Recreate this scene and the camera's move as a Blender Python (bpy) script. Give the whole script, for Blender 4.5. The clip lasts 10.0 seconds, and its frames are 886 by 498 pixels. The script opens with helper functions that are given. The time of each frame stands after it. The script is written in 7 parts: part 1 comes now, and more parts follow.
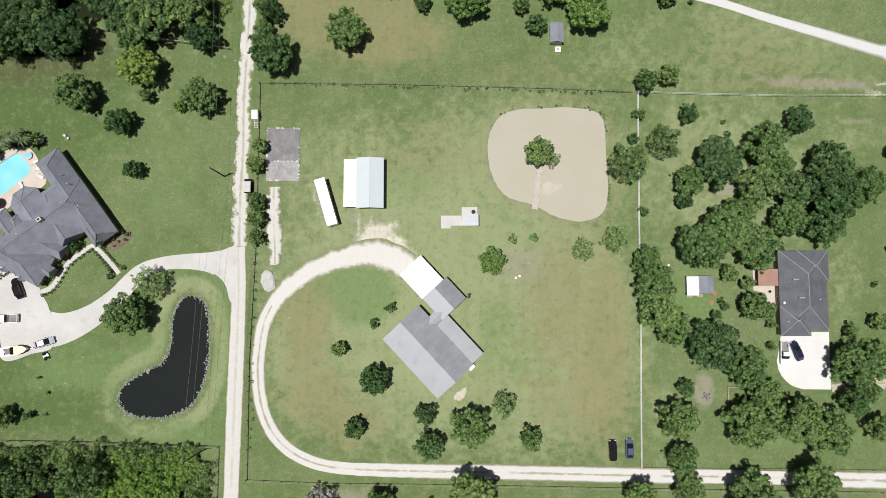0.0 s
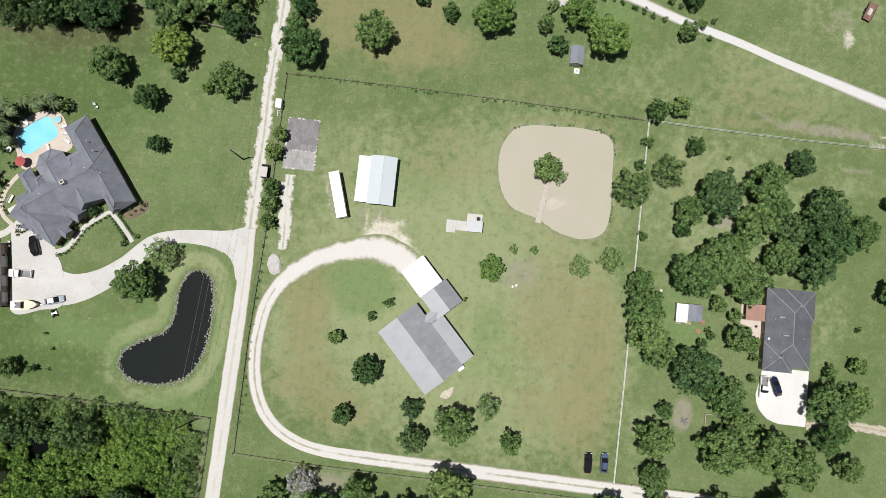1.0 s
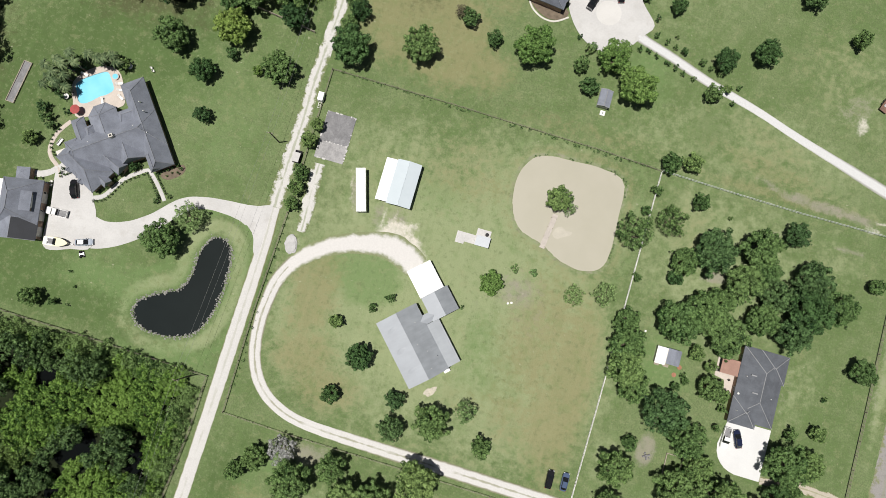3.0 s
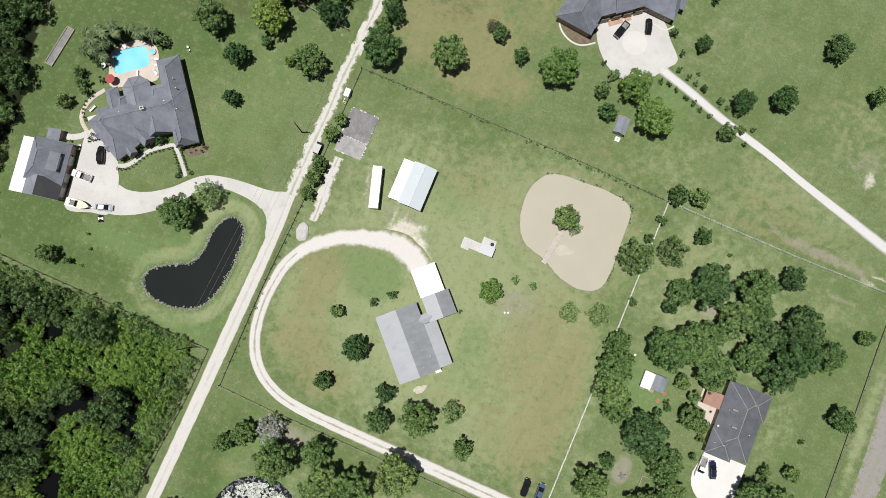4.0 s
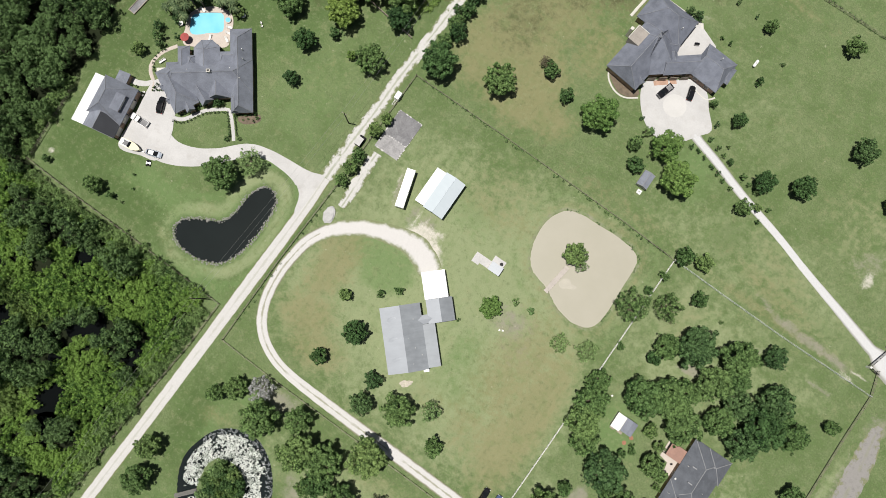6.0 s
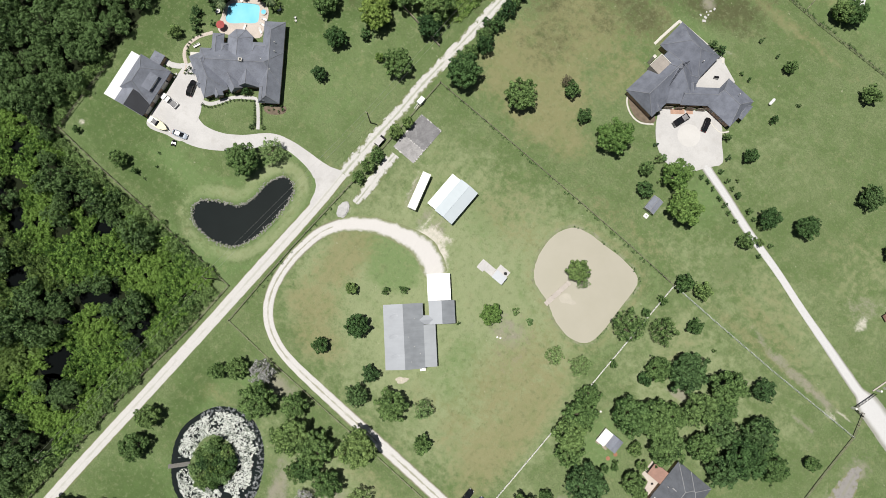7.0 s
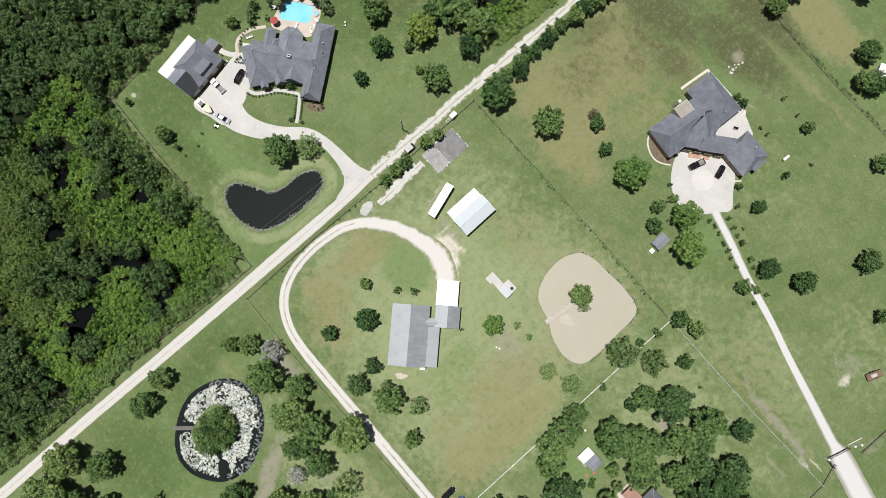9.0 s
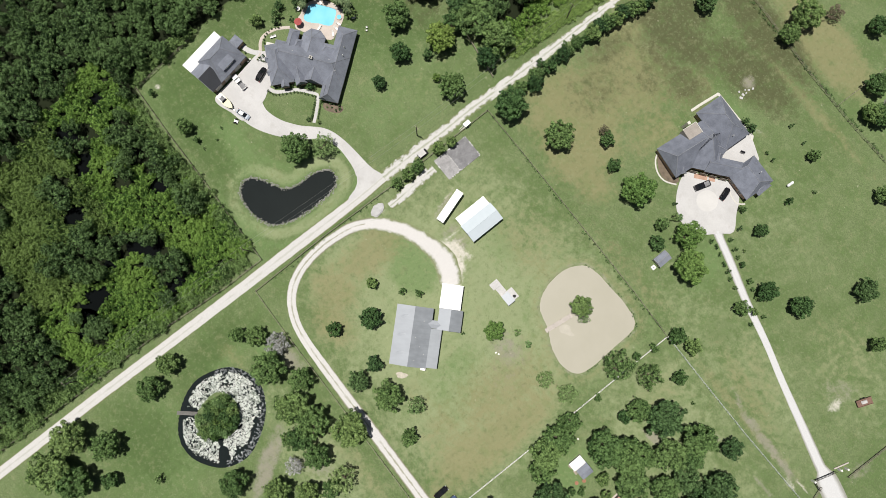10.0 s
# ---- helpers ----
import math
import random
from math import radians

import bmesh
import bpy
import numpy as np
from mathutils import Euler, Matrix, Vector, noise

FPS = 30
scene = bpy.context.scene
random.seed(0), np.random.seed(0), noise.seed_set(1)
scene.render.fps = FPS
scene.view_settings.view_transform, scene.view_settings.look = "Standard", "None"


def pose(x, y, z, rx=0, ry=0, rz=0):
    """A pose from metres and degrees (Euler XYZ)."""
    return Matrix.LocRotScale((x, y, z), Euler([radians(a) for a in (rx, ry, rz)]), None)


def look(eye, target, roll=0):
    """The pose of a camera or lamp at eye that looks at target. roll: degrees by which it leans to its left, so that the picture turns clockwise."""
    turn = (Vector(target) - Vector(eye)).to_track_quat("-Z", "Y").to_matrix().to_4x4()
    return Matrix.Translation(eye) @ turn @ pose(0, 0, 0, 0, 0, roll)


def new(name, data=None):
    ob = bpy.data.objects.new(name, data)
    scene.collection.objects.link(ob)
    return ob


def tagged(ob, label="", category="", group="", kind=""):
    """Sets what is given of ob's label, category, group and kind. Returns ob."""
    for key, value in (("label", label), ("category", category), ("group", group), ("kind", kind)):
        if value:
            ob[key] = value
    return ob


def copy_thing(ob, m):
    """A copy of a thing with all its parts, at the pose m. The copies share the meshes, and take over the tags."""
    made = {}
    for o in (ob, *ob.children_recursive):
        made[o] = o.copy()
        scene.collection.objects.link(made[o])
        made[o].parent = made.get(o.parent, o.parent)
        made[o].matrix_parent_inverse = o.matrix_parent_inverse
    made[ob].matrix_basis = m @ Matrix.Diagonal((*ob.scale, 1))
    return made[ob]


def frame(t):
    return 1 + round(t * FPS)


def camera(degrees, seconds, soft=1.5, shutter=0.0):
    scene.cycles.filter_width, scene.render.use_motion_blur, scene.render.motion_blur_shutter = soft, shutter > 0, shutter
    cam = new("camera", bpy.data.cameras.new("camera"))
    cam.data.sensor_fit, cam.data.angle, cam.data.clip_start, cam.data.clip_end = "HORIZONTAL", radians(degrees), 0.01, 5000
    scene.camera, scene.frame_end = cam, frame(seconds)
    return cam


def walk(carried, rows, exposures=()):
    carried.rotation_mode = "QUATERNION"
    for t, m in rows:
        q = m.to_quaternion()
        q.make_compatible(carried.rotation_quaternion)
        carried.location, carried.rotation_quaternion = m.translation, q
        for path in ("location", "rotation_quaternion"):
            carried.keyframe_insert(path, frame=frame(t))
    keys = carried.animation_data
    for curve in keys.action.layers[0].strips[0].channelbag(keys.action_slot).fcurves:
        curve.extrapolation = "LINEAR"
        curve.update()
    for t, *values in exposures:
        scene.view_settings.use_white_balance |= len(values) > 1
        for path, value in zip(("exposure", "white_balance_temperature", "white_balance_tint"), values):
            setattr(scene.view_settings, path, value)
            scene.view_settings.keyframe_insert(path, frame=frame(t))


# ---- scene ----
cam = camera(71.89, 10.0, soft=0.78)
PATH = [
    (0.0, pose(-1.12, -0.67, 150.00, 4.798, -0.750, -0.096)),
    (0.5, pose(-1.01, -0.70, 152.62, 4.769, -0.868, 3.247)),
    (1.0, pose(-1.02, -0.62, 155.21, 4.761, -0.951, 6.022)),
    (1.5, pose(-1.10, -0.46, 157.72, 4.762, -1.008, 8.404)),
    (2.0, pose(-1.23, -0.29, 160.18, 4.766, -1.035, 10.720)),
    (2.5, pose(-1.30, -0.13, 162.67, 4.770, -1.066, 13.060)),
    (4.0, pose(-1.52, 0.28, 170.07, 4.770, -1.131, 22.416)),
    (4.5, pose(-1.70, 0.36, 172.59, 4.779, -1.128, 25.601)),
    (5.0, pose(-1.98, 0.46, 175.14, 4.801, -1.121, 28.664)),
    (5.5, pose(-2.28, 0.53, 177.69, 4.811, -1.120, 31.724)),
    (7.0, pose(-3.51, 0.48, 185.18, 4.796, -1.073, 40.202)),
    (7.5, pose(-3.96, 0.40, 187.70, 4.782, -1.041, 42.573)),
    (8.0, pose(-4.46, 0.30, 190.24, 4.777, -1.000, 44.346)),
    (8.5, pose(-5.04, 0.17, 192.77, 4.783, -0.940, 45.957)),
    (9.0, pose(-5.66, 0.08, 195.23, 4.805, -0.891, 47.563)),
    (9.5, pose(-6.27, -0.02, 197.66, 4.827, -0.852, 49.221)),
    (10.0, pose(-6.89, -0.15, 200.06, 4.846, -0.809, 50.909)),
]
walk(cam, PATH)

# ---- world, sun ----
SUN_EL, SHADOW_AZ = radians(79.0), radians(24.0)
world = bpy.data.worlds.new("sky")
scene.world = world
world.use_nodes = True
wn = world.node_tree
sky = wn.nodes.new("ShaderNodeTexSky")
sky.sky_type = "NISHITA"
sky.sun_disc = False
sky.sun_elevation = SUN_EL
sky.sun_rotation = radians(90) - (SHADOW_AZ + math.pi)
sky.dust_density = 2.0
back = wn.nodes["Background"]
back.inputs["Strength"].default_value = 0.027
wn.links.new(sky.outputs[0], back.inputs["Color"])
sun = new("sun", bpy.data.lights.new("sun", "SUN"))
sun.data.energy = 4.98
sun.data.angle = radians(0.55)
sun.data.color = (1.0, 0.965, 0.91)
to_sun = Vector((-math.cos(SHADOW_AZ) * math.cos(SUN_EL), -math.sin(SHADOW_AZ) * math.cos(SUN_EL), math.sin(SUN_EL)))
sun.matrix_world = look(to_sun * 300, (0, 0, 0))

# ---- materials ----


def node(nt, kind, **values):
    n = nt.nodes.new(kind)
    for key, value in values.items():
        n.inputs[key].default_value = value
    return n


def noise_fac(nt, coords, scale, detail=4.0, rough=0.6):
    n = node(nt, "ShaderNodeTexNoise", Scale=scale, Detail=detail, Roughness=rough)
    nt.links.new(coords, n.inputs["Vector"])
    return n.outputs["Fac"]


def arith(nt, op, a, b=0.0, clamp=False):
    n = nt.nodes.new("ShaderNodeMath")
    n.operation = op
    n.use_clamp = clamp
    for i, v in enumerate((a, b)):
        if isinstance(v, (int, float)):
            n.inputs[i].default_value = v
        else:
            nt.links.new(v, n.inputs[i])
    return n.outputs[0]


def arith_shift(nt, coords, by):
    n = nt.nodes.new("ShaderNodeMapping")
    n.inputs["Location"].default_value = (by, -by, 0.0)
    nt.links.new(coords, n.inputs["Vector"])
    return n.outputs[0]


def mix(nt, fac, a, b):
    n = nt.nodes.new("ShaderNodeMix")
    n.data_type = "RGBA"
    for i, v in ((0, fac), (6, a), (7, b)):
        if isinstance(v, (int, float)):
            n.inputs[i].default_value = v
        elif isinstance(v, tuple):
            n.inputs[i].default_value = (*v, 1.0)
        else:
            nt.links.new(v, n.inputs[i])
    return n.outputs[2]


def ramp(nt, fac, lo, hi):
    n = nt.nodes.new("ShaderNodeMapRange")
    n.interpolation_type = "SMOOTHSTEP"
    nt.links.new(fac, n.inputs[0])
    n.inputs[1].default_value, n.inputs[2].default_value = lo, hi
    return n.outputs[0]


def scaled(c, k):
    return tuple(min(1.0, v * k) for v in c)


def begin(name, rough=0.8, metal=0.0):
    m = bpy.data.materials.new(name)
    m.use_nodes = True
    nt = m.node_tree
    b = nt.nodes["Principled BSDF"]
    b.inputs["Roughness"].default_value = rough
    b.inputs["Metallic"].default_value = metal
    tc = nt.nodes.new("ShaderNodeTexCoord")
    return m, nt, b, tc.outputs["Object"]


def bump(nt, b, height, strength, distance=0.05):
    n = node(nt, "ShaderNodeBump", Strength=strength, Distance=distance)
    nt.links.new(height, n.inputs["Height"])
    nt.links.new(n.outputs[0], b.inputs["Normal"])


def surface(name, colour, rough=0.8, vary=0.2, coarse=0.25, fine=5.0, relief=0.3, metal=0.0, stain=None, each=0.0, gloss=0.5):
    """A weathered surface: tone varies at two scales, with stains and fine relief."""
    m, nt, b, co = begin(name, rough, metal)
    b.inputs["Specular IOR Level"].default_value = gloss
    big, small = noise_fac(nt, co, coarse), noise_fac(nt, co, fine)
    fac = arith(nt, "ADD", arith(nt, "MULTIPLY", big, 0.6), arith(nt, "MULTIPLY", small, 0.4))
    out = mix(nt, ramp(nt, fac, 0.3, 0.7), scaled(colour, 1 - vary), scaled(colour, 1 + vary))
    if stain:
        out = mix(nt, arith(nt, "MULTIPLY", ramp(nt, noise_fac(nt, co, coarse * 2.3, 6.0, 0.7), 0.5, 0.7), 0.7), out, stain)
    if each:
        info = nt.nodes.new("ShaderNodeObjectInfo")
        hsv = nt.nodes.new("ShaderNodeHueSaturation")
        nt.links.new(out, hsv.inputs["Color"])
        nt.links.new(arith(nt, "ADD", arith(nt, "MULTIPLY", info.outputs["Random"], 2 * each), 1 - each), hsv.inputs["Value"])
        out = hsv.outputs[0]
    nt.links.new(out, b.inputs["Base Color"])
    if relief:
        bump(nt, b, small, relief)
    return m


def foliage(name, colour, tip, each=0.3):
    """Leaves: every leaf its own tone, clumps and whole trees drift in hue, and some light comes through."""
    m, nt, b, co = begin(name, 0.55)
    geo, info = nt.nodes.new("ShaderNodeNewGeometry"), nt.nodes.new("ShaderNodeObjectInfo")
    fac = arith(nt, "ADD", arith(nt, "MULTIPLY", geo.outputs["Random Per Island"], 0.5),
                arith(nt, "MULTIPLY", ramp(nt, noise_fac(nt, co, 0.8), 0.38, 0.62), 0.5))
    out = mix(nt, ramp(nt, fac, 0.12, 0.9), scaled(colour, 0.75), tip)
    out = mix(nt, ramp(nt, noise_fac(nt, co, 0.07, 2.0), 0.4, 0.65), out, scaled(tip, 0.8))
    hsv = nt.nodes.new("ShaderNodeHueSaturation")
    nt.links.new(out, hsv.inputs["Color"])
    nt.links.new(arith(nt, "ADD", arith(nt, "MULTIPLY", info.outputs["Random"], 2 * each), 1 - each), hsv.inputs["Value"])
    nt.links.new(arith(nt, "ADD", arith(nt, "MULTIPLY", info.outputs["Random"], -0.036), 0.514), hsv.inputs["Hue"])
    nt.links.new(hsv.outputs[0], b.inputs["Base Color"])
    b.inputs["Specular IOR Level"].default_value = 0.12
    thin = nt.nodes.new("ShaderNodeBsdfTranslucent")
    nt.links.new(hsv.outputs[0], thin.inputs["Color"])
    both = node(nt, "ShaderNodeMixShader", Fac=0.04)
    nt.links.new(b.outputs[0], both.inputs[1])
    nt.links.new(thin.outputs[0], both.inputs[2])
    nt.links.new(both.outputs[0], nt.nodes["Material Output"].inputs["Surface"])
    return m


def grass_material():
    m, nt, b, co = begin("mown_grass", 0.9)
    b.inputs["Specular IOR Level"].default_value = 0.15
    wide, mid, fine = noise_fac(nt, co, 0.022, 3.0), noise_fac(nt, co, 0.16, 6.0, 0.68), noise_fac(nt, co, 2.2, 5.0, 0.75)
    speck = noise_fac(nt, co, 1.1, 2.0, 0.8)
    lush, worn, straw = (0.112, 0.166, 0.06), (0.156, 0.203, 0.09), (0.34, 0.32, 0.2)
    fac = arith(nt, "ADD", arith(nt, "MULTIPLY", wide, 0.45), arith(nt, "MULTIPLY", mid, 0.55))
    out = mix(nt, ramp(nt, fac, 0.42, 0.58), lush, worn)
    out = mix(nt, arith(nt, "MULTIPLY", ramp(nt, fine, 0.42, 0.62), 0.6), out, scaled(worn, 0.58))
    out = mix(nt, arith(nt, "MULTIPLY", ramp(nt, speck, 0.66, 0.78), 0.7), out, straw)
    dapple = noise_fac(nt, arith_shift(nt, co, 71.0), 0.42, 5.0, 0.7)
    layers = (("pale", (0.276, 0.316, 0.172), 0.85), ("lush", (0.138, 0.215, 0.08), 0.75), ("deep", (0.074, 0.118, 0.038), 0.85), ("dry", (0.24, 0.227, 0.117), 0.8), ("wild", (0.084, 0.088, 0.042), 0.9), ("soil", (0.272, 0.256, 0.204), 0.88), ("chalk", (0.6, 0.565, 0.5), 0.97))
    for name, colour, most in layers:
        at = nt.nodes.new("ShaderNodeAttribute")
        at.attribute_name = name
        k = arith(nt, "ADD", at.outputs["Fac"], arith(nt, "MULTIPLY", arith(nt, "SUBTRACT", mid, 0.5), 0.5))
        k = arith(nt, "ADD", k, arith(nt, "MULTIPLY", arith(nt, "SUBTRACT", dapple, 0.5), 1.3))
        k = arith(nt, "ADD", k, arith(nt, "MULTIPLY", arith(nt, "SUBTRACT", fine, 0.5), 0.5))
        k = arith(nt, "MULTIPLY", ramp(nt, k, 0.22, 0.82), arith(nt, "MULTIPLY", ramp(nt, at.outputs["Fac"], 0.02, 0.2), most))
        out = mix(nt, k, out, mix(nt, fine, scaled(colour, 0.8), scaled(colour, 1.15)))
    green = noise_fac(nt, co, 0.21, 5.0, 0.72)
    yellow = noise_fac(nt, arith_shift(nt, co, 37.0), 0.27, 5.0, 0.75)
    out = mix(nt, arith(nt, "MULTIPLY", ramp(nt, green, 0.48, 0.66), 0.3), out, (0.118, 0.188, 0.064))
    out = mix(nt, arith(nt, "MULTIPLY", ramp(nt, yellow, 0.53, 0.66), 0.3), out, (0.25, 0.255, 0.138))
    lanes = nt.nodes.new("ShaderNodeMapping")
    lanes.inputs["Scale"].default_value = (0.55, 0.05, 1.0)
    nt.links.new(co, lanes.inputs["Vector"])
    out = mix(nt, arith(nt, "MULTIPLY", ramp(nt, noise_fac(nt, lanes.outputs[0], 1.0, 4.0, 0.6), 0.45, 0.65), 0.12), out, (0.125, 0.165, 0.07))
    clump = noise_fac(nt, arith_shift(nt, co, 11.0), 0.9, 4.0, 0.7)
    out = mix(nt, arith(nt, "MULTIPLY", ramp(nt, clump, 0.53, 0.65), 0.3), out, (0.24, 0.272, 0.148))
    tuft = noise_fac(nt, co, 0.55, 6.0, 0.8)
    out = mix(nt, arith(nt, "MULTIPLY", ramp(nt, tuft, 0.52, 0.65), 0.42), out, (0.092, 0.126, 0.054))
    out = mix(nt, arith(nt, "MULTIPLY", ramp(nt, noise_fac(nt, co, 0.75, 1.0, 0.5), 0.75, 0.81), 0.4), out, (0.4, 0.4, 0.28))
    # Near-black under the trees: the wood's shade is put into the ground colour.
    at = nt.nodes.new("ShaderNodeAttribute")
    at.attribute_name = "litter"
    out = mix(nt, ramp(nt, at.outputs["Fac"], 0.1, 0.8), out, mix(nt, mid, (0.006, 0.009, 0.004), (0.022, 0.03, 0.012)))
    nt.links.new(out, b.inputs["Base Color"])
    bump(nt, b, arith(nt, "ADD", fine, mid), 1.0, 0.15)
    return m


def gravel_material(name, stone, verge, centre, ragged, blotch=0.35, inner=0.38):
    """A gravel road: pale wheel tracks, grass that creeps in from both sides and along the middle."""
    m, nt, b, co = begin(name, 0.95)
    uv = nt.nodes.new("ShaderNodeUVMap")
    sep = nt.nodes.new("ShaderNodeSeparateXYZ")
    nt.links.new(uv.outputs[0], sep.inputs[0])
    off = arith(nt, "ABSOLUTE", arith(nt, "SUBTRACT", sep.outputs[0], 0.5))
    mid, fine = noise_fac(nt, co, 0.35, 5.0, 0.7), noise_fac(nt, co, 3.0, 4.0, 0.7)
    out = mix(nt, ramp(nt, fine, 0.3, 0.7), scaled(stone, 0.93), scaled(stone, 1.06))
    out = mix(nt, arith(nt, "MULTIPLY", ramp(nt, noise_fac(nt, co, 0.8), 0.5, 0.75), blotch), out, scaled(stone, 0.62))
    side = ramp(nt, arith(nt, "ADD", off, arith(nt, "MULTIPLY", arith(nt, "SUBTRACT", mid, 0.5), ragged)), inner, 0.47)
    out = mix(nt, side, out, mix(nt, fine, scaled(verge, 0.7), scaled(verge, 1.3)))
    if centre:
        strip = ramp(nt, arith(nt, "ADD", off, arith(nt, "MULTIPLY", arith(nt, "SUBTRACT", mid, 0.5), 0.3)), 0.1, 0.02)
        patch = ramp(nt, noise_fac(nt, co, 0.09, 3.0), 0.36, 0.5)
        out = mix(nt, arith(nt, "MULTIPLY", arith(nt, "MULTIPLY", strip, patch), centre), out, scaled(verge, 1.2))
    nt.links.new(out, b.inputs["Base Color"])
    bump(nt, b, fine, 0.5)
    return m


def water_material(name, colour, rough, ripple, murk=None):
    m, nt, b, co = begin(name, rough)
    b.inputs["IOR"].default_value = 1.33
    big = noise_fac(nt, co, 0.12, 3.0)
    nt.links.new(mix(nt, ramp(nt, big, 0.3, 0.7), colour, murk or scaled(colour, 1.12)), b.inputs["Base Color"])
    bump(nt, b, noise_fac(nt, co, 1.6, 2.0), ripple, 0.02)
    return m


def metal_roof(name, colour, dark, rough=0.5):
    """Ribbed sheet metal, with rain streaks and dull patches; ribs run down the slope."""
    m, nt, b, co = begin(name, rough, 0.15)
    sep = nt.nodes.new("ShaderNodeSeparateXYZ")
    nt.links.new(co, sep.inputs[0])
    stretch = nt.nodes.new("ShaderNodeMapping")
    stretch.inputs["Scale"].default_value = (0.18, 0.7, 0.3)
    nt.links.new(co, stretch.inputs["Vector"])
    streak = noise_fac(nt, stretch.outputs[0], 1.0, 5.0, 0.65)
    fac = arith(nt, "ADD", arith(nt, "MULTIPLY", streak, 0.5), arith(nt, "MULTIPLY", noise_fac(nt, co, 0.28, 4.0), 0.5))
    nt.links.new(mix(nt, ramp(nt, fac, 0.28, 0.72), dark, colour), b.inputs["Base Color"])
    rib = arith(nt, "PINGPONG", sep.outputs[1], 0.2)
    bump(nt, b, ramp(nt, rib, 0.15, 0.2), 0.12, 0.03)
    return m


GRASS = grass_material()
OAK = foliage("oak_leaves", (0.012, 0.038, 0.011), (0.142, 0.252, 0.086))
WOOD = foliage("wood_leaves", (0.006, 0.024, 0.008), (0.09, 0.172, 0.06))
DEEP = foliage("deep_leaves", (0.009, 0.032, 0.011), (0.112, 0.206, 0.076))
MID = foliage("fresh_leaves", (0.02, 0.06, 0.015), (0.184, 0.298, 0.1))
PALM = foliage("palm_fronds", (0.05, 0.09, 0.038), (0.2, 0.265, 0.13), 0.2)
SPRING = foliage("spring_leaves", (0.045, 0.115, 0.022), (0.195, 0.325, 0.092))
LIME = foliage("light_leaves", (0.06, 0.14, 0.022), (0.19, 0.3, 0.078))
PALE = foliage("silvery_leaves", (0.08, 0.152, 0.045), (0.285, 0.42, 0.165), 0.15)
BROWN = foliage("dead_leaves", (0.1, 0.09, 0.05), (0.235, 0.208, 0.14))
GREY = foliage("bare_twigs", (0.27, 0.272, 0.262), (0.5, 0.505, 0.49))
SCRUB = foliage("scrub_leaves", (0.012, 0.042, 0.01), (0.13, 0.215, 0.058))
VINE = foliage("vine_leaves", (0.018, 0.066, 0.012), (0.164, 0.302, 0.064))
BARK = surface("bark", (0.13, 0.1, 0.075), 0.95, 0.3, 0.8, 9.0, 0.8)
CONCRETE = surface("concrete", (0.488, 0.48, 0.472), 0.85, 0.1, 0.12, 2.5, 0.15, stain=(0.425, 0.412, 0.395))
WHITE_CONCRETE = surface("new_concrete", (0.6, 0.6, 0.598), 0.8, 0.05, 0.2, 3.0, 0.1)
INSET = surface("inset_concrete", (0.54, 0.528, 0.51), 0.8, 0.06, 0.2, 3.0, 0.1)
OLD_CONCRETE = surface("old_concrete", (0.19, 0.188, 0.194), 0.9, 0.25, 0.3, 2.5, 0.3, stain=(0.28, 0.277, 0.28))
MID_SLAB = surface("dusty_concrete", (0.3, 0.293, 0.294), 0.9, 0.25, 0.4, 2.5, 0.3, stain=(0.4, 0.392, 0.385))
PALE_SLAB = surface("pale_slab", (0.5, 0.49, 0.48), 0.9, 0.1, 0.5, 2.5, 0.3, stain=(0.42, 0.41, 0.4))
TAN_FLAT = surface("tan_flat_roof", (0.31, 0.28, 0.25), 0.9, 0.15, 0.5, 2.5, 0.2)
ROAD_GRAVEL = gravel_material("road_gravel", (0.525, 0.514, 0.498), (0.15, 0.165, 0.07), 0.25, 0.12, 0.2)
LANE_GRAVEL = gravel_material("lane_chalk", (0.525, 0.514, 0.495), (0.145, 0.175, 0.075), 0.5, 1.5, 0.3, 0.24)
DRIVE_GRAVEL = gravel_material("drive_gravel", (0.548, 0.536, 0.52), (0.2, 0.2, 0.13), 0.75, 0.16, 0.1, 0.34)
APRON_GRAVEL = gravel_material("apron_gravel", (0.568, 0.552, 0.535), (0.19, 0.215, 0.11), 0.0, 0.5, 0.1, 0.26)
WORN_CONCRETE = gravel_material("worn_concrete", (0.545, 0.545, 0.545), (0.27, 0.27, 0.235), 0.0, 0.1, 0.12, 0.26)
DIRT = gravel_material("grey_dirt", (0.255, 0.244, 0.23), (0.18, 0.19, 0.1), 0.3, 1.5, 0.6, 0.26)
TRACK_GRAVEL = gravel_material("faint_track", (0.42, 0.38, 0.31), (0.16, 0.17, 0.075), 0.6, 0.9)
VILLA_SHINGLE = surface("slate_grey_shingle", (0.165, 0.178, 0.215), 0.9, 0.25, 0.35, 6.0, 0.1, stain=(0.195, 0.208, 0.243), gloss=0.1)
SHINGLE = surface("charcoal_shingle", (0.205, 0.22, 0.26), 0.9, 0.22, 0.35, 6.0, 0.1, stain=(0.24, 0.255, 0.292), gloss=0.1)
SHINGLE_DARK = surface("slate_shingle", (0.108, 0.116, 0.132), 0.9, 0.22, 0.3, 6.0, 0.4, stain=(0.134, 0.142, 0.16), gloss=0.15)
BLACK_PANEL = surface("black_panel", (0.035, 0.037, 0.043), 0.5, 0.15, 0.3, 5.0, 0.1)
RIDGE_CAP = surface("ridge_cap", (0.26, 0.265, 0.275), 0.8, 0.15, 0.5, 5.0, 0.2)
SHINGLE_CAP = surface("shingle_cap", (0.22, 0.228, 0.252), 0.8, 0.2, 0.5, 5.0, 0.2)
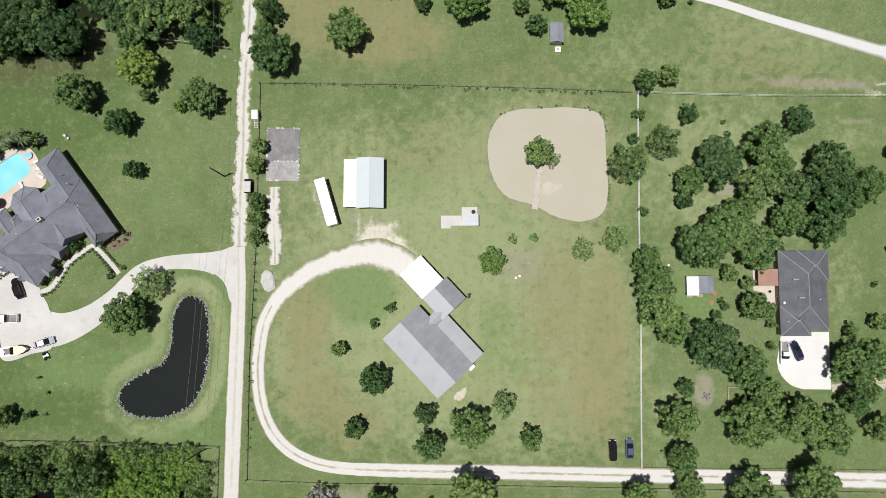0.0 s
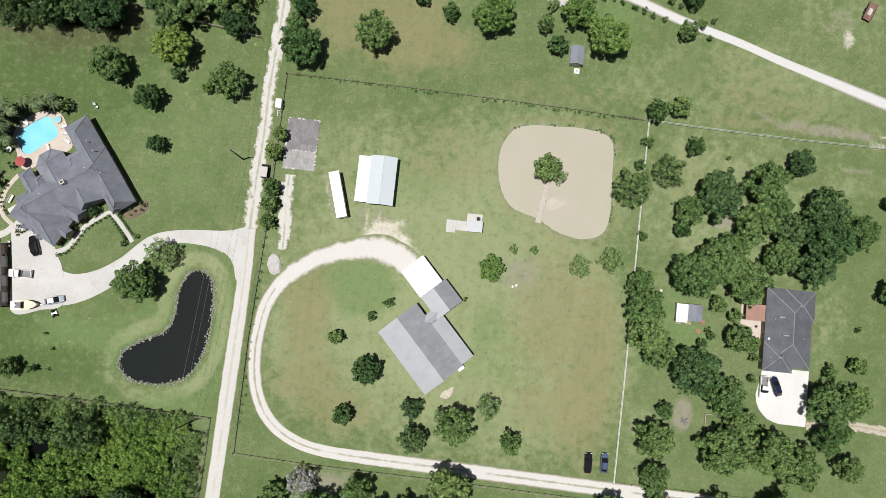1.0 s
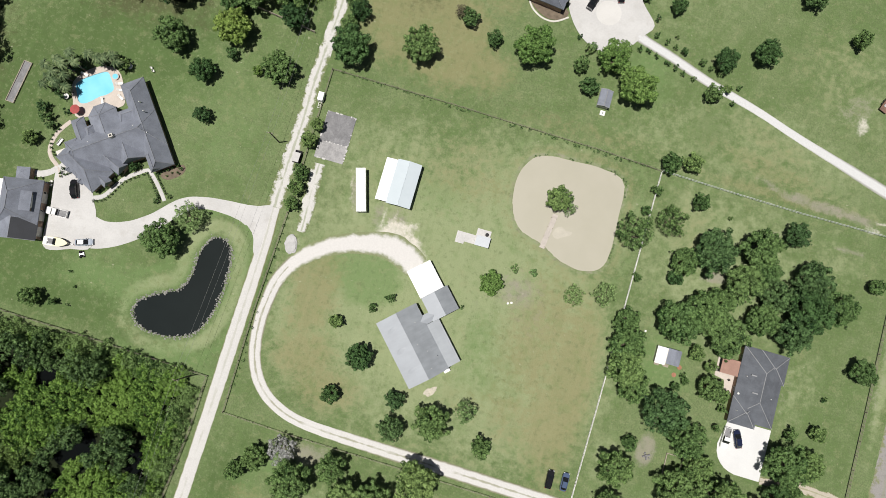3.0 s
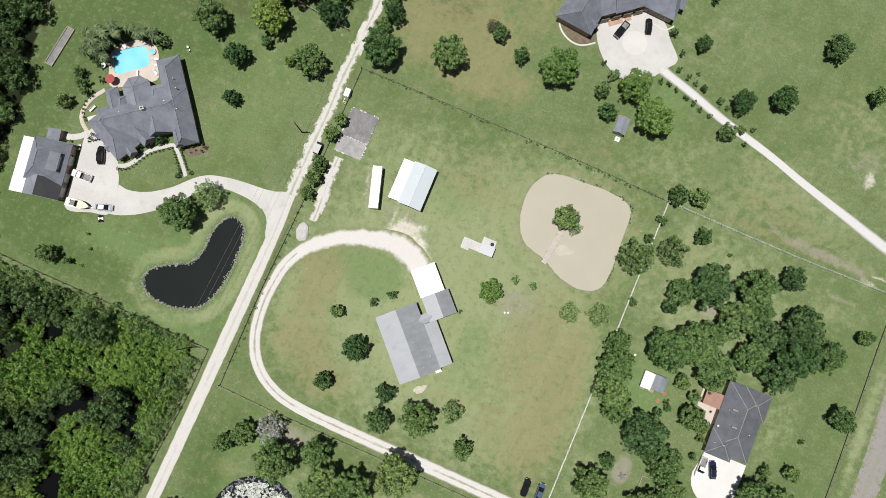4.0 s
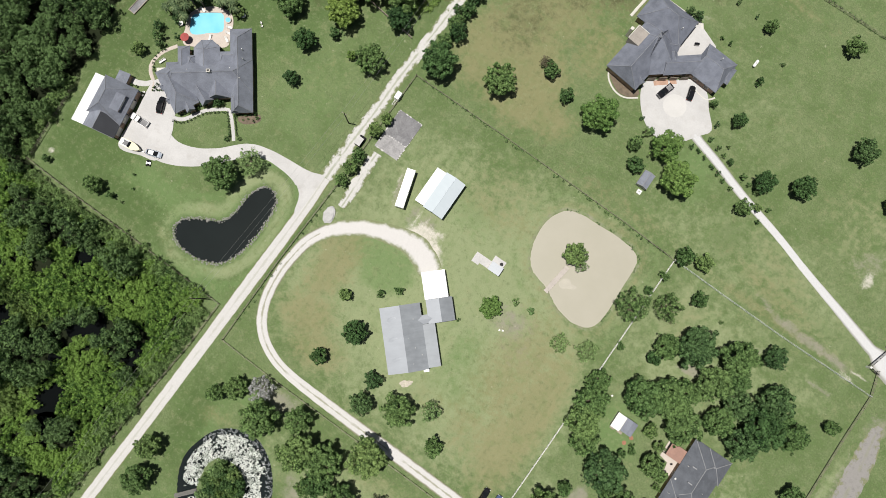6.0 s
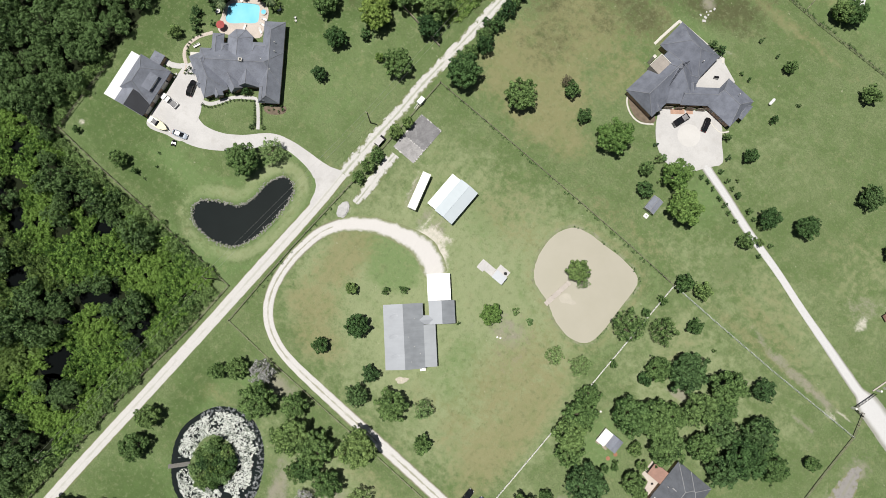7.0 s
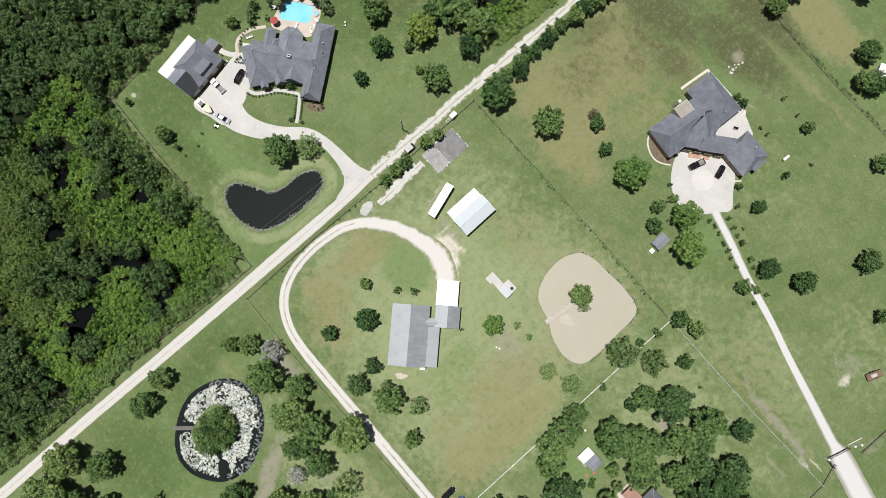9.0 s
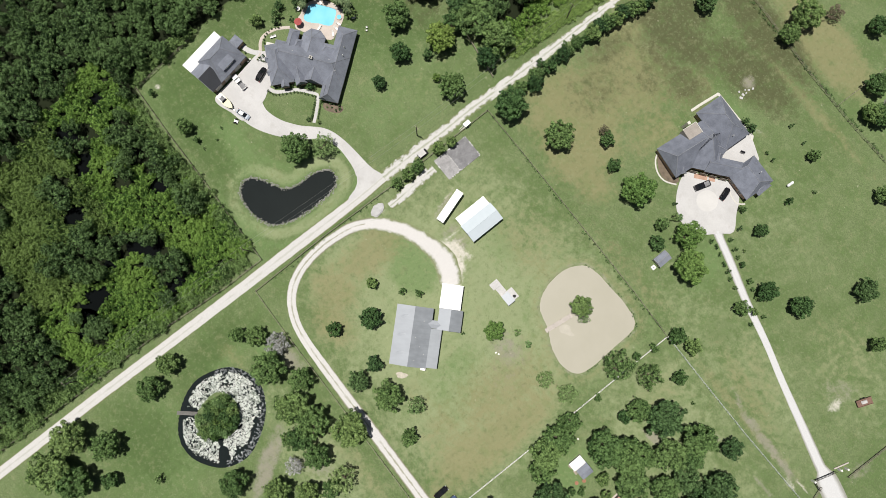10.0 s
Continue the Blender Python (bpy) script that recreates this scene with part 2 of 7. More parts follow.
METAL_LIGHT = metal_roof("galvanised_sheet", (0.34, 0.362, 0.392), (0.3, 0.318, 0.345))
METAL_MID = metal_roof("worn_sheet", (0.295, 0.316, 0.34), (0.245, 0.262, 0.282))
# Darker copy of the grey sheet: slope shading put into its colour.
METAL_SHADED = metal_roof("dull_sheet", (0.275, 0.295, 0.318), (0.2, 0.216, 0.234))
WHITE_METAL = surface("white_sheet", (0.76, 0.765, 0.77), 0.45, 0.04, 0.3, 3.0, 0.05)
BLUE_METAL = metal_roof("bluish_white_sheet", (0.5, 0.555, 0.59), (0.47, 0.525, 0.56), 0.65)
BRICK = surface("tan_brick", (0.33, 0.235, 0.175), 0.9, 0.2, 0.5, 7.0, 0.4)
SIDING = surface("pale_siding", (0.55, 0.53, 0.49), 0.8, 0.1, 0.4, 5.0, 0.2)
TRIM = surface("cream_trim", (0.56, 0.54, 0.49), 0.7, 0.06, 0.5, 4.0, 0.1)
PAVER = surface("brick_paver", (0.42, 0.27, 0.2), 0.9, 0.2, 0.5, 4.0, 0.3)
TERRACOTTA = surface("terracotta_roof", (0.31, 0.185, 0.145), 0.85, 0.14, 0.6, 5.0, 0.3)
DECK_STONE = surface("pool_deck", (0.5, 0.44, 0.39), 0.85, 0.1, 0.4, 3.0, 0.2)
ROCK = surface("limestone", (0.31, 0.305, 0.28), 0.95, 0.25, 0.7, 6.0, 0.7, each=0.2)
WORN_PLANK = surface("worn_plank", (0.17, 0.165, 0.152), 0.9, 0.3, 0.9, 5.0, 0.4)
TIMBER = surface("grey_timber", (0.3, 0.26, 0.21), 0.9, 0.25, 0.8, 8.0, 0.4)
DOCK_WOOD = surface("sunbleached_planks", (0.47, 0.425, 0.385), 0.9, 0.12, 0.6, 8.0, 0.3, each=0.05)
POST = surface("weathered_post", (0.2, 0.175, 0.14), 0.95, 0.25, 0.8, 8.0, 0.4)
WHITE_PAINT = surface("white_paint", (0.72, 0.71, 0.68), 0.6, 0.08, 0.5, 5.0, 0.1)
TARRED = surface("tarred_pole", (0.06, 0.05, 0.044), 0.9, 0.25, 0.8, 8.0, 0.4)
WIRE = surface("wire", (0.42, 0.42, 0.4), 0.5, 0.1, 1.0, 6.0, 0.0, 0.6)
STEEL = surface("steel", (0.4, 0.4, 0.41), 0.4, 0.1, 1.0, 6.0, 0.0, 0.9)
MULCH = surface("mulch", (0.15, 0.118, 0.085), 0.95, 0.3, 0.8, 8.0, 0.6)
RED_MULCH = surface("red_mulch", (0.33, 0.16, 0.1), 0.95, 0.25, 0.8, 8.0, 0.6)
PIPE = surface("pale_pipe", (0.5, 0.53, 0.52), 0.5, 0.1, 1.0, 6.0, 0.0, 0.2)
RUBBER = surface("rubber", (0.02, 0.02, 0.02), 0.8, 0.2, 2.0, 9.0, 0.0)
GLASS = surface("tinted_glass", (0.012, 0.014, 0.016), 0.06, 0.1, 1.0, 3.0, 0.0)
LAMP_GLASS = surface("lamp_glass", (0.7, 0.7, 0.7), 0.15, 0.05, 1.0, 3.0, 0.0)
TAIL_RED = surface("tail_lamp", (0.35, 0.02, 0.02), 0.25, 0.05, 1.0, 3.0, 0.0)
RED_CLOTH = surface("red_canvas", (0.36, 0.075, 0.07), 0.8, 0.1, 1.0, 5.0, 0.1)
RUST = surface("rusty_iron", (0.17, 0.1, 0.075), 0.9, 0.3, 0.8, 6.0, 0.4)
BLACK_WATER = water_material("dark_pond_water", (0.012, 0.016, 0.016), 0.03, 0.01)
# Near-black and barely reflecting, for the dark gaps in the wood.
GAP_BLACK = water_material("swamp_water", (0.004, 0.005, 0.005), 0.05, 0.01)
GAP_BLACK.node_tree.nodes["Principled BSDF"].inputs["Specular IOR Level"].default_value = 0.15
MUD_WATER = water_material("muddy_pond_water", (0.38, 0.36, 0.292), 0.3, 0.03, (0.396, 0.374, 0.307))
POOL_WATER = water_material("pool_water", (0.17, 0.54, 0.72), 0.05, 0.15, (0.25, 0.62, 0.78))
DIM_LILY = foliage("dull_lily_leaves", (0.07, 0.078, 0.08), (0.25, 0.262, 0.275), 0.0)
LILY = foliage("lily_leaves", (0.2, 0.24, 0.19), (0.74, 0.77, 0.72), 0.0)


def paint(name, colour):
    m = surface(name, colour, 0.12, 0.04, 0.8, 4.0, 0.0, gloss=0.4)
    m.node_tree.nodes["Principled BSDF"].inputs["Coat Weight"].default_value = 0.15
    return m


CAR_WHITE, CAR_BLACK, CAR_SILVER, CAR_NAVY, CAR_BLUE, CAR_CREAM = (paint("car_" + n, c) for n, c in (
    ("white", (0.75, 0.75, 0.74)), ("black", (0.012, 0.012, 0.014)), ("silver", (0.32, 0.36, 0.42)),
    ("navy", (0.015, 0.02, 0.05)), ("slate_blue", (0.07, 0.1, 0.17)), ("cream", (0.78, 0.73, 0.52))))

# ---- mesh helpers ----


def part(name, bm, material, parent, label=""):
    me = bpy.data.meshes.new(name)
    bmesh.ops.recalc_face_normals(bm, faces=bm.faces)
    bm.to_mesh(me)
    bm.free()
    me.materials.append(material)
    ob = new(name, me)
    ob.parent = parent
    if label:
        tagged(ob, label)
    return ob


def thing(name, x, y, turn, label, category, group="", kind="", z=0.0):
    ob = new(name)
    ob.empty_display_size = 0.5
    ob.matrix_basis = pose(x, y, z, 0, 0, turn)
    return tagged(ob, label, category, group, kind)


def box(bm, x0, x1, y0, y1, z0, z1, taper=0.0, bevel=0.0):
    made = bmesh.ops.create_cube(bm, size=1)["verts"]
    for v in made:
        k = 1 - taper if v.co.z > 0 else 1
        v.co = Vector(((x0 + x1) / 2 + v.co.x * (x1 - x0) * k, (y0 + y1) / 2 + v.co.y * (y1 - y0) * k, z0 if v.co.z < 0 else z1))
    if bevel:
        edges = {e for v in made for e in v.link_edges}
        bmesh.ops.bevel(bm, geom=list(edges), offset=bevel, segments=2, affect="EDGES")
    return bm


def boxed(*a, **k):
    return box(bmesh.new(), *a, **k)


def tube(bm, a, b, r0, r1, n=8):
    a, b = Vector(a), Vector(b)
    q = (b - a).to_track_quat("Z", "Y")
    rings = [[bm.verts.new(p + q @ Vector((r * math.cos(6.2832 * i / n), r * math.sin(6.2832 * i / n), 0))) for i in range(n)] for p, r in ((a, r0), (b, r1))]
    for i in range(n):
        bm.faces.new((rings[0][i], rings[0][(i + 1) % n], rings[1][(i + 1) % n], rings[1][i]))
    bm.faces.new(rings[0][::-1])
    bm.faces.new(rings[1])
    return bm


def tubed(*a, **k):
    return tube(bmesh.new(), *a, **k)


def loft(bm, sections):
    rings = [[bm.verts.new(p) for p in s] for s in sections]
    n = len(rings[0])
    for a, b in zip(rings, rings[1:]):
        for i in range(n):
            bm.faces.new((a[i], a[(i + 1) % n], b[(i + 1) % n], b[i]))
    bm.faces.new(rings[0][::-1])
    bm.faces.new(rings[-1])
    return bm


def hull_ring(y, half, z0, z1, r):
    """An eight-sided section across a vehicle's length."""
    return [(-half, y, z0 + r), (-half + r, y, z0), (half - r, y, z0), (half, y, z0 + r), (half, y, z1 - r), (half - r, y, z1), (-half + r, y, z1), (-half, y, z1 - r)]


def spline(points, step=1.0, closed=False):
    """Points along a smooth line through the given ones; any further values are carried along."""
    p = [np.array(q, float) for q in points]
    n = len(p)
    out = []
    for i in range(n if closed else n - 1):
        a, b, c, d = (p[(i + k) % n] if closed else p[min(max(i + k, 0), n - 1)] for k in (-1, 0, 1, 2))
        m = max(2, int(np.linalg.norm((c - b)[:2]) / step))
        for j in range(m):
            t = j / m
            out.append(0.5 * (2 * b + (c - a) * t + (2 * a - 5 * b + 4 * c - d) * t * t + (3 * b - 3 * c + d - a) * t ** 3))
    if not closed:
        out.append(p[-1])
    return np.array(out)


def outline_distance(px, py, line):
    """Distance of points to a closed line, negative inside."""
    best = np.full(px.shape, 1e9)
    inside = np.zeros(px.shape, bool)
    for (ax, ay), (bx, by) in zip(line[:, :2], np.roll(line[:, :2], -1, 0)):
        dx, dy = bx - ax, by - ay
        t = np.clip(((px - ax) * dx + (py - ay) * dy) / (dx * dx + dy * dy + 1e-9), 0, 1)
        best = np.minimum(best, np.hypot(px - ax - t * dx, py - ay - t * dy))
        cross = (ay > py) != (by > py)
        inside ^= cross & (px < (bx - ax) * (py - ay) / (by - ay if by != ay else 1e-9) + ax)
    return np.where(inside, -best, best)


def sheet(name, line, z, material, thick=0.08, parent=None):
    """A flat slab with the given closed outline."""
    bm = bmesh.new()
    top = [bm.verts.new((p[0], p[1], z)) for p in line]
    low = [bm.verts.new((p[0], p[1], z - thick)) for p in line]
    bm.faces.new(top)
    for i in range(len(top)):
        j = (i + 1) % len(top)
        bm.faces.new((top[i], low[i], low[j], top[j]))
    bmesh.ops.triangulate(bm, faces=[f for f in bm.faces if len(f.verts) > 4])
    return part(name, bm, material, parent)


def ribbon(name, points, material, z=0.03, wobble=0.25, step=1.0, parent=None):
    """A road along points (x, y, width), slightly crowned, with uneven edges."""
    p = spline(points, step)
    tangent = np.gradient(p[:, :2], axis=0)
    tangent /= np.linalg.norm(tangent, axis=1)[:, None] + 1e-9
    bm = bmesh.new()
    uv = bm.loops.layers.uv.new("UVMap")
    rows = []
    for i, (q, t) in enumerate(zip(p, tangent)):
        row = []
        for u in (0.0, 0.22, 0.5, 0.78, 1.0):
            side = (u - 0.5) * q[2]
            if u in (0.0, 1.0):
                side += wobble * noise.noise((q[0] * 0.45, q[1] * 0.45, 7 + 9 * u)) * (1 if u else -1)
            row.append((bm.verts.new((q[0] - t[1] * side, q[1] + t[0] * side, z - (0.1 if u in (0.0, 1.0) else 0.0) + (0.03 if u == 0.5 else 0.0))), u, i))
        rows.append(row)
    for a, b in zip(rows, rows[1:]):
        for i in range(4):
            quad = (a[i], b[i], b[i + 1], a[i + 1])
            f = bm.faces.new([v[0] for v in quad])
            for l, v in zip(f.loops, quad):
                l[uv].uv = (v[1], v[2] * step)
    return part(name, bm, material, parent)


def raw_mesh(name, verts, faces, material, label="", category="", kind="stuff"):
    """One mesh from arrays of vertices and of faces that all have as many corners."""
    me = bpy.data.meshes.new(name)
    n, k = faces.shape
    me.vertices.add(len(verts))
    me.vertices.foreach_set("co", np.asarray(verts, np.float32).ravel())
    me.loops.add(n * k)
    me.loops.foreach_set("vertex_index", faces.astype(np.int32).ravel())
    me.polygons.add(n)
    me.polygons.foreach_set("loop_start", np.arange(0, n * k, k, dtype=np.int32))
    me.update(calc_edges=True)
    me.materials.append(material)
    return tagged(new(name, me), label, category, "", kind)

# ---- ground and water ----
POND = spline([(-60.7, 0.9), (-57.0, -1.4), (-55.8, -8.0), (-56.1, -17.5), (-58.6, -24.6), (-63.0, -27.8), (-70.5, -28.9), (-76.2, -26.4), (-77.0, -22.0), (-72.6, -18.4), (-67.3, -15.6), (-65.2, -11.5), (-65.0, -5.0), (-63.2, -0.6)], 1.2, True)
MUD_POND = spline([(26.0, 47.8), (34.0, 48.0), (41.0, 45.7), (42.1, 36.0), (41.8, 22.5), (36.5, 18.7), (29.4, 19.6), (23.5, 22.6), (16.2, 25.2), (12.6, 31.5), (12.0, 39.5), (15.0, 45.6), (19.8, 47.4)], 1.2, True)
LILY_POND = spline([(-33.4, -66.5), (-28.6, -61.8), (-21.0, -60.3), (-13.5, -64.0), (-8.0, -71.0), (-5.6, -78.5), (-8.5, -86.5), (-17.0, -91.6), (-25.5, -90.4), (-32.5, -83.6), (-35.6, -75.5)], 1.2, True)
LILY_ISLE = spline([(-28.4, -73.5), (-22.6, -69.9), (-16.8, -72.4), (-15.2, -78.6), (-19.2, -83.6), (-25.6, -83.4)], 1.2, True)
MANSION_AT, MANSION_TURN = (-97.0, 10.0), 37.0


def from_mansion(x, y):
    c, s = math.cos(radians(MANSION_TURN)), math.sin(radians(MANSION_TURN))
    return MANSION_AT[0] + c * x - s * y, MANSION_AT[1] + s * x + c * y


POOL = spline([from_mansion(*p) for p in ((0.5, 24.4), (2.5, 25.3), (8.1, 25.3), (9.9, 24.7), (10.1, 22.4), (9.8, 19.6), (7.7, 18.9), (5.5, 19.0), (2.9, 18.6), (0.7, 18.8), (-0.2, 20.0), (0.1, 22.6))], 0.7, True)

xs = np.concatenate([[-4000, -1500, -600, -350], np.arange(-240, -140, 4.0), np.arange(-140, 136, 1.0), np.arange(136, 241, 4.0), [350, 600, 1500, 4000]])
ys = np.concatenate([[-4000, -1500, -600, -320], np.arange(-220, -104, 4.0), np.arange(-104, 136, 1.0), np.arange(136, 261, 4.0), [360, 600, 1500, 4000]])
GX, GY = np.meshgrid(xs, ys)
gx, gy = GX.ravel(), GY.ravel()
gz = np.zeros(gx.shape)
near = np.hypot(gx, gy) < 160
for line, lip in ((POND, 0.6), (MUD_POND, 0.6), (LILY_POND, 0.6)):
    d = outline_distance(gx[near], gy[near], line) + 0.3
    gz[near] = np.minimum(gz[near], np.clip((d - lip) * 0.6, -1.6, 0.0))
d = outline_distance(gx[near], gy[near], LILY_ISLE)
gz[near] = np.where(d < 2.0, np.maximum(gz[near], np.clip(-(d - 0.6) * 0.6 - 0.5, -1.6, 0.1)), gz[near])
d = outline_distance(gx[near], gy[near], POOL)
gz[near] = np.where(d < 1.2, -1.7, gz[near])
d = np.hypot(gx - 25.2, gy - 35.6)
gz = np.where(d < 4.5, np.maximum(gz, np.clip(0.35 - 0.33 * d, -1.6, 0.25)), gz)
gz += np.where(gz == 0, 0.06 * np.sin(gx * 0.06) * np.sin(gy * 0.05 + 1.0) - 0.06, 0)


def patches(rows):
    """Soft elliptical patches (x, y, half length, half width, turn, amount), the strongest counts."""
    out = np.zeros(gx.shape)
    for x, y, a, b, turn, amount in rows:
        c, s = math.cos(radians(turn)), math.sin(radians(turn))
        u, v = (c * (gx - x) + s * (gy - y)) / a, (-s * (gx - x) + c * (gy - y)) / b
        out = np.maximum(out, amount * np.clip(1.35 - np.hypot(u, v), 0, 1))
    return out


index = np.arange(len(gx)).reshape(GX.shape)
quads = np.stack([index[:-1, :-1], index[:-1, 1:], index[1:, 1:], index[1:, :-1]], -1).reshape(-1, 4)
ground = raw_mesh("ground", np.stack([gx, gy, gz], 1), quads, GRASS, "mown green lawn with dry and bare patches, blackened under the woods for shade", "ground", "structure")
for p in ground.data.polygons:
    p.use_smooth = True
layers = {
    # Paler grass; its colour also holds the sun's hot spot and haze mid-lawn.
    "pale": [(21, 6.5, 8, 6, 0, 0.6), (122.4, 12, 2.2, 26, 0, 0.7), (84, 66, 40, 14, -16, 0.5), (100, 90, 30, 20, 0, 0.4), (62, 40, 10, 16, 0, 0.6), (98, 40, 20, 12, 0, 0.4), (100, 4, 8, 16, 0, 0.45), (54, -30, 6, 14, 0, 0.5), (-33, -12, 14, 24, 0, 0.75), (22, 6, 26, 18, 0, 1.25), (34, 2, 14, 20, 0, 1.1), (0, 2, 46, 44, 0, 1.0), (24, -8, 30, 34, 0, 1.0), (20, 30, 32, 24, 0, 0.9), (-20, 28, 26, 24, 0, 0.6), (-22, -20, 22, 18, 0, 0.55), (72, 30, 30, 30, 0, 0.6), (60, 62, 40, 20, 0, 0.45), (10, -60, 40, 14, 0, 0.6), (40, 100, 50, 30, 0, 0.3)],
    "lush": [(10, 115, 8, 5, 30, 0.6), (-15, 100, 6, 5, 0, 0.6), (0, 91, 7, 4, 20, 0.5), (-24, 88, 5, 6, 0, 0.5), (-6, 124, 7, 5, 0, 0.5), (-92, -22, 26, 12, 0, 0.8), (-112, -20, 16, 16, 0, 0.8), (-90, 44, 24, 16, 0, 0.6), (-68, 34, 16, 30, 0, 0.5), (-26, -98, 22, 16, 0, 0.8), (-36, -66, 8, 14, 0, 0.7), (-19, 1, 9, 8, 0, 1.3), (14, -6, 7, 10, 0, 0.6), (-6, 28, 10, 8, 0, 0.5), (62, -4, 10, 10, 0, 0.9), (-24, 3, 14, 9, 0, 0.9), (18, -14, 16, 14, 0, 0.5), (-62, -33, 14, 6, 0, 0.7), (-52, -2, 4, 24, 0, 0.5), (62, 0, 9, 12, 0, 0.7), (-30, -52, 12, 5, 0, 0.8), (-20, -100, 16, 8, 20, 0.7), (40, 78, 8, 14, 20, 0.7), (8, 118, 16, 6, 0, 0.6), (40, 160, 20, 12, 0, 0.7), (-62, -14, 14, 18, 0, 0.6), (85, -34, 30, 5, 0, 0.5)],
    # Rough brown grass; its dark tone also holds the cloud shadow up north.
    "wild": [(2, 131, 22, 9, 8, 1.0), (-8, 146, 28, 8, 0, 1.1), (-30, 128, 14, 10, 0, 0.8), (-26, 120, 24, 9, 10, 0.9), (-36, 100, 8, 14, 0, 0.6), (-20, 104, 12, 12, 20, 0.5), (-10, 112, 12, 8, 0, 0.7), (-24, 114, 14, 14, 0, 0.6), (-28, 88, 12, 16, 0, 0.5), (-105, 62, 30, 12, 0, 0.8), (-105, -75, 48, 38, 0, 1.0), (-145, 0, 16, 60, 0, 1.0), (-75, 78, 26, 12, 0, 0.9), (8, 58, 30, 4, 0, 0.25)],
    "dry": [(-16, 66, 12, 8, 0, 1.2), (-32, -8, 8, 18, 0, 0.8), (-22, -30, 12, 8, 0, 0.7), (30, -2, 14, 26, 0, 0.7), (38, -22, 10, 18, 0, 0.8), (28, 56, 30, 5, 0, 0.4), (-66, 42, 10, 20, 0, 0.3), (80, 60, 24, 5, -10, 0.5), (-30, 76, 14, 18, 0, 1.0), (-24, 98, 18, 18, 0, 0.9), (-8, 112, 12, 12, 0, 0.6), (-38, 110, 8, 16, 0, 0.8), (-18, 72, 15, 14, 20, 1.2), (-6, 66, 12, 8, 0, 0.8), (-30, 92, 8, 14, 0, 0.8), (0, 34, 22, 8, 0, 0.5), (14, -24, 14, 8, 0, 0.4), (40, -12, 8, 30, 0, 0.95), (30, -24, 14, 12, 0, 0.6), (-21, 80, 12, 12, 0, 1.0), (-16, 70, 14, 16, 0, 0.8), (-4, 92, 10, 14, 0, 0.6), (36, -12, 9, 24, 0, 0.62), (-30, -23, 11, 9, 0, 0.8), (-36, 0, 4, 10, -20, 0.7), (0, 40, 20, 10, 0, 0.4), (85, 54, 34, 3, 0, 0.55), (-24, 30, 10, 10, 0, 0.3), (10, 158, 24, 9, 0, 1.3), (20, 140, 40, 4, 0, 0.6), (80, 66, 22, 6, -25, 0.4), (40, 6, 8, 10, 0, 0.4), (90, 92, 22, 18, 0, 0.3), (-34, -62, 8, 4, 0, 0.5), (62, 38, 10, 12, 0, 0.4), (10, -38, 40, 2, 0, 0.3), (20, -52, 26, 6, 0, 0.4)],
    "soil": [(20, 8.5, 9, 6, 0, 0.6), (26, 2, 9, 7, 0, 0.3), (9, 1, 5, 4, 30, 0.25), (24, 4, 8, 5, 0, 0.3), (80.5, 55.8, 5, 1.4, -20, 0.6), (88, 54.5, 6, 1.9, -2, 0.75), (97, 54.1, 9, 2.0, 0, 0.8), (106, 53.6, 6, 1.7, -3, 0.75), (106, 44.1, 6, 1.1, 2, 0.6), (122, 72, 3, 6, 0, 0.5), (126.5, 44, 4, 7, 0, 0.6), (71.7, 27.0, 5, 1.7, 12, 0.95), (64.4, -22.6, 2.6, 4.4, 0, 1.3), (125.5, 24, 3.6, 24, 0, 0.45), (121.5, 10, 2.0, 20, 0, 0.35), (0, -74, 3.2, 14, 32, 0.95), (-22, -48, 7, 3.4, 0, 0.8), (97, 2, 2, 7, 0, 0.4), (82, 41, 6, 3, 20, 0.5), (10, -62, 8, 4, 20, 0.6), (3, 129, 3, 3, 0, 0.7), (-21.5, 18.5, 1.6, 5, 0, 0.65), (-16, 18, 4, 5, 0, 0.6), (-82, -14, 1, 1, 0, 0.3), (99, 84, 5, 8, -60, 0.45), (-29.5, 22, 1.3, 6.5, 17, 0.7)],
    "chalk": [(114.4, 53.9, 4.2, 0.7, 0, 0.6), (-120.6, -27.2, 1.3, 1.0, 20, 0.8), (-14.0, 13.4, 7.0, 2.9, -10, 1.2), (-15.5, 16.2, 5.0, 2.4, 8, 0.8), (-12, 17.0, 3.0, 3.0, 0, 0.5), (-19.8, 17.5, 0.7, 4.5, 0, 0.65), (-16.6, 18.5, 0.8, 3.5, 0, 0.55), (-41.4, 4.2, 1.9, 2.6, 15, 0.5), (-9.2, 10.0, 3.8, 2.8, -40, 1.1), (-30.3, 22.5, 0.7, 6.0, 17, 0.5), (101.5, 79.4, 2.0, 3.0, 0, 0.75), (17, 119.5, 4.5, 1.2, 40, 0.35), (111, 51.5, 3.5, 1.0, 0, 0.6), (96, -21.8, 2.5, 1, 0, 0.6)],
}
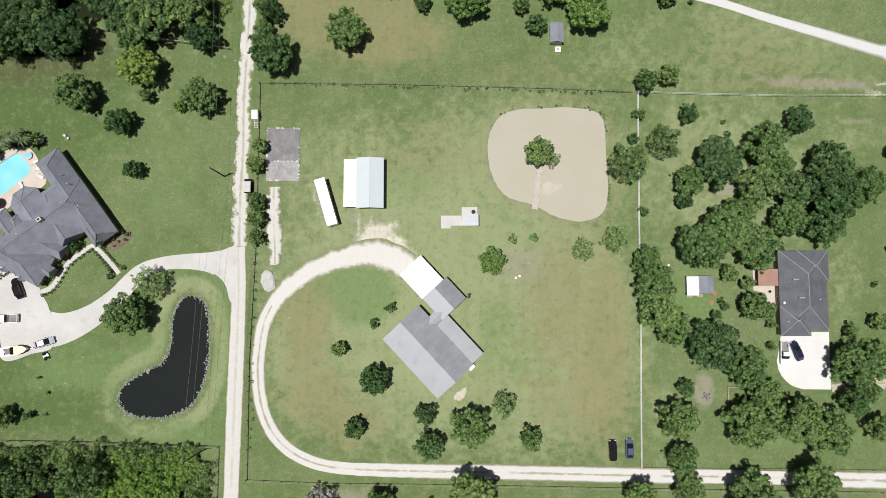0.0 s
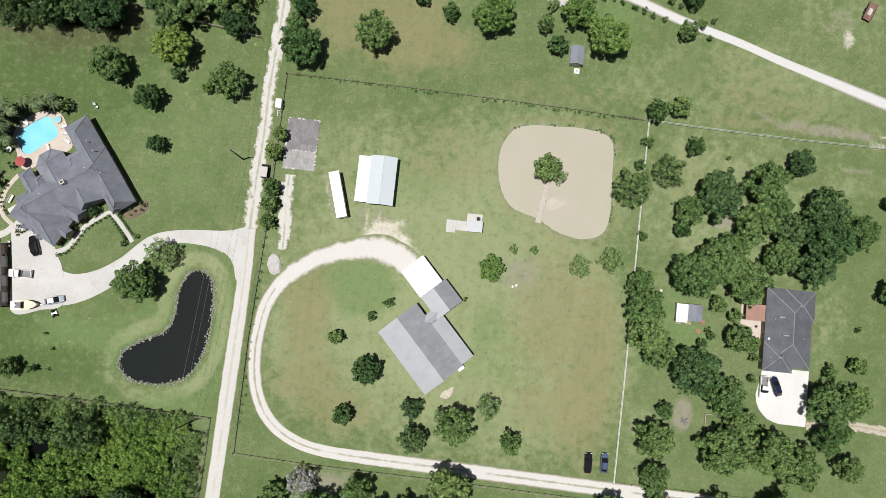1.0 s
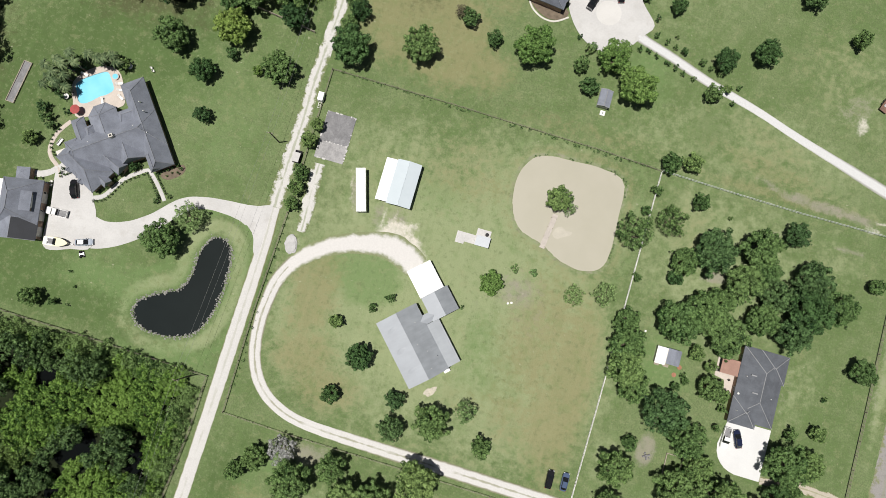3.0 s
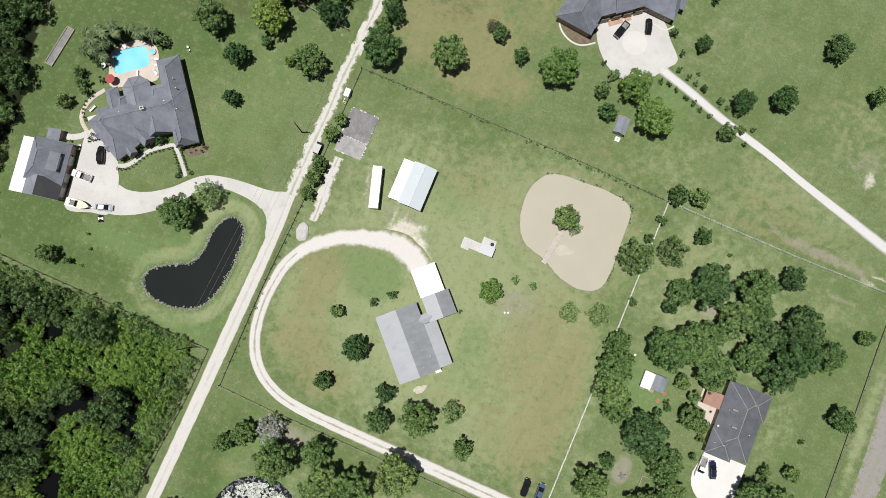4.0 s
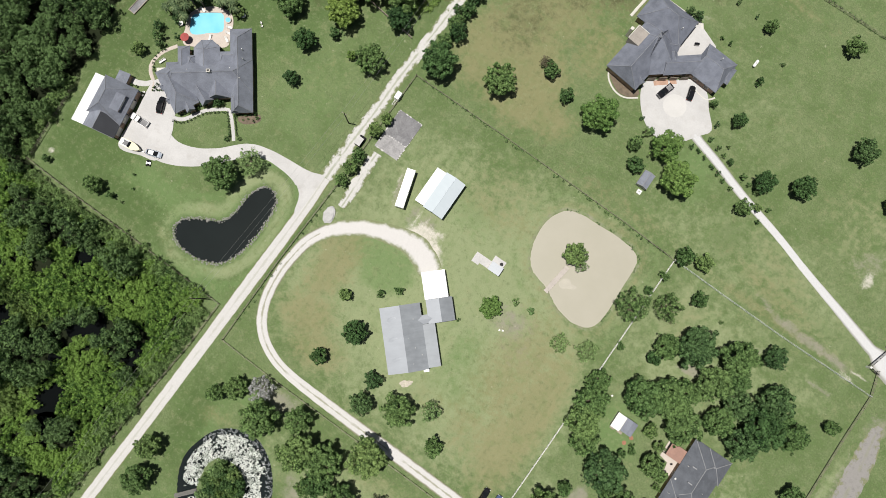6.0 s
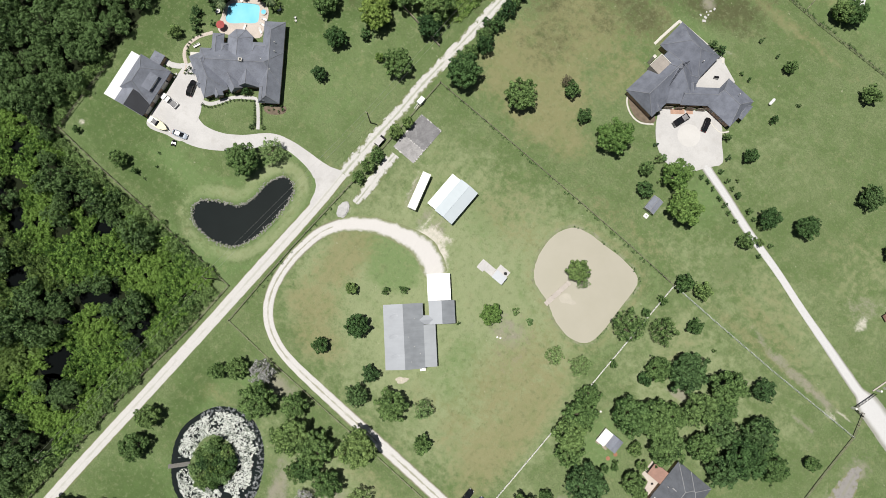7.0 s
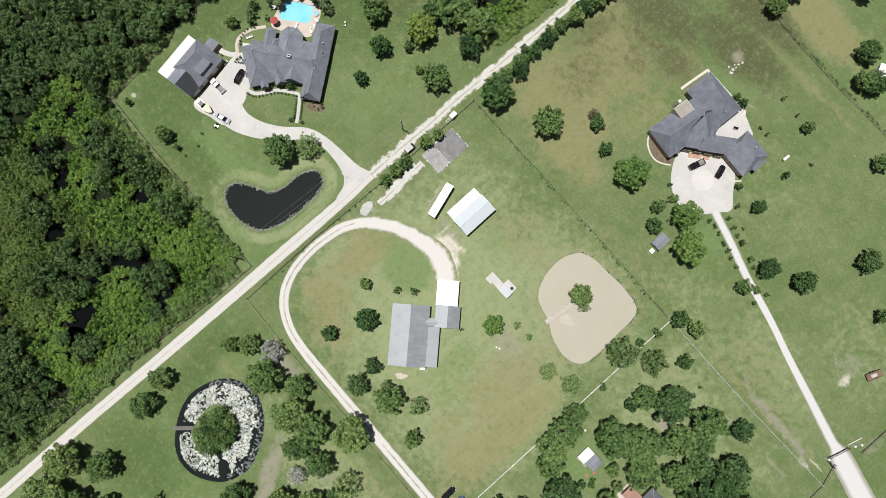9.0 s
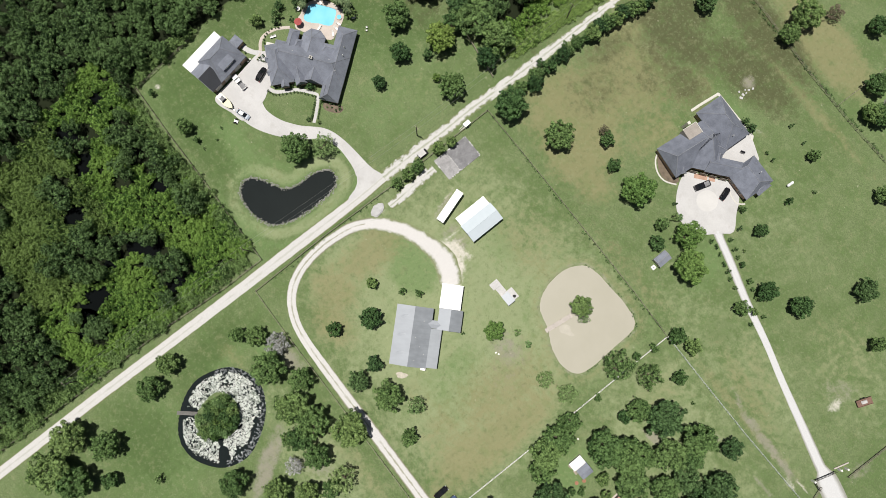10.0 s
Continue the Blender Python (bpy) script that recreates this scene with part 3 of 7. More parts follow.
# Darker green grass; its patches also carry cloud shade, mostly in the west.
layers["deep"] = [(-37, -51, 6, 7, 0, 0.55), (-112, -18, 18, 18, 0, 0.9), (-98, -27, 26, 8, 0, 0.9), (-84, -31, 24, 4, 0, 0.6), (-102, 46, 30, 18, 0, 0.9), (-124, 22, 12, 34, 0, 1.0), (-84, 56, 20, 10, 0, 0.7), (-80, 40, 14, 12, 0, 0.4), (-46.2, -14, 0.9, 26, 0, 0.9), (-40, -66, 7, 20, 10, 0.8), (-30, -100, 20, 14, 0, 0.85), (-8, -70, 6, 16, 0, 0.4), (2, 134, 28, 10, 10, 0.5), (96, 60, 30, 4, -4, 0.3), (70, 95, 14, 10, 0, 0.4), (60, 66, 8, 9, 0, 0.4)]
# Mask of the wooded ground whose shade is painted in.
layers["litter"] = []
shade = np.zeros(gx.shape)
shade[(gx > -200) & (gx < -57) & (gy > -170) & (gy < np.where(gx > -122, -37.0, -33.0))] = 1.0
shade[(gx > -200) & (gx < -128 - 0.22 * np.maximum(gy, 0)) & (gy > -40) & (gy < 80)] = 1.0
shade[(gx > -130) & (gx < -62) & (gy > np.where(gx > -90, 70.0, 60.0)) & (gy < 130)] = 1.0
ring_black = outline_distance(gx, gy, POND)
ring_mud = outline_distance(gx, gy, MUD_POND)
bands = {
    "pale": 0.95 * np.exp(-((ring_black - 2.8) / 2.2) ** 2),
    "dry": np.maximum(0.3 * np.exp(-((ring_black - 2.6) / 2.0) ** 2), 0.5 * np.exp(-((ring_mud - 1.6) / 1.6) ** 2)),
    "lush": np.maximum(0.7 * np.exp(-((ring_black - 6.5) / 2.2) ** 2), 0.45 * np.exp(-((ring_mud - 5.0) / 2.0) ** 2)),
    "soil": 0.5 * np.exp(-((ring_mud - 0.2) / 0.7) ** 2),
}
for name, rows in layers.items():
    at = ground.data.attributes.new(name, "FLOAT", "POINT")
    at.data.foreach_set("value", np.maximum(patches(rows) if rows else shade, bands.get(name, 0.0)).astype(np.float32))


def pond(line, material, label, z=-0.34):
    centre = line.mean(0)
    wide = centre + (line - centre) * 1.0
    push = np.array([[p[0] + 0.9 * (p[0] - centre[0]) / np.hypot(*(p - centre)), p[1] + 0.9 * (p[1] - centre[1]) / np.hypot(*(p - centre))] for p in wide])
    return tagged(sheet("water", push, z, material, 0.02), label, "pond", "", "structure")


pond(POND, BLACK_WATER, "still black pond water inside a limestone rim")
pond(MUD_POND, MUD_WATER, "opaque tan muddy pond water")
tagged(sheet("sandbar", spline([(25.5, 26.2), (27.0, 25.4), (28.6, 26.4), (30.2, 27.2), (30.6, 28.3), (28.8, 28.2), (27.6, 29.0), (26.2, 28.4), (25.7, 27.4)], 0.5, True), -0.325, surface("wet_sand", (0.418, 0.39, 0.325), 0.6, 0.08, 0.6, 3.0, 0.1), 0.02), "pale sandbar just breaking the muddy water", "sandbar", "", "structure")
pond(LILY_POND, BLACK_WATER, "dark pond water round a wooded islet")
pool = thing("swimming_pool", 0, 0, 0, "turquoise freeform swimming pool set in a stone deck", "pool", kind="structure")
sheet("pool_water", POOL, -0.12, POOL_WATER, 0.02, pool)
rim = spline([from_mansion(*p) for p in ((-0.9, 23.8), (1.2, 26.2), (6.2, 27.3), (10.8, 26.2), (12.8, 23.8), (12.8, 20.4), (11.9, 17.0), (10.8, 14.4), (4.5, 14.6), (-1.6, 15.4), (-2.2, 18.2), (-1.5, 20.6))], 0.9, True)
bm = bmesh.new()
m = 72
pick = lambda line: [line[int(i * len(line) / m)] for i in range(m)]
start = int(np.argmin(np.linalg.norm(rim - POOL[0], axis=1)))
inner, outer = pick(POOL), pick(np.roll(rim, -start, 0))
rows = [[bm.verts.new((p[0], p[1], z)) for p in line] for line, z in ((inner, -1.4), (inner, 0.07), (outer, 0.07), (outer, -0.2))]
for a, b in zip(rows, rows[1:]):
    for i in range(m):
        bm.faces.new((a[i], a[(i + 1) % m], b[(i + 1) % m], b[i]))
part("deck", bm, DECK_STONE, pool, "pale pink stone deck")

# ---- roads and paving ----


def road(name, points, material, label, category="road", z=0.03, wobble=0.12):
    return tagged(ribbon(name, points, material, z, wobble), label, category, "", "structure")


road("road", [(-49.4, 12.5, 3.9), (-49.0, 1.0, 3.9), (-49.3, -23.6, 4.3), (-49.6, -47.7, 4.0), (-50.1, -74.2, 3.9), (-50.9, -105.0, 3.8), (-51.2, -138.0, 3.8), (-52.0, -210.0, 3.8)], ROAD_GRAVEL, "straight pale gravel country road")
road("lane", [(-49.2, 12.6, 4.6), (-49.2, 24.7, 4.6), (-48.8, 36.1, 4.4), (-48.9, 49.1, 4.2), (-48.4, 63.7, 4.0), (-47.9, 80.0, 4.0), (-47.5, 110.0, 3.0), (-46.5, 190.0, 3.0)], LANE_GRAVEL, "chalky rutted lane with ragged grassy edges", z=0.026, wobble=0.5)
road("loop_drive", [(190, -46.0, 4.3), (107.6, -44.2, 4.2), (71.1, -43.1, 4.0), (49.3, -42.7, 3.9), (16.7, -41.8, 3.8), (-10.4, -41.2, 3.8), (-24.0, -40.5, 3.7), (-31.4, -38.8, 3.6), (-36.9, -35.6, 3.6), (-40.5, -31.4, 3.6), (-42.7, -26.2, 3.5), (-43.8, -19.5, 3.5), (-43.7, -12.8, 3.6), (-42.5, -5.9, 3.8), (-39.5, 0.0, 4.0), (-37.6, 2.0, 4.1)], DRIVE_GRAVEL, "white gravel loop drive curving round a lawn", "driveway", 0.04, 0.16)
road("drive_apron", [(-42.5, -6.5, 3.0), (-39.4, -0.2, 4.2), (-35.0, 4.2, 4.9), (-29.7, 7.5, 5.4), (-22.9, 9.9, 6.0), (-16.2, 10.9, 7.4), (-11.2, 9.4, 7.8), (-7.5, 7.2, 7.0)], APRON_GRAVEL, "broad white gravel end of the loop drive", "driveway", 0.046, 0.3)
tagged(sheet("driveway_mouth", [(-49.6, 13.0), (-51.4, 12.4), (-53.4, 11.6), (-56.4, 11.1), (-56.6, 6.5), (-54.6, 5.6), (-53.0, 4.3), (-52.0, 2.6), (-51.2, -0.4), (-49.6, -3.0)], 0.054, CONCRETE, 0.2), "flared concrete mouth of the driveway", "driveway", "", "structure")
road("driveway", [(-54.6, 8.3, 5.6), (-56.6, 8.7, 4.9), (-61.0, 8.9, 4.2), (-67.6, 8.4, 3.9), (-73.2, 6.0, 5.0), (-79.3, -0.3, 5.6), (-85.0, -4.7, 6.6), (-91.0, -7.2, 8.0), (-96.5, -7.4, 10.0)], CONCRETE, "smooth pale concrete driveway with a flared mouth", "driveway", 0.05, 0.05)
tagged(sheet("forecourt", spline([(-93.0, -11.3), (-98.0, -13.3), (-105.3, -14.6), (-106.9, -4.0), (-108.6, 7.0), (-104.0, 9.6), (-99.0, 6.0), (-96.4, 0.8), (-94.4, -3.0)], 1.2, True), 0.062, CONCRETE, 0.2), "pale concrete forecourt before the garage", "driveway", "", "structure")
road("garden_path", [from_mansion(*p) + (1.3,) for p in ((-5.4, -6.8), (-3.4, -7.4), (-1.6, -7.3), (1.1, -6.3), (4.0, -5.1), (6.4, -4.8), (8.8, -4.8), (11.2, -5.0), (12.0, -7.4), (12.5, -11.6), (12.6, -14.6))], CONCRETE, "narrow concrete garden path edged with clipped shrubs", "path", 0.055, 0.05)
road("garden_path", [from_mansion(*p) + (1.1,) for p in ((-3.8, 15.3), (-8.1, 13.6), (-11.3, 10.6), (-12.0, 7.9), (-11.0, 4.0), (-11.6, 1.5))], DECK_STONE, "curved stone garden path", "path", 0.056, 0.05)
road("long_drive", [(34.4, 87.2, 3.4), (37.0, 86.2, 2.9), (45.2, 83.7, 2.8), (57.0, 79.6, 2.9), (72.0, 75.4, 3.0), (85.0, 71.1, 3.1), (100.0, 66.6, 3.2), (110.5, 63.4, 3.4), (113.6, 62.6, 3.7), (115.4, 62.1, 5.6), (117.4, 61.5, 7.3), (124.0, 59.6, 7.6), (150.0, 52.0, 8.0)], WORN_CONCRETE, "long straight concrete drive lined with shrubs", "driveway", 0.04, 0.1)
road("garden_path", [(-108.4, 7.4, 1.3), (-109.6, 5.4, 1.6), (-112.4, 3.8, 1.8), (-114.4, 3.6, 1.6)], CONCRETE, "short concrete path to the garage", "path", 0.058, 0.05)
tagged(sheet("forecourt", spline([(13.0, 90.5), (15.9, 85.4), (20.0, 81.6), (25.0, 79.8), (31.0, 81.4), (35.6, 87.4), (38.0, 91.2), (34.0, 96.0), (30.4, 100.4), (25.2, 101.5), (19.0, 97.0), (14.0, 93.5)], 1.2, True), 0.058, CONCRETE, 0.2), "broad pale concrete forecourt with a round inset", "driveway", "", "structure")
ring = [(24.6 + 3.6 * math.cos(a / 20 * math.pi), 91.2 + 3.6 * math.sin(a / 20 * math.pi)) for a in range(40)]
tagged(sheet("paving_circle", ring, 0.064, INSET, 0.03), "round inset of whiter concrete", "paving", "", "structure")
tagged(sheet("forecourt", [(83.8, -8.6), (83.2, -12.0), (82.4, -15.6), (82.7, -17.6), (83.4, -19.2), (84.4, -20.4), (85.6, -21.4), (87.0, -22.0), (88.6, -22.4), (95.4, -22.5), (95.6, -8.6)], 0.05, WHITE_CONCRETE, 0.2), "bright new concrete parking pad", "driveway", "", "structure")
road("faint_track", [(95.6, -22.2, 2.0), (101.0, -21.6, 2.6), (108.0, -21.0, 2.6), (126.0, -22.2, 2.6), (170.0, -24.0, 2.6)], TRACK_GRAVEL, "faint sandy vehicle track", "track", 0.025, 0.6)
road("dirt_track", [(126.4, 45.0, 2.0), (126.8, 40.0, 5.5), (127.6, 33.0, 8.4), (128.2, 24.0, 9.4), (128.8, 12.0, 10.0), (128.6, -6.0, 9.0), (128.6, -40.0, 7.0)], DIRT, "bare grey-brown dirt track beside a fence", "track", 0.028, 0.9)
road("faint_track", [(-41.0, 27.4, 3.0), (-40.9, 20.0, 3.8), (-40.4, 12.0, 3.4), (-40.3, 8.0, 2.6)], LANE_GRAVEL, "short chalky track beside the lane", "track", 0.027, 0.5)
slab = thing("concrete_slab", -38.9, 35.6, 0, "stained old concrete slab in the grass, paler at one end", "slab", kind="structure")
rim_bits = random.Random(5)
for i in range(46):
    u, v = rim_bits.choice(((-4.0, None), (4.0, None), (None, 6.6), (None, -6.6), (None, -1.75)))
    x = u if u is not None else rim_bits.uniform(-4, 4)
    y = v if v is not None else rim_bits.uniform(-6.6, 6.6)
    a, b = rim_bits.uniform(0.08, 0.3), rim_bits.uniform(0.08, 0.25)
    part("mortar_patch", boxed(x - a, x + a, y - b, y + b, 0.07, 0.105 + 0.0002 * i, bevel=0.02), PALE_SLAB, slab)
part("slab", boxed(-4.1, 4.1, -1.7, 6.7, -0.1, 0.09, bevel=0.02), OLD_CONCRETE, slab, "dark stained concrete")
part("slab", boxed(-4.1, 4.0, -6.7, -1.72, -0.1, 0.085, bevel=0.02), MID_SLAB, slab, "pale dusty concrete")

# ---- fences and power line ----


def fence(points, gap, high, post_material, rail_material, rails, label, thick=0.1, rail=0.03):
    f = thing("fence", points[0][0], points[0][1], 0, label, "fence", kind="structure")
    o = Vector((points[0][0], points[0][1], 0))
    mesh = None
    for a, b in zip(points, points[1:]):
        a, b = Vector((*a, 0)) - o, Vector((*b, 0)) - o
        n = max(1, round((b - a).length / gap))
        for i in range(n + 1 if b + o == Vector((*points[-1], 0)) else n):
            p = a.lerp(b, i / n)
            if mesh is None:
                ob = part("post", tubed((0, 0, -0.3), (0, 0, high + 0.12), thick, thick * 0.85), post_material, f)
                mesh = ob.data
            else:
                ob = new("post", mesh)
                ob.parent = f
            ob.location = p
        for z in rails:
            part("rail", tubed(a + Vector((0, 0, z)), b + Vector((0, 0, z)), rail, rail, 5), rail_material, f)


fence([(-45.0, 53.5), (-45.2, 12.1), (-46.1, -15.5), (-45.9, -43.0)], 3.6, 1.25, POST, POST, (0.35, 0.8, 1.2), "dark wooden post and wire fence beside the road", 0.09, 0.035)
fence([(-45.9, -43.2), (-29.3, -44.0), (3.1, -44.6), (43.8, -45.6), (110, -47.0)], 4.0, 1.2, TIMBER, TIMBER, (0.4, 0.8, 1.15), "greyed wire fence along the gravel drive", 0.08, 0.025)
fence([(48.4, -40.9), (78.0, -41.2), (112.0, -41.8)], 4.0, 1.2, TIMBER, TIMBER, (0.6, 1.1), "low brown wire fence beside the gravel drive", 0.07, 0.025)
fence([(-45.0, 53.7), (-11.0, 53.4), (31.8, 52.4), (49.9, 51.4)], 3.6, 1.3, POST, POST, (0.35, 0.8, 1.25), "dark weedy wire field fence", 0.075, 0.03)
fence([(49.9, 51.5), (67.0, 51.0), (89.0, 50.6), (112.0, 50.8), (119.2, 50.8)], 4.2, 1.3, PIPE, PIPE, (0.4, 1.3), "grey steel pipe fence across the pasture", 0.1, 0.05)
fence([(49.9, 51.0), (49.3, 17.7), (48.9, -10.1), (48.2, -41.0)], 2.6, 1.3, WHITE_PAINT, WHITE_PAINT, (0.45, 0.9, 1.28), "white painted post and rail boundary fence", 0.09, 0.05)
fence([(-126.6, -8.0), (-124.0, -32.8), (-105.3, -33.7), (-83.7, -34.2), (-52.8, -35.4), (-52.9, -50), (-54.8, -74), (-55.2, -107), (-56.6, -140)], 3.2, 1.5, POST, POST, (0.4, 0.9, 1.45), "dark fence along the edge of the woods", 0.1, 0.035)
fence([(-87.0, 67.6), (-72.5, 65.1), (-52.7, 62.4)], 3.0, 1.3, TIMBER, TIMBER, (0.5, 0.9, 1.25), "grey timber rail fence before the woods", 0.12, 0.09)
fence([(-40, 149.9), (-14.1, 149.4), (13.3, 147.0), (34.2, 146.1), (70, 146.6)], 4.0, 1.3, POST, POST, (0.4, 0.8, 1.25), "overgrown dark wire fence", 0.08, 0.035)
fence([(27.9, 146.4), (28.6, 169.0), (29, 200)], 4.0, 1.2, TIMBER, TIMBER, (0.6, 1.1), "light wire fence between two yards")
fence([(120.6, 67.3), (121.4, 83.5), (122, 120)], 4.0, 1.3, POST, POST, (0.5, 0.9, 1.3), "dark rail fence beside the gate", 0.12, 0.06)
fence([(117.3, 58.4), (119.3, 50.7), (118.9, 35.0), (118.8, 3.0), (118.4, -40.0)], 4.0, 1.3, POST, POST, (0.5, 0.9, 1.3), "dark wire fence beside a dirt track", 0.1, 0.05)

gate = thing("gate", 115.6, 62.2, 73, "dark steel drive gate between white posts, one leaf open", "gate", kind="structure")
for x in (-4.7, 4.7):
    part("gate_post", boxed(x - 0.3, x + 0.3, -0.3, 0.3, -0.2, 2.0, bevel=0.04), WHITE_PAINT, gate)
for x, dx, dy in ((-4.4, 7.6, 0.0), (-4.6, 0.5, -3.4)):
    leaf = bmesh.new()
    for z in (0.3, 0.8, 1.3, 1.7):
        tube(leaf, (x, 0, z), (x + dx, dy, z), 0.06, 0.06, 6)
    for k in range(7):
        tube(leaf, (x + dx * k / 6, dy * k / 6, 0.3), (x + dx * k / 6, dy * k / 6, 1.7), 0.045, 0.045, 5)
    part("gate_leaf", leaf, CAR_BLACK, gate)
part("timber_beam", boxed(3.4, 8.6, 0.5, 0.9, 0.0, 0.35, bevel=0.03), DOCK_WOOD, gate, "pale timber beam lying by the post")
part("gate_post", boxed(6.6, 7.2, -0.9, -0.3, -0.2, 1.8, bevel=0.04), WHITE_PAINT, gate)


def power_pole(x, y, high, turn):
    p = thing("power_pole", x, y, turn, "tall brown wooden power pole with one crossarm", "utility pole", "power poles beside the road")
    part("pole", tubed((0, 0, -0.5), (0, 0, high), 0.2, 0.13, 10), TARRED, p)
    part("crossarm", boxed(-0.85, 0.85, -0.06, 0.06, high - 0.7, high - 0.55), TIMBER, p)
    for k in (-0.75, 0.75):
        part("insulator", tubed((k, 0, high - 0.55), (k, 0, high - 0.3), 0.06, 0.04, 6), WHITE_PAINT, p)


poles = [(-53.2, 30.0, 10.2), (-52.9, 95.0, 10.2), (-57.2, -36.6, 10.0), (-58.6, -104.0, 10.0), (-53.3, 160, 10.2)]
for x, y, h in poles:
    power_pole(x, y, h, 2)
order = sorted(poles, key=lambda p: p[1])
lines = thing("power_line", 0, 0, 0, "thin sagging overhead wires between the poles", "wire")
for a, b in zip(order, order[1:]):
    for k in (-0.75, 0.75):
        rings = []
        for i in range(13):
            t = i / 12
            p = Vector((a[0] + (b[0] - a[0]) * t + k, a[1] + (b[1] - a[1]) * t, (a[2] - 0.3) * (1 - t) + (b[2] - 0.3) * t - 4 * 0.9 * t * (1 - t)))
            rings.append([p + Vector(d) * 0.02 for d in ((1, 0, 0), (0, 0, 1), (-1, 0, 0), (0, 0, -1))])
        part("wire", loft(bmesh.new(), rings), WIRE, lines)

# ---- buildings ----


def bay_roof(L, W, eave, pitch, run, cut, thick=0.22):
    """A roof with its ridge along y whose far end closes like half an octagon, cut metres off each corner."""
    bm = bmesh.new()
    x, y, top = W / 2, L / 2, eave + pitch * W / 2
    r0, r1 = bm.verts.new((0, -y, top)), bm.verts.new((0, y - run, top))
    ring = [(-x, -y), (x, -y), (x, y - cut), (x - cut, y), (cut - x, y), (-x, y - cut)]
    edge = [bm.verts.new((*p, eave)) for p in ring]
    low = [bm.verts.new((*p, eave - thick)) for p in ring]
    bm.faces.new((edge[0], edge[1], r0))
    bm.faces.new((edge[1], edge[2], r1, r0))
    for i in (2, 3, 4):
        bm.faces.new((edge[i], edge[i + 1], r1))
    bm.faces.new((edge[5], edge[0], r0, r1))
    for i in range(6):
        j = (i + 1) % 6
        bm.faces.new((edge[i], low[i], low[j], edge[j]))
    bm.faces.new(low)
    return bm


def roof_wing(L, W, eave, pitch, hip0, hip1, thick=0.22):
    """A closed roof body, ridge along y; hip0 and hip1 say how far each end slopes in (0: a gable)."""
    bm = bmesh.new()
    x, y, top = W / 2, L / 2, eave + pitch * W / 2
    ridge = [bm.verts.new((0, -y + hip0 * x, top)), bm.verts.new((0, y - hip1 * x, top))]
    edge = [bm.verts.new(p) for p in ((-x, -y, eave), (x, -y, eave), (x, y, eave), (-x, y, eave))]
    low = [bm.verts.new((v.co.x, v.co.y, eave - thick)) for v in edge]
    bm.faces.new((edge[0], edge[1], ridge[0]))
    bm.faces.new((edge[1], edge[2], ridge[1], ridge[0]))
    bm.faces.new((edge[2], edge[3], ridge[1]))
    bm.faces.new((edge[3], edge[0], ridge[0], ridge[1]))
    for i in range(4):
        j = (i + 1) % 4
        bm.faces.new((edge[i], low[i], low[j], edge[j]))
    bm.faces.new(low)
    return bm


def place(bm, x, y, turn):
    bmesh.ops.transform(bm, matrix=pose(x, y, 0, 0, 0, turn), verts=bm.verts)
    return bm


def window(house, x, y, turn, width=1.3, low=0.9, high=2.1):
    bm = bmesh.new()
    for a in ((-width / 2 - 0.08, -width / 2, low, high), (width / 2, width / 2 + 0.08, low, high), (-width / 2 - 0.08, width / 2 + 0.08, high, high + 0.08), (-width / 2 - 0.08, width / 2 + 0.08, low - 0.1, low)):
        box(bm, a[0], a[1], -0.02, 0.09, a[2], a[3])
    w = part("window", place(bm, x, y, turn), TRIM, house)
    part("pane", place(boxed(-width / 2, width / 2, 0.005, 0.03, low, high), x, y, turn), GLASS, w)


def wing(house, x, y, turn, L, W, eave, pitch, hip0, hip1, roof, wall, caps=None, windows=True, inset=0.5):
    part("roof", place(roof_wing(L, W, eave, pitch, hip0, hip1), x, y, turn), roof, house)
    bm = boxed(-W / 2 + inset, W / 2 - inset, -L / 2 + inset, L / 2 - inset, -0.2, eave - 0.1)
    part("wall", place(bm, x, y, turn), wall, house)
    if not hip0 or not hip1:
        for end, hip in ((-1, hip0), (1, hip1)):
            if not hip:
                g = bmesh.new()
                yy, k = end * (L / 2 - inset), W / 2 - inset
                loft(g, [[(-k, yy - 0.06 * end, eave - 0.12), (k, yy - 0.06 * end, eave - 0.12), (0, yy - 0.06 * end, eave + pitch * k - 0.05)], [(-k, yy, eave - 0.12), (k, yy, eave - 0.12), (0, yy, eave + pitch * k - 0.05)]])
                part("gable", place(g, x, y, turn), wall, house)
    c, s = math.cos(radians(turn)), math.sin(radians(turn))
    if windows:
        n = max(1, int(L / 4.5))
        for side in (-1, 1):
            for i in range(n):
                u, v = side * (W / 2 - inset), (i + 0.5) / n * (L - 2) - L / 2 + 1
                window(house, x + c * u - s * v, y + s * u + c * v, turn - 90 * side)
    if caps:
        top = eave + pitch * W / 2 + 0.02
        r0, r1 = (0, -L / 2 + hip0 * W / 2, top), (0, L / 2 - hip1 * W / 2, top)
        for a, b in ((r0, r1), (r0, (-W / 2, -L / 2, eave + 0.03)), (r0, (W / 2, -L / 2, eave + 0.03)), (r1, (-W / 2, L / 2, eave + 0.03)), (r1, (W / 2, L / 2, eave + 0.03))):
            part("ridge_cap", place(tubed(a, b, 0.1 if caps == RIDGE_CAP else 0.08, 0.1 if caps == RIDGE_CAP else 0.08, 5), x, y, turn), caps, house)


def vents(house, spots, z, r=0.09):
    for x, y in spots:
        part("vent_pipe", tubed((x, y, z - 0.8), (x, y, z + 0.35), r, r, 8), WHITE_PAINT, house)


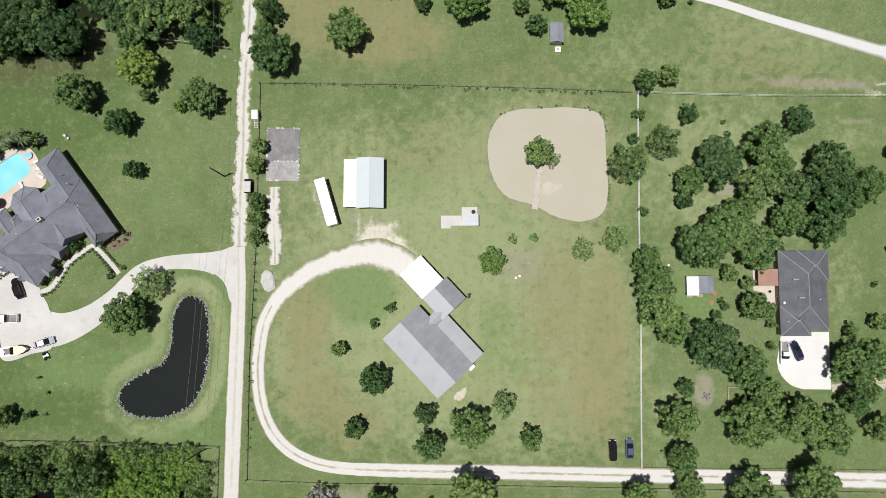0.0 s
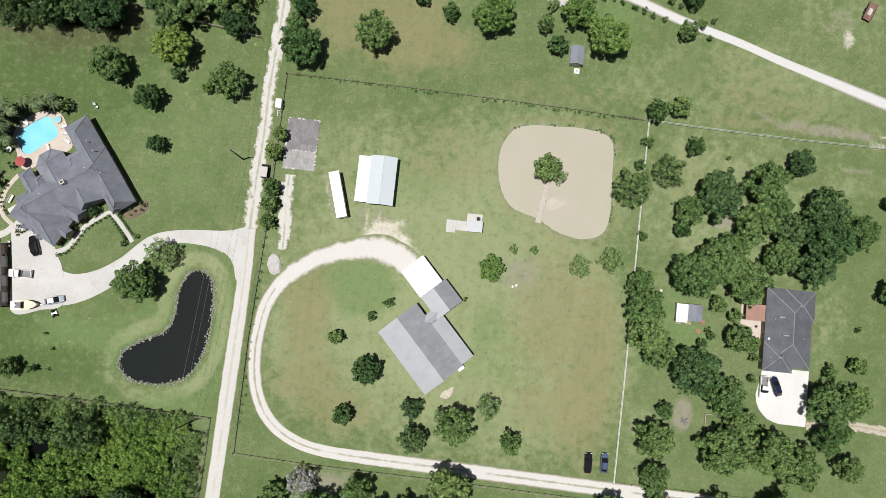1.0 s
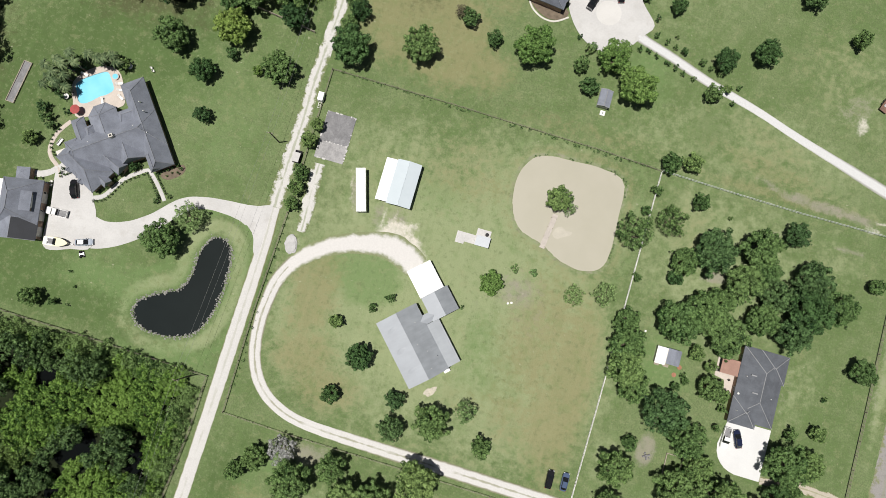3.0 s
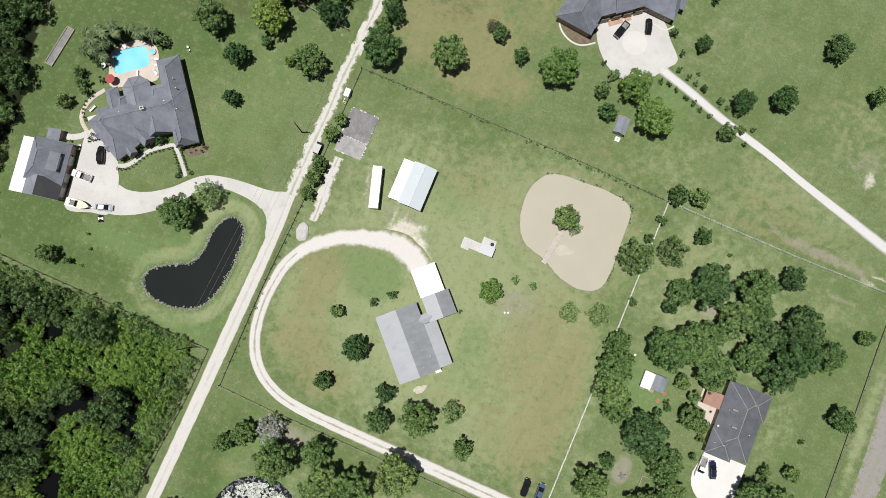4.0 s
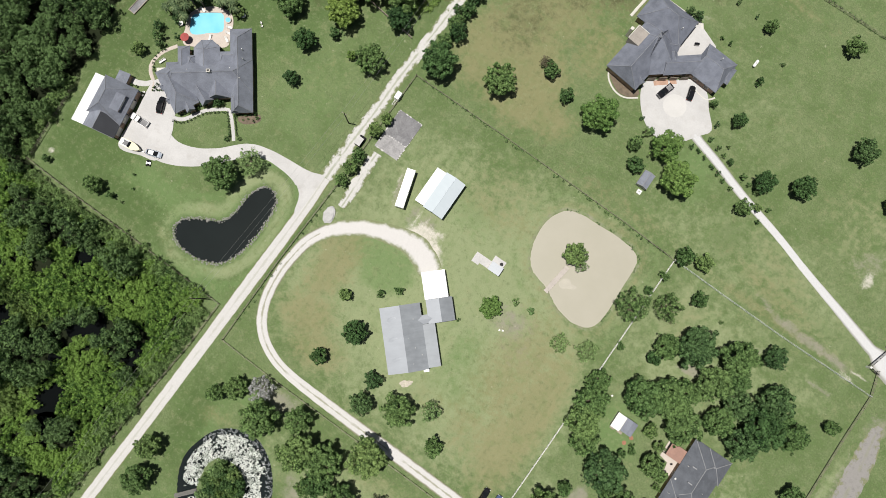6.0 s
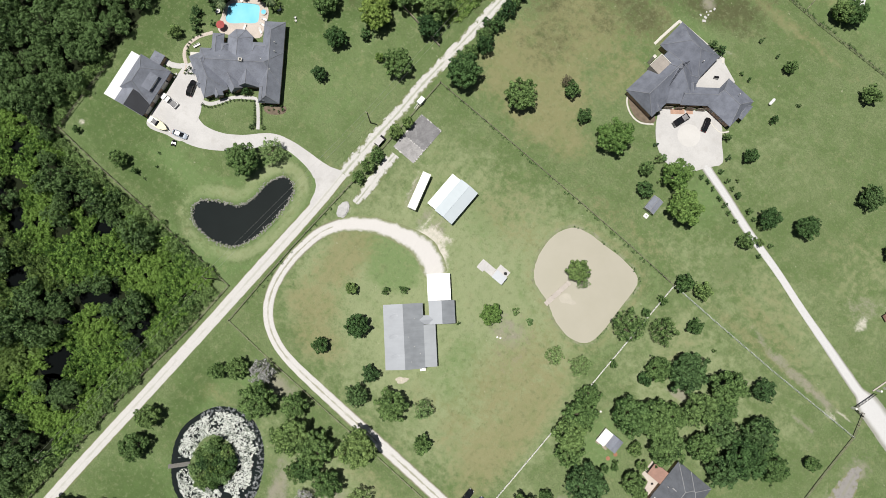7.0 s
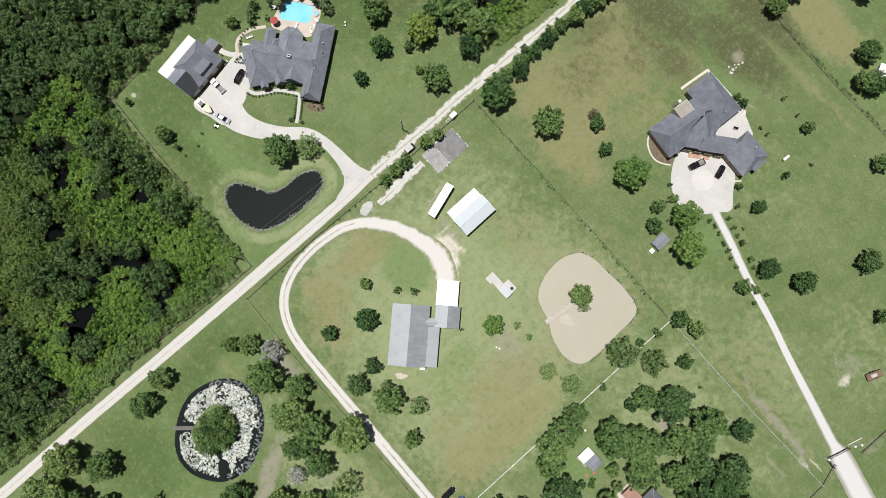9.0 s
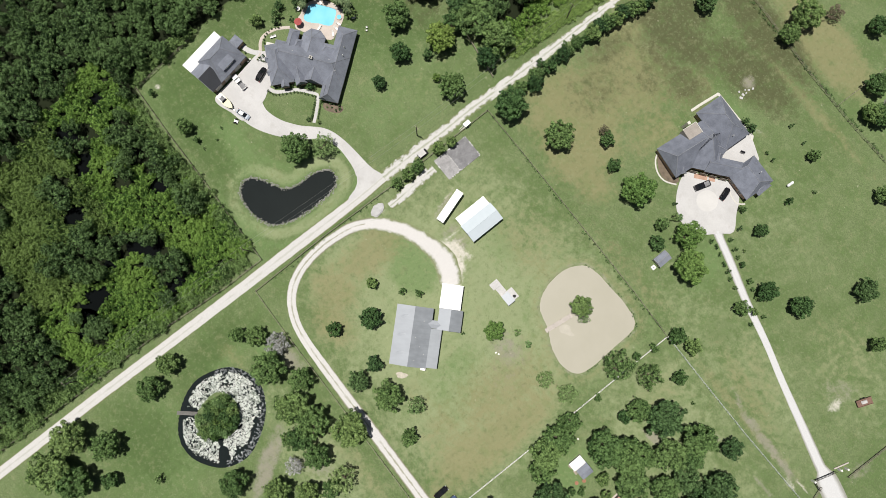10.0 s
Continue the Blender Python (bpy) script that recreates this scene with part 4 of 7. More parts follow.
def chimney(house, x, y, z0, z1, turn=0):
    c = part("chimney", place(boxed(-0.55, 0.55, -0.45, 0.45, z0, z1, bevel=0.03), x, y, turn), TRIM, house)
    part("flue", place(boxed(-0.3, 0.3, -0.22, 0.22, z1, z1 + 0.12), x, y, turn), RUBBER, c)


# farmhouse in the middle of the loop
farm = thing("farmhouse", 0, -10, 43, "low farmhouse with dented grey metal roofs", "house")
wing(farm, -4.0, -0.2, 0, 19.2, 11.8, 2.8, 0.3, 0, 0, METAL_LIGHT, SIDING)
part("roof", loft(bmesh.new(), [[(1.85, y, 2.85), (5.4, y, 2.42), (5.4, y, 2.3), (1.85, y, 2.7)] for y in (-9.5, 3.0)]), METAL_MID, farm, "lower porch roof of grey metal")
# Overlay that paints the slope away from the sun darker.
part("roof", loft(bmesh.new(), [[(-4.0, y, 4.605), (1.9, y, 2.84), (1.9, y, 2.82), (-4.0, y, 4.58)] for y in (-9.82, 9.42)]), METAL_SHADED, farm, "grey metal roof slope, coloured darker as the side away from the sun")
part("wall", boxed(1.4, 4.9, -9.0, 2.6, -0.2, 2.3), SIDING, farm)
wing(farm, 7.5, 6.4, 0, 6.9, 7.7, 2.85, 0.3, 0, 0, METAL_LIGHT, SIDING)
part("roof", loft(bmesh.new(), [[(7.5, y, 4.015), (11.36, y, 2.86), (11.36, y, 2.84), (7.5, y, 4.0)] for y in (2.93, 9.87)]), METAL_SHADED, farm, "grey metal roof slope, coloured darker as the side away from the sun")
part("roof", place(roof_wing(5.2, 2.6, 2.75, 0.35, 0, 0), 3.0, 4.4, 90), METAL_LIGHT, farm, "small link roof of grey metal")
for x, y in ((-6.9, 5.4), (-7.2, -0.4), (-6.9, -6.2)):
    dent = bmesh.new()
    bmesh.ops.create_uvsphere(dent, u_segments=18, v_segments=8, radius=1)
    bmesh.ops.transform(dent, matrix=Matrix.Diagonal((2.0, 1.0, 0.11, 1)), verts=dent.verts)
    part("roof_dent", dent, METAL_LIGHT, farm).matrix_basis = pose(x, y, 4.48 + (x + 4) * 0.3, 0, -16.7, 14)
vents(farm, ((-2.9, 7.2), (-0.6, 5.0), (-1.0, -3.2), (0.6, -5.4), (-2.2, -7.6), (-2.6, -0.4)), 3.9)
flags = []
for a in range(36):
    w = a / 18 * math.pi
    u, v = math.cos(w) * (1.9 + 0.25 * math.sin(5 * w)), math.sin(w) * (0.95 + 0.2 * math.sin(3 * w + 1.0) + 0.1 * math.sin(8 * w))
    flags.append((5.1 + 0.74 * u - 0.67 * v, -23.3 + 0.67 * u + 0.74 * v))
tagged(sheet("patio", flags, 0.06, surface("crazy_paving", (0.47, 0.43, 0.36), 0.9, 0.2, 0.9, 4.0, 0.4, stain=(0.26, 0.26, 0.16)), 0.15), "small oval patch of pale stone paving", "patio", "", "structure")
ac = thing("air_conditioner", 7.9, -16.7, 43, "white air conditioning unit by the wall", "air conditioner")
part("case", boxed(-1.0, 0.7, -0.45, 0.45, 0, 0.95, bevel=0.04), WHITE_PAINT, ac)
part("grille", tubed((-0.15, 0, 0.95), (-0.15, 0, 1.0), 0.32, 0.3, 14), STEEL, ac)
carport = thing("carport", -4.4, 4.9, 43, "flat white metal carport roof on posts", "carport")
part("roof", boxed(-3.45, 3.45, -4.0, 4.0, 2.75, 2.9, bevel=0.03), WHITE_METAL, carport)
for x in (-3.2, 3.2):
    for y in (-3.7, 0, 3.7):
        part("post", tubed((x, y, 0), (x, y, 2.76), 0.07, 0.07), WHITE_PAINT, carport)
part("floor", boxed(-3.4, 3.4, -3.9, 3.9, -0.1, 0.075), CONCRETE, carport)

# barn, trailer, pump house
barn = thing("barn", -17.0, 27.9, 0, "open-fronted bluish white metal barn with a lean-to", "barn")
barn_gable = [(-3.3, 2.85), (0.05, 3.75), (3.4, 2.85)]
part("roof", loft(bmesh.new(), [[(x, y, z) for x, z in barn_gable] + [(x * 0.985, y, z - 0.1) for x, z in barn_gable[::-1]] for y in (-6.2, 6.2)]), BLUE_METAL, barn)
part("ridge_cap", tubed((0.05, -6.2, 3.75), (0.05, 6.2, 3.75), 0.07, 0.07, 6), BLUE_METAL, barn)
part("wall", loft(bmesh.new(), [[(-3.1, y, 2.8), (3.2, y, 2.8), (0.05, y, 3.66)] for y in (5.8, 5.9)]), BLUE_METAL, barn)
for x in (-3.15, 3.1):
    part("wall", boxed(x - 0.05, x + 0.05, -5.9, 5.9, -0.1, 2.8), BLUE_METAL, barn)
part("wall", boxed(-3.09, 3.04, 5.8, 5.9, -0.1, 2.8), BLUE_METAL, barn)
part("lean_to_roof", loft(bmesh.new(), [[(-6.4, y, 2.4), (-3.2, y, 2.75), (-3.2, y, 2.67), (-6.4, y, 2.32)] for y in (-5.9, 5.9)]), WHITE_METAL, barn, "white metal lean-to roof")
for y in (-5.6, -1.9, 1.9, 5.6):
    part("post", tubed((-6.2, y, -0.1), (-6.2, y, 2.38), 0.08, 0.08), POST, barn)
box_trailer = thing("box_trailer", -27.6, 23.2, 16.7, "long white box trailer parked on the grass", "trailer")
part("box", boxed(-1.3, 1.3, -5.9, 5.9, 0.95, 3.15, bevel=0.05), WHITE_METAL, box_trailer)
part("chassis", boxed(-0.6, 0.6, -5.6, 5.6, 0.72, 0.95), RUBBER, box_trailer)
part("roof_hatch", boxed(-0.2, 0.2, 1.9, 2.3, 3.15, 3.22), STEEL, box_trailer)
for x in (-1.05, 1.05):
    for y in (-4.6, -3.4):
        part("wheel", tubed((x - 0.2, y, 0.5), (x + 0.2, y, 0.5), 0.5, 0.5, 16), RUBBER, box_trailer)
    part("landing_leg", boxed(x * 0.7 - 0.08, x * 0.7 + 0.08, 3.9, 4.1, 0, 0.9), STEEL, box_trailer)
pump = thing("pump_house", 5.0, 19.4, 0, "small grey-roofed pump house on pale concrete slabs", "shed")
part("slab", boxed(-4.6, -2.2, -2.4, 0.8, -0.1, 0.1, bevel=0.02), PALE_SLAB, pump)
part("slab", boxed(-2.18, 0.5, -1.7, 0.8, -0.1, 0.16, bevel=0.02), PALE_SLAB, pump)
part("slab", boxed(0.52, 4.4, -1.7, 2.9, -0.1, 0.2, bevel=0.02), PALE_SLAB, pump)
part("wall", boxed(0.9, 4.2, -1.7, 0.6, 0.2, 1.95), SIDING, pump)
part("roof", loft(bmesh.new(), [[(0.7, y, 2.05), (4.5, y, 2.3), (4.5, y, 2.2), (0.7, y, 1.95)] for y in (-1.95, 0.85)]), METAL_LIGHT, pump)
part("hatch", tubed((3.4, 1.7, 0.2), (3.4, 1.7, 0.5), 0.5, 0.5, 18), RUBBER, pump, "round black hatch lid")

# ranch house to the east
ranch = thing("ranch_house", 88.35, 1.2, 0, "ranch house with a dark slate hipped roof and pale ridge caps", "house")
wing(ranch, -0.25, 0.45, 0, 19.5, 11.7, 2.8, 0.41, 1.0, 1.0, SHINGLE_DARK, BRICK)
south_end, north_end = (-0.25, -3.45, 5.22), (-0.25, 4.35, 5.22)
for a, b in ((south_end, north_end), (north_end, (-6.1, 10.2, 2.83)), (north_end, (1.75, 6.35, 4.4)), (south_end, (5.6, -9.3, 2.83)), (south_end, (-2.5, -5.7, 4.3))):
    part("ridge_cap", tubed(a, b, 0.1, 0.1, 5), RIDGE_CAP, ranch)
wing(ranch, 2.4, 6.3, 90, 7.6, 7.7, 2.82, 0.41, 1.0, 0.9, SHINGLE_DARK, BRICK, RIDGE_CAP, False)
wing(ranch, -2.5, -7.0, 0, 7.2, 7.4, 2.82, 0.41, 1.05, 1.0, SHINGLE_DARK, BRICK, RIDGE_CAP, False)
vents(ranch, ((-4.4, 2.4), (3.0, -1.8), (-5.0, -7.0), (1.4, -4.6)), 3.9)
for x, y in ((-2.6, 3.0), (-1.6, -1.4)):
    part("ridge_vent", place(boxed(-0.95, 0.95, -0.16, 0.16, 0, 0.22, bevel=0.04), x, y, 0), RIDGE_CAP, ranch).location.z = 2.8 + (x + 6.1) * 0.41
part("satellite_dish", tubed((-5.2, -2.6, 3.4), (-5.4, -2.6, 3.6), 0.2, 0.3, 16), WHITE_PAINT, ranch)
awning = thing("awning", 80.3, 4.7, 0, "terracotta awning roof over a side patio", "awning")
part("roof", loft(bmesh.new(), [[(-2.75, y, 2.25), (2.6, y, 2.6), (2.6, y, 2.5), (-2.75, y, 2.15)] for y in (-2.0, 2.1)]), TERRACOTTA, awning)
for y in (-1.9, 2.0):
    part("post", tubed((-2.6, y, 0), (-2.6, y, 2.2), 0.07, 0.07), TRIM, awning)
tagged(sheet("patio", [(77.4, 6.8), (82.8, 6.8), (82.8, -3.0), (81.0, -3.0), (80.2, 1.0), (77.4, 1.6)], 0.05, DECK_STONE, 0.15), "pale concrete side patio", "patio", "", "structure")
tool_shed = thing("tool_shed", 63.4, 2.9, 0, "small shed, one half white, the other grey", "shed")
part("wall", boxed(-3.0, 3.0, -2.0, 2.0, -0.1, 2.1), SIDING, tool_shed)
part("roof", loft(bmesh.new(), [[(-3.3, y, 2.1), (-0.6, y, 2.35), (-0.6, y, 2.25), (-3.3, y, 2.0)] for y in (-2.5, 2.1)]), WHITE_METAL, tool_shed, "white sheet roof")
part("roof", loft(bmesh.new(), [[(-0.6, y, 2.0), (1.5, y, 2.75), (3.3, y, 2.1), (3.3, y, 2.0), (-0.6, y, 1.9)] for y in (-2.0, 2.2)]), SHINGLE, tool_shed, "grey shingle roof")
part("ramp", boxed(-2.6, -1.2, -3.0, -2.5, -0.05, 0.12), TIMBER, tool_shed)
part("ramp", boxed(-0.2, 1.4, -2.9, -2.1, -0.05, 0.12), TIMBER, tool_shed)
for x, y in ((66.8, -1.4), (67.8, 0.9)):
    tagged(sheet("flower_bed", [(x + 0.62 * math.cos(a * 0.449), y + 0.62 * math.sin(a * 0.449)) for a in range(14)], 0.05, RED_MULCH, 0.1), "round red mulch bed under a shrub", "flower bed", "", "structure")
small_shed = thing("garden_shed", 29.5, 66.3, 0, "small blue-grey gabled garden shed", "shed")
wing(small_shed, 0, 0, 0, 4.8, 3.5, 2.0, 0.4, 0, 0, SHINGLE, SIDING, RIDGE_CAP, False, 0.2)
block = thing("well_cover", 30.1, 62.7, 0, "square white concrete well cover", "well cover")
part("cover", boxed(-0.7, 0.7, -0.7, 0.7, -0.1, 0.35, bevel=0.04), WHITE_PAINT, block)
part("cap", tubed((0, 0, 0.35), (0, 0, 0.5), 0.25, 0.22, 12), STEEL, block)
far_shed = thing("garden_shed", 38.8, 159.8, 25, "white metal shed under trees", "shed")
wing(far_shed, 0, 0, 0, 5.0, 3.2, 2.2, 0.3, 0, 0, WHITE_METAL, SIDING, None, False, 0.2)

# mansion with garage
mansion = thing("mansion", *MANSION_AT, MANSION_TURN, "large house with many charcoal shingle hipped roofs", "house")
for spec in ((16.05, 5.85, 0, 25.7, 6.5, 2.80, 1.15, 0.35, 1.3), (6.6, 3.9, 90, 25.5, 10.4, 2.82, 0.94, 0.84, 0.7),
             (-0.9, 9.5, 0, 9.0, 3.6, 2.78, 1.0, 0.3, 1.0), (-2.9, 1.4, 24.7, 14.0, 7.8, 2.79, 1.1, 0.95, 1.1), (9.5, 2.0, 0, 8.6, 6.8, 2.77, 0.98, 0.0, 0.2),
             (4.6, -0.9, 30, 6.2, 3.8, 2.76, 1.2, 0.0, 0.2), (14.3, -4.4, 0, 4.8, 3.0, 2.75, 1.4, 0.0, 0.4), (0.5, -4.4, 24.7, 3.2, 2.6, 2.74, 1.15, 0.0, 0.0),
             (12.4, 10.2, 90, 5.6, 3.4, 2.73, 0.95, 0.2, 0.8), (-6.5, 2.0, 114.7, 2.6, 1.8, 2.72, 1.1, 0.0, 0.0), (-4.6, -2.2, 114.7, 2.6, 1.8, 2.71, 1.1, 0.0, 0.0), (1.5, 9.3, 0, 3.6, 3.2, 2.70, 1.15, 0.9, 1.0)):
    wing(mansion, *spec, SHINGLE, BRICK, SHINGLE_CAP, spec[3] > 9)
part("roof", place(bay_roof(11.5, 7.7, 2.81, 0.7, 4.0, 2.2), 5.9, 9.85, 0), SHINGLE, mansion)
part("wall", boxed(2.6, 9.2, 5.0, 12.8, -0.2, 2.6), BRICK, mansion)
part("wall", boxed(4.4, 7.4, 12.81, 15.0, -0.2, 2.6), BRICK, mansion)
for dx, dy in ((-3.85, 3.55), (-1.65, 5.75), (1.65, 5.75), (3.85, 3.55), (0, -5.75)):
    part("ridge_cap", tubed((5.9, 11.6, 5.53), (5.9 + dx, 9.85 + dy, 2.84 if dx else 5.53), 0.08, 0.08, 5), SHINGLE_CAP, mansion)
chimney(mansion, 8.2, 4.0, 5.0, 8.6)
vents(mansion, ((17.2, 11.0), (17.4, 8.2), (16.4, 2.4), (13.6, 5.4), (12.8, 5.0), (1.2, 5.4), (-0.8, 4.8)), 6.0, 0.12)
part("terrace_roof", boxed(-9.0, -6.0, 5.6, 7.6, 2.5, 2.65, bevel=0.02), TRIM, mansion, "flat pale terrace roof")
tagged(sheet("flower_bed", spline([from_mansion(*p) for p in ((13.8, -7.6), (15.2, -9.4), (18.4, -9.6), (20.6, -8.8), (20.6, -7.0), (17.0, -6.6))], 0.8, True), 0.05, MULCH, 0.12), "brown mulched bed at the mansion's corner", "flower bed", "", "structure")
garage = thing("garage", -112.5, -6.7, 10, "detached garage with charcoal hipped roof and white lean-to", "garage")
wing(garage, -0.1, 2.2, 0, 12.0, 10.8, 3.2, 1.02, 0.6, 0.8, SHINGLE, BRICK, SHINGLE_CAP)
wing(garage, 0.3, -4.6, 0, 6.6, 10.0, 3.15, 0.66, 0.0, 0.2, SHINGLE, BRICK, SHINGLE_CAP, False)
part("roof", loft(bmesh.new(), [[(0.35, y, 6.46), (5.3, y, 3.19), (5.3, y, 3.15), (0.35, y, 6.42)] for y in (-7.88, -2.4)]), BLACK_PANEL, garage, "near-black panelled roof slope")
part("dormer_roof", loft(bmesh.new(), [[(-0.6, y, 7.9), (4.2, y, 5.5), (4.2, y, 5.3), (-0.6, y, 7.7)] for y in (-0.5, 4.7)]), SHINGLE, garage, "flat grey shed dormer roof")
part("dormer_wall", loft(bmesh.new(), [[(-0.4, y, 7.65), (3.9, y, 5.35), (3.9, y, 3.4), (-0.4, y, 3.4)] for y in (-0.3, 4.5)]), BRICK, garage)
part("dormer_window", boxed(3.9, 4.0, 0.4, 3.8, 4.1, 5.2, bevel=0.02), WHITE_PAINT, garage)
part("lean_to_roof", loft(bmesh.new(), [[(-8.8, y, 2.6), (-4.6, y, 3.3), (-4.6, y, 3.22), (-8.8, y, 2.52)] for y in (-7.9, 7.6)]), WHITE_METAL, garage, "white metal lean-to roof")
for y in (-7.6, -2.5, 2.5, 7.3):
    part("post", tubed((-8.6, y, -0.1), (-8.6, y, 2.6), 0.08, 0.08), TRIM, garage)
for y in (-5.4, -1.2, 3.6):
    part("garage_door", boxed(4.78, 4.86, y - 1.3, y + 1.3, 0, 2.3), TRIM, garage)
back_shed = thing("garden_shed", -115.4, 2.8, 12, "small dark hip-roofed shed beside the garage", "shed")
wing(back_shed, 0, 0, 0, 3.2, 3.6, 2.3, 0.5, 0.9, 0.9, SHINGLE, BRICK, None, False, 0.25)

# villa to the north
villa = thing("villa", 8, 102, 0, "large angled villa with charcoal shingle hipped roofs", "house")
for spec in ((-0.7, -5.4, -7, 18.4, 11.4, 3.20, 0.8, 0.42, 0.3), (-0.2, 8.9, 86, 15.8, 10.4, 3.25, 0.9, 1.15, 1.15), (2.3, -1.8, 38.5, 14.0, 11.0, 3.22, 0.98, 1.9, 0.9),
             (11.9, 0.1, -51.5, 14.0, 5.8, 3.18, 0.75, 0.2, 0.2), (19.3, 4.0, 86, 10.4, 11.2, 3.15, 0.55, 0.5, 0.2), (24.0, 5.0, 0, 5.6, 3.4, 2.9, 0.5, 0.7, 0.7),
             (2.6, -11.6, 60, 4.0, 2.6, 3.1, 1.1, 0.0, 0.3), (5.2, 2.4, -65, 4.6, 3.0, 3.05, 1.0, 0.2, 0.0), (8.2, -0.8, -141.5, 5.0, 3.0, 3.0, 1.0, 0.2, 0.2)):
    wing(villa, *spec, VILLA_SHINGLE, BRICK, SHINGLE_CAP, spec[3] > 9)
part("balcony_floor", place(boxed(-1.9, 1.9, -2.5, 2.5, 2.9, 6.0, bevel=0.03), -4.6, -2.1, -7), TAN_FLAT, villa, "flat tan balcony roof")
for u, v, a, b in ((-2.0, -2.6, -2.0, 2.6), (-2.0, 2.6, 2.0, 2.6)):
    part("balcony_kerb", place(tubed((u, v, 6.1), (a, b, 6.1), 0.14, 0.14, 6), -4.6, -2.1, -7), TRIM, villa)
part("chimney", place(boxed(-0.5, 0.5, -0.5, 0.5, 0, 5.0, bevel=0.03), -7.4, -0.6, -7), TRIM, villa)
vents(villa, ((-0.4, -8.6), (4.8, 7.2), (19.6, 6.2)), 6.4, 0.13)
c, s = math.cos(radians(36.7)), math.sin(radians(36.7))
for k in (-6.6, -3.2, 0.2, 3.6):
    part("garage_door", place(boxed(-1.3, 1.3, -0.08, 0.0, 0.0, 2.4), 8.9 + 4.1 * s + k * c, -1.4 - 4.1 * c + k * s, 36.7), TIMBER, villa, "brown wooden door")
tagged(sheet("terrace", [(14.2, 106.2), (15.4, 116.2), (17.4, 117.4), (25.0, 114.2), (26.4, 109.6), (24.6, 106.4), (15.6, 103.6)], 0.06, CONCRETE, 0.2), "pale concrete courtyard terrace", "terrace", "", "structure")
for k, (p, q) in enumerate((((-1.9, 107.2), (-1.6, 110.0)), ((-1.7, 109.6), (-0.5, 118.4)), ((-0.8, 118.3), (17.6, 117.6)), ((17.5, 117.9), (18.6, 116.4)))):
    road("house_apron", [(*p, 0.9), (*q, 0.9)], TRIM, "narrow white concrete apron round the villa", "paving", 0.09 + 0.004 * k, 0.02)
for line in ([(14.9, 94.0), (18.4, 96.8), (19.4, 95.6), (16.0, 92.8)], [(18.8, 97.2), (20.4, 98.5), (21.4, 97.3), (19.8, 96.0)]):
    tagged(sheet("paving", line, 0.066, PAVER, 0.03), "reddish brick paving before the garage doors", "paving", "", "structure")
grill = thing("barbecue_grill", 19.6, 111.0, 30, "dark barbecue grill on the terrace", "grill")
part("hood", boxed(-0.75, 0.75, -0.35, 0.35, 0.75, 1.2, bevel=0.1), CAR_BLACK, grill)
part("stand", boxed(-0.65, 0.65, -0.3, 0.3, 0.06, 0.75, bevel=0.02), STEEL, grill)
tagged(sheet("flower_bed", spline([(2.6, 89.4), (4.6, 86.6), (8.8, 84.8), (13.0, 86.2), (12.8, 89.0)], 0.8, True), 0.05, MULCH, 0.15), "mulched flower bed behind a pale kerb", "flower bed", "", "structure")
road("kerb", [(1.7, 89.6, 0.55), (3.3, 86.8, 0.55), (6.6, 84.7, 0.55), (10.4, 84.5, 0.55), (14.0, 86.8, 0.55)], TRIM, "curved pale kerb round a flower bed", "kerb", 0.09, 0.03)
road("kerb", [(25.6, 99.6, 0.55), (28.4, 98.6, 0.55), (31.6, 98.4, 0.55), (33.4, 100.4, 0.55)], TRIM, "curved pale kerb before the villa", "kerb", 0.09, 0.03)

# ---- vehicles ----


def wheels(v, half, ys, r=0.34):
    for x in (-half, half):
        for y in ys:
            w = part("wheel", tubed((x - 0.11, y, r), (x + 0.11, y, r), r, r, 16), RUBBER, v)
            side = 0.115 if x > 0 else -0.115
            part("rim", tubed((x, y, r), (x + side, y, r), r * 0.6, r * 0.55, 12), STEEL, w)


def lamps(v, L, half, z):
    for x in (-1, 1):
        part("headlight", boxed(x * (half - 0.3) - 0.18, x * (half - 0.3) + 0.18, L / 2 - 0.16, L / 2 - 0.02, z - 0.08, z + 0.08, bevel=0.02), LAMP_GLASS, v)
        part("taillight", boxed(x * (half - 0.22) - 0.14, x * (half - 0.22) + 0.14, -L / 2 - 0.01, -L / 2 + 0.1, z - 0.04, z + 0.14, bevel=0.02), TAIL_RED, v)
        part("mirror", boxed(x * (half + 0.09) - 0.09, x * (half + 0.09) + 0.09, L * 0.14, L * 0.14 + 0.12, z + 0.15, z + 0.32, bevel=0.02), RUBBER, v)


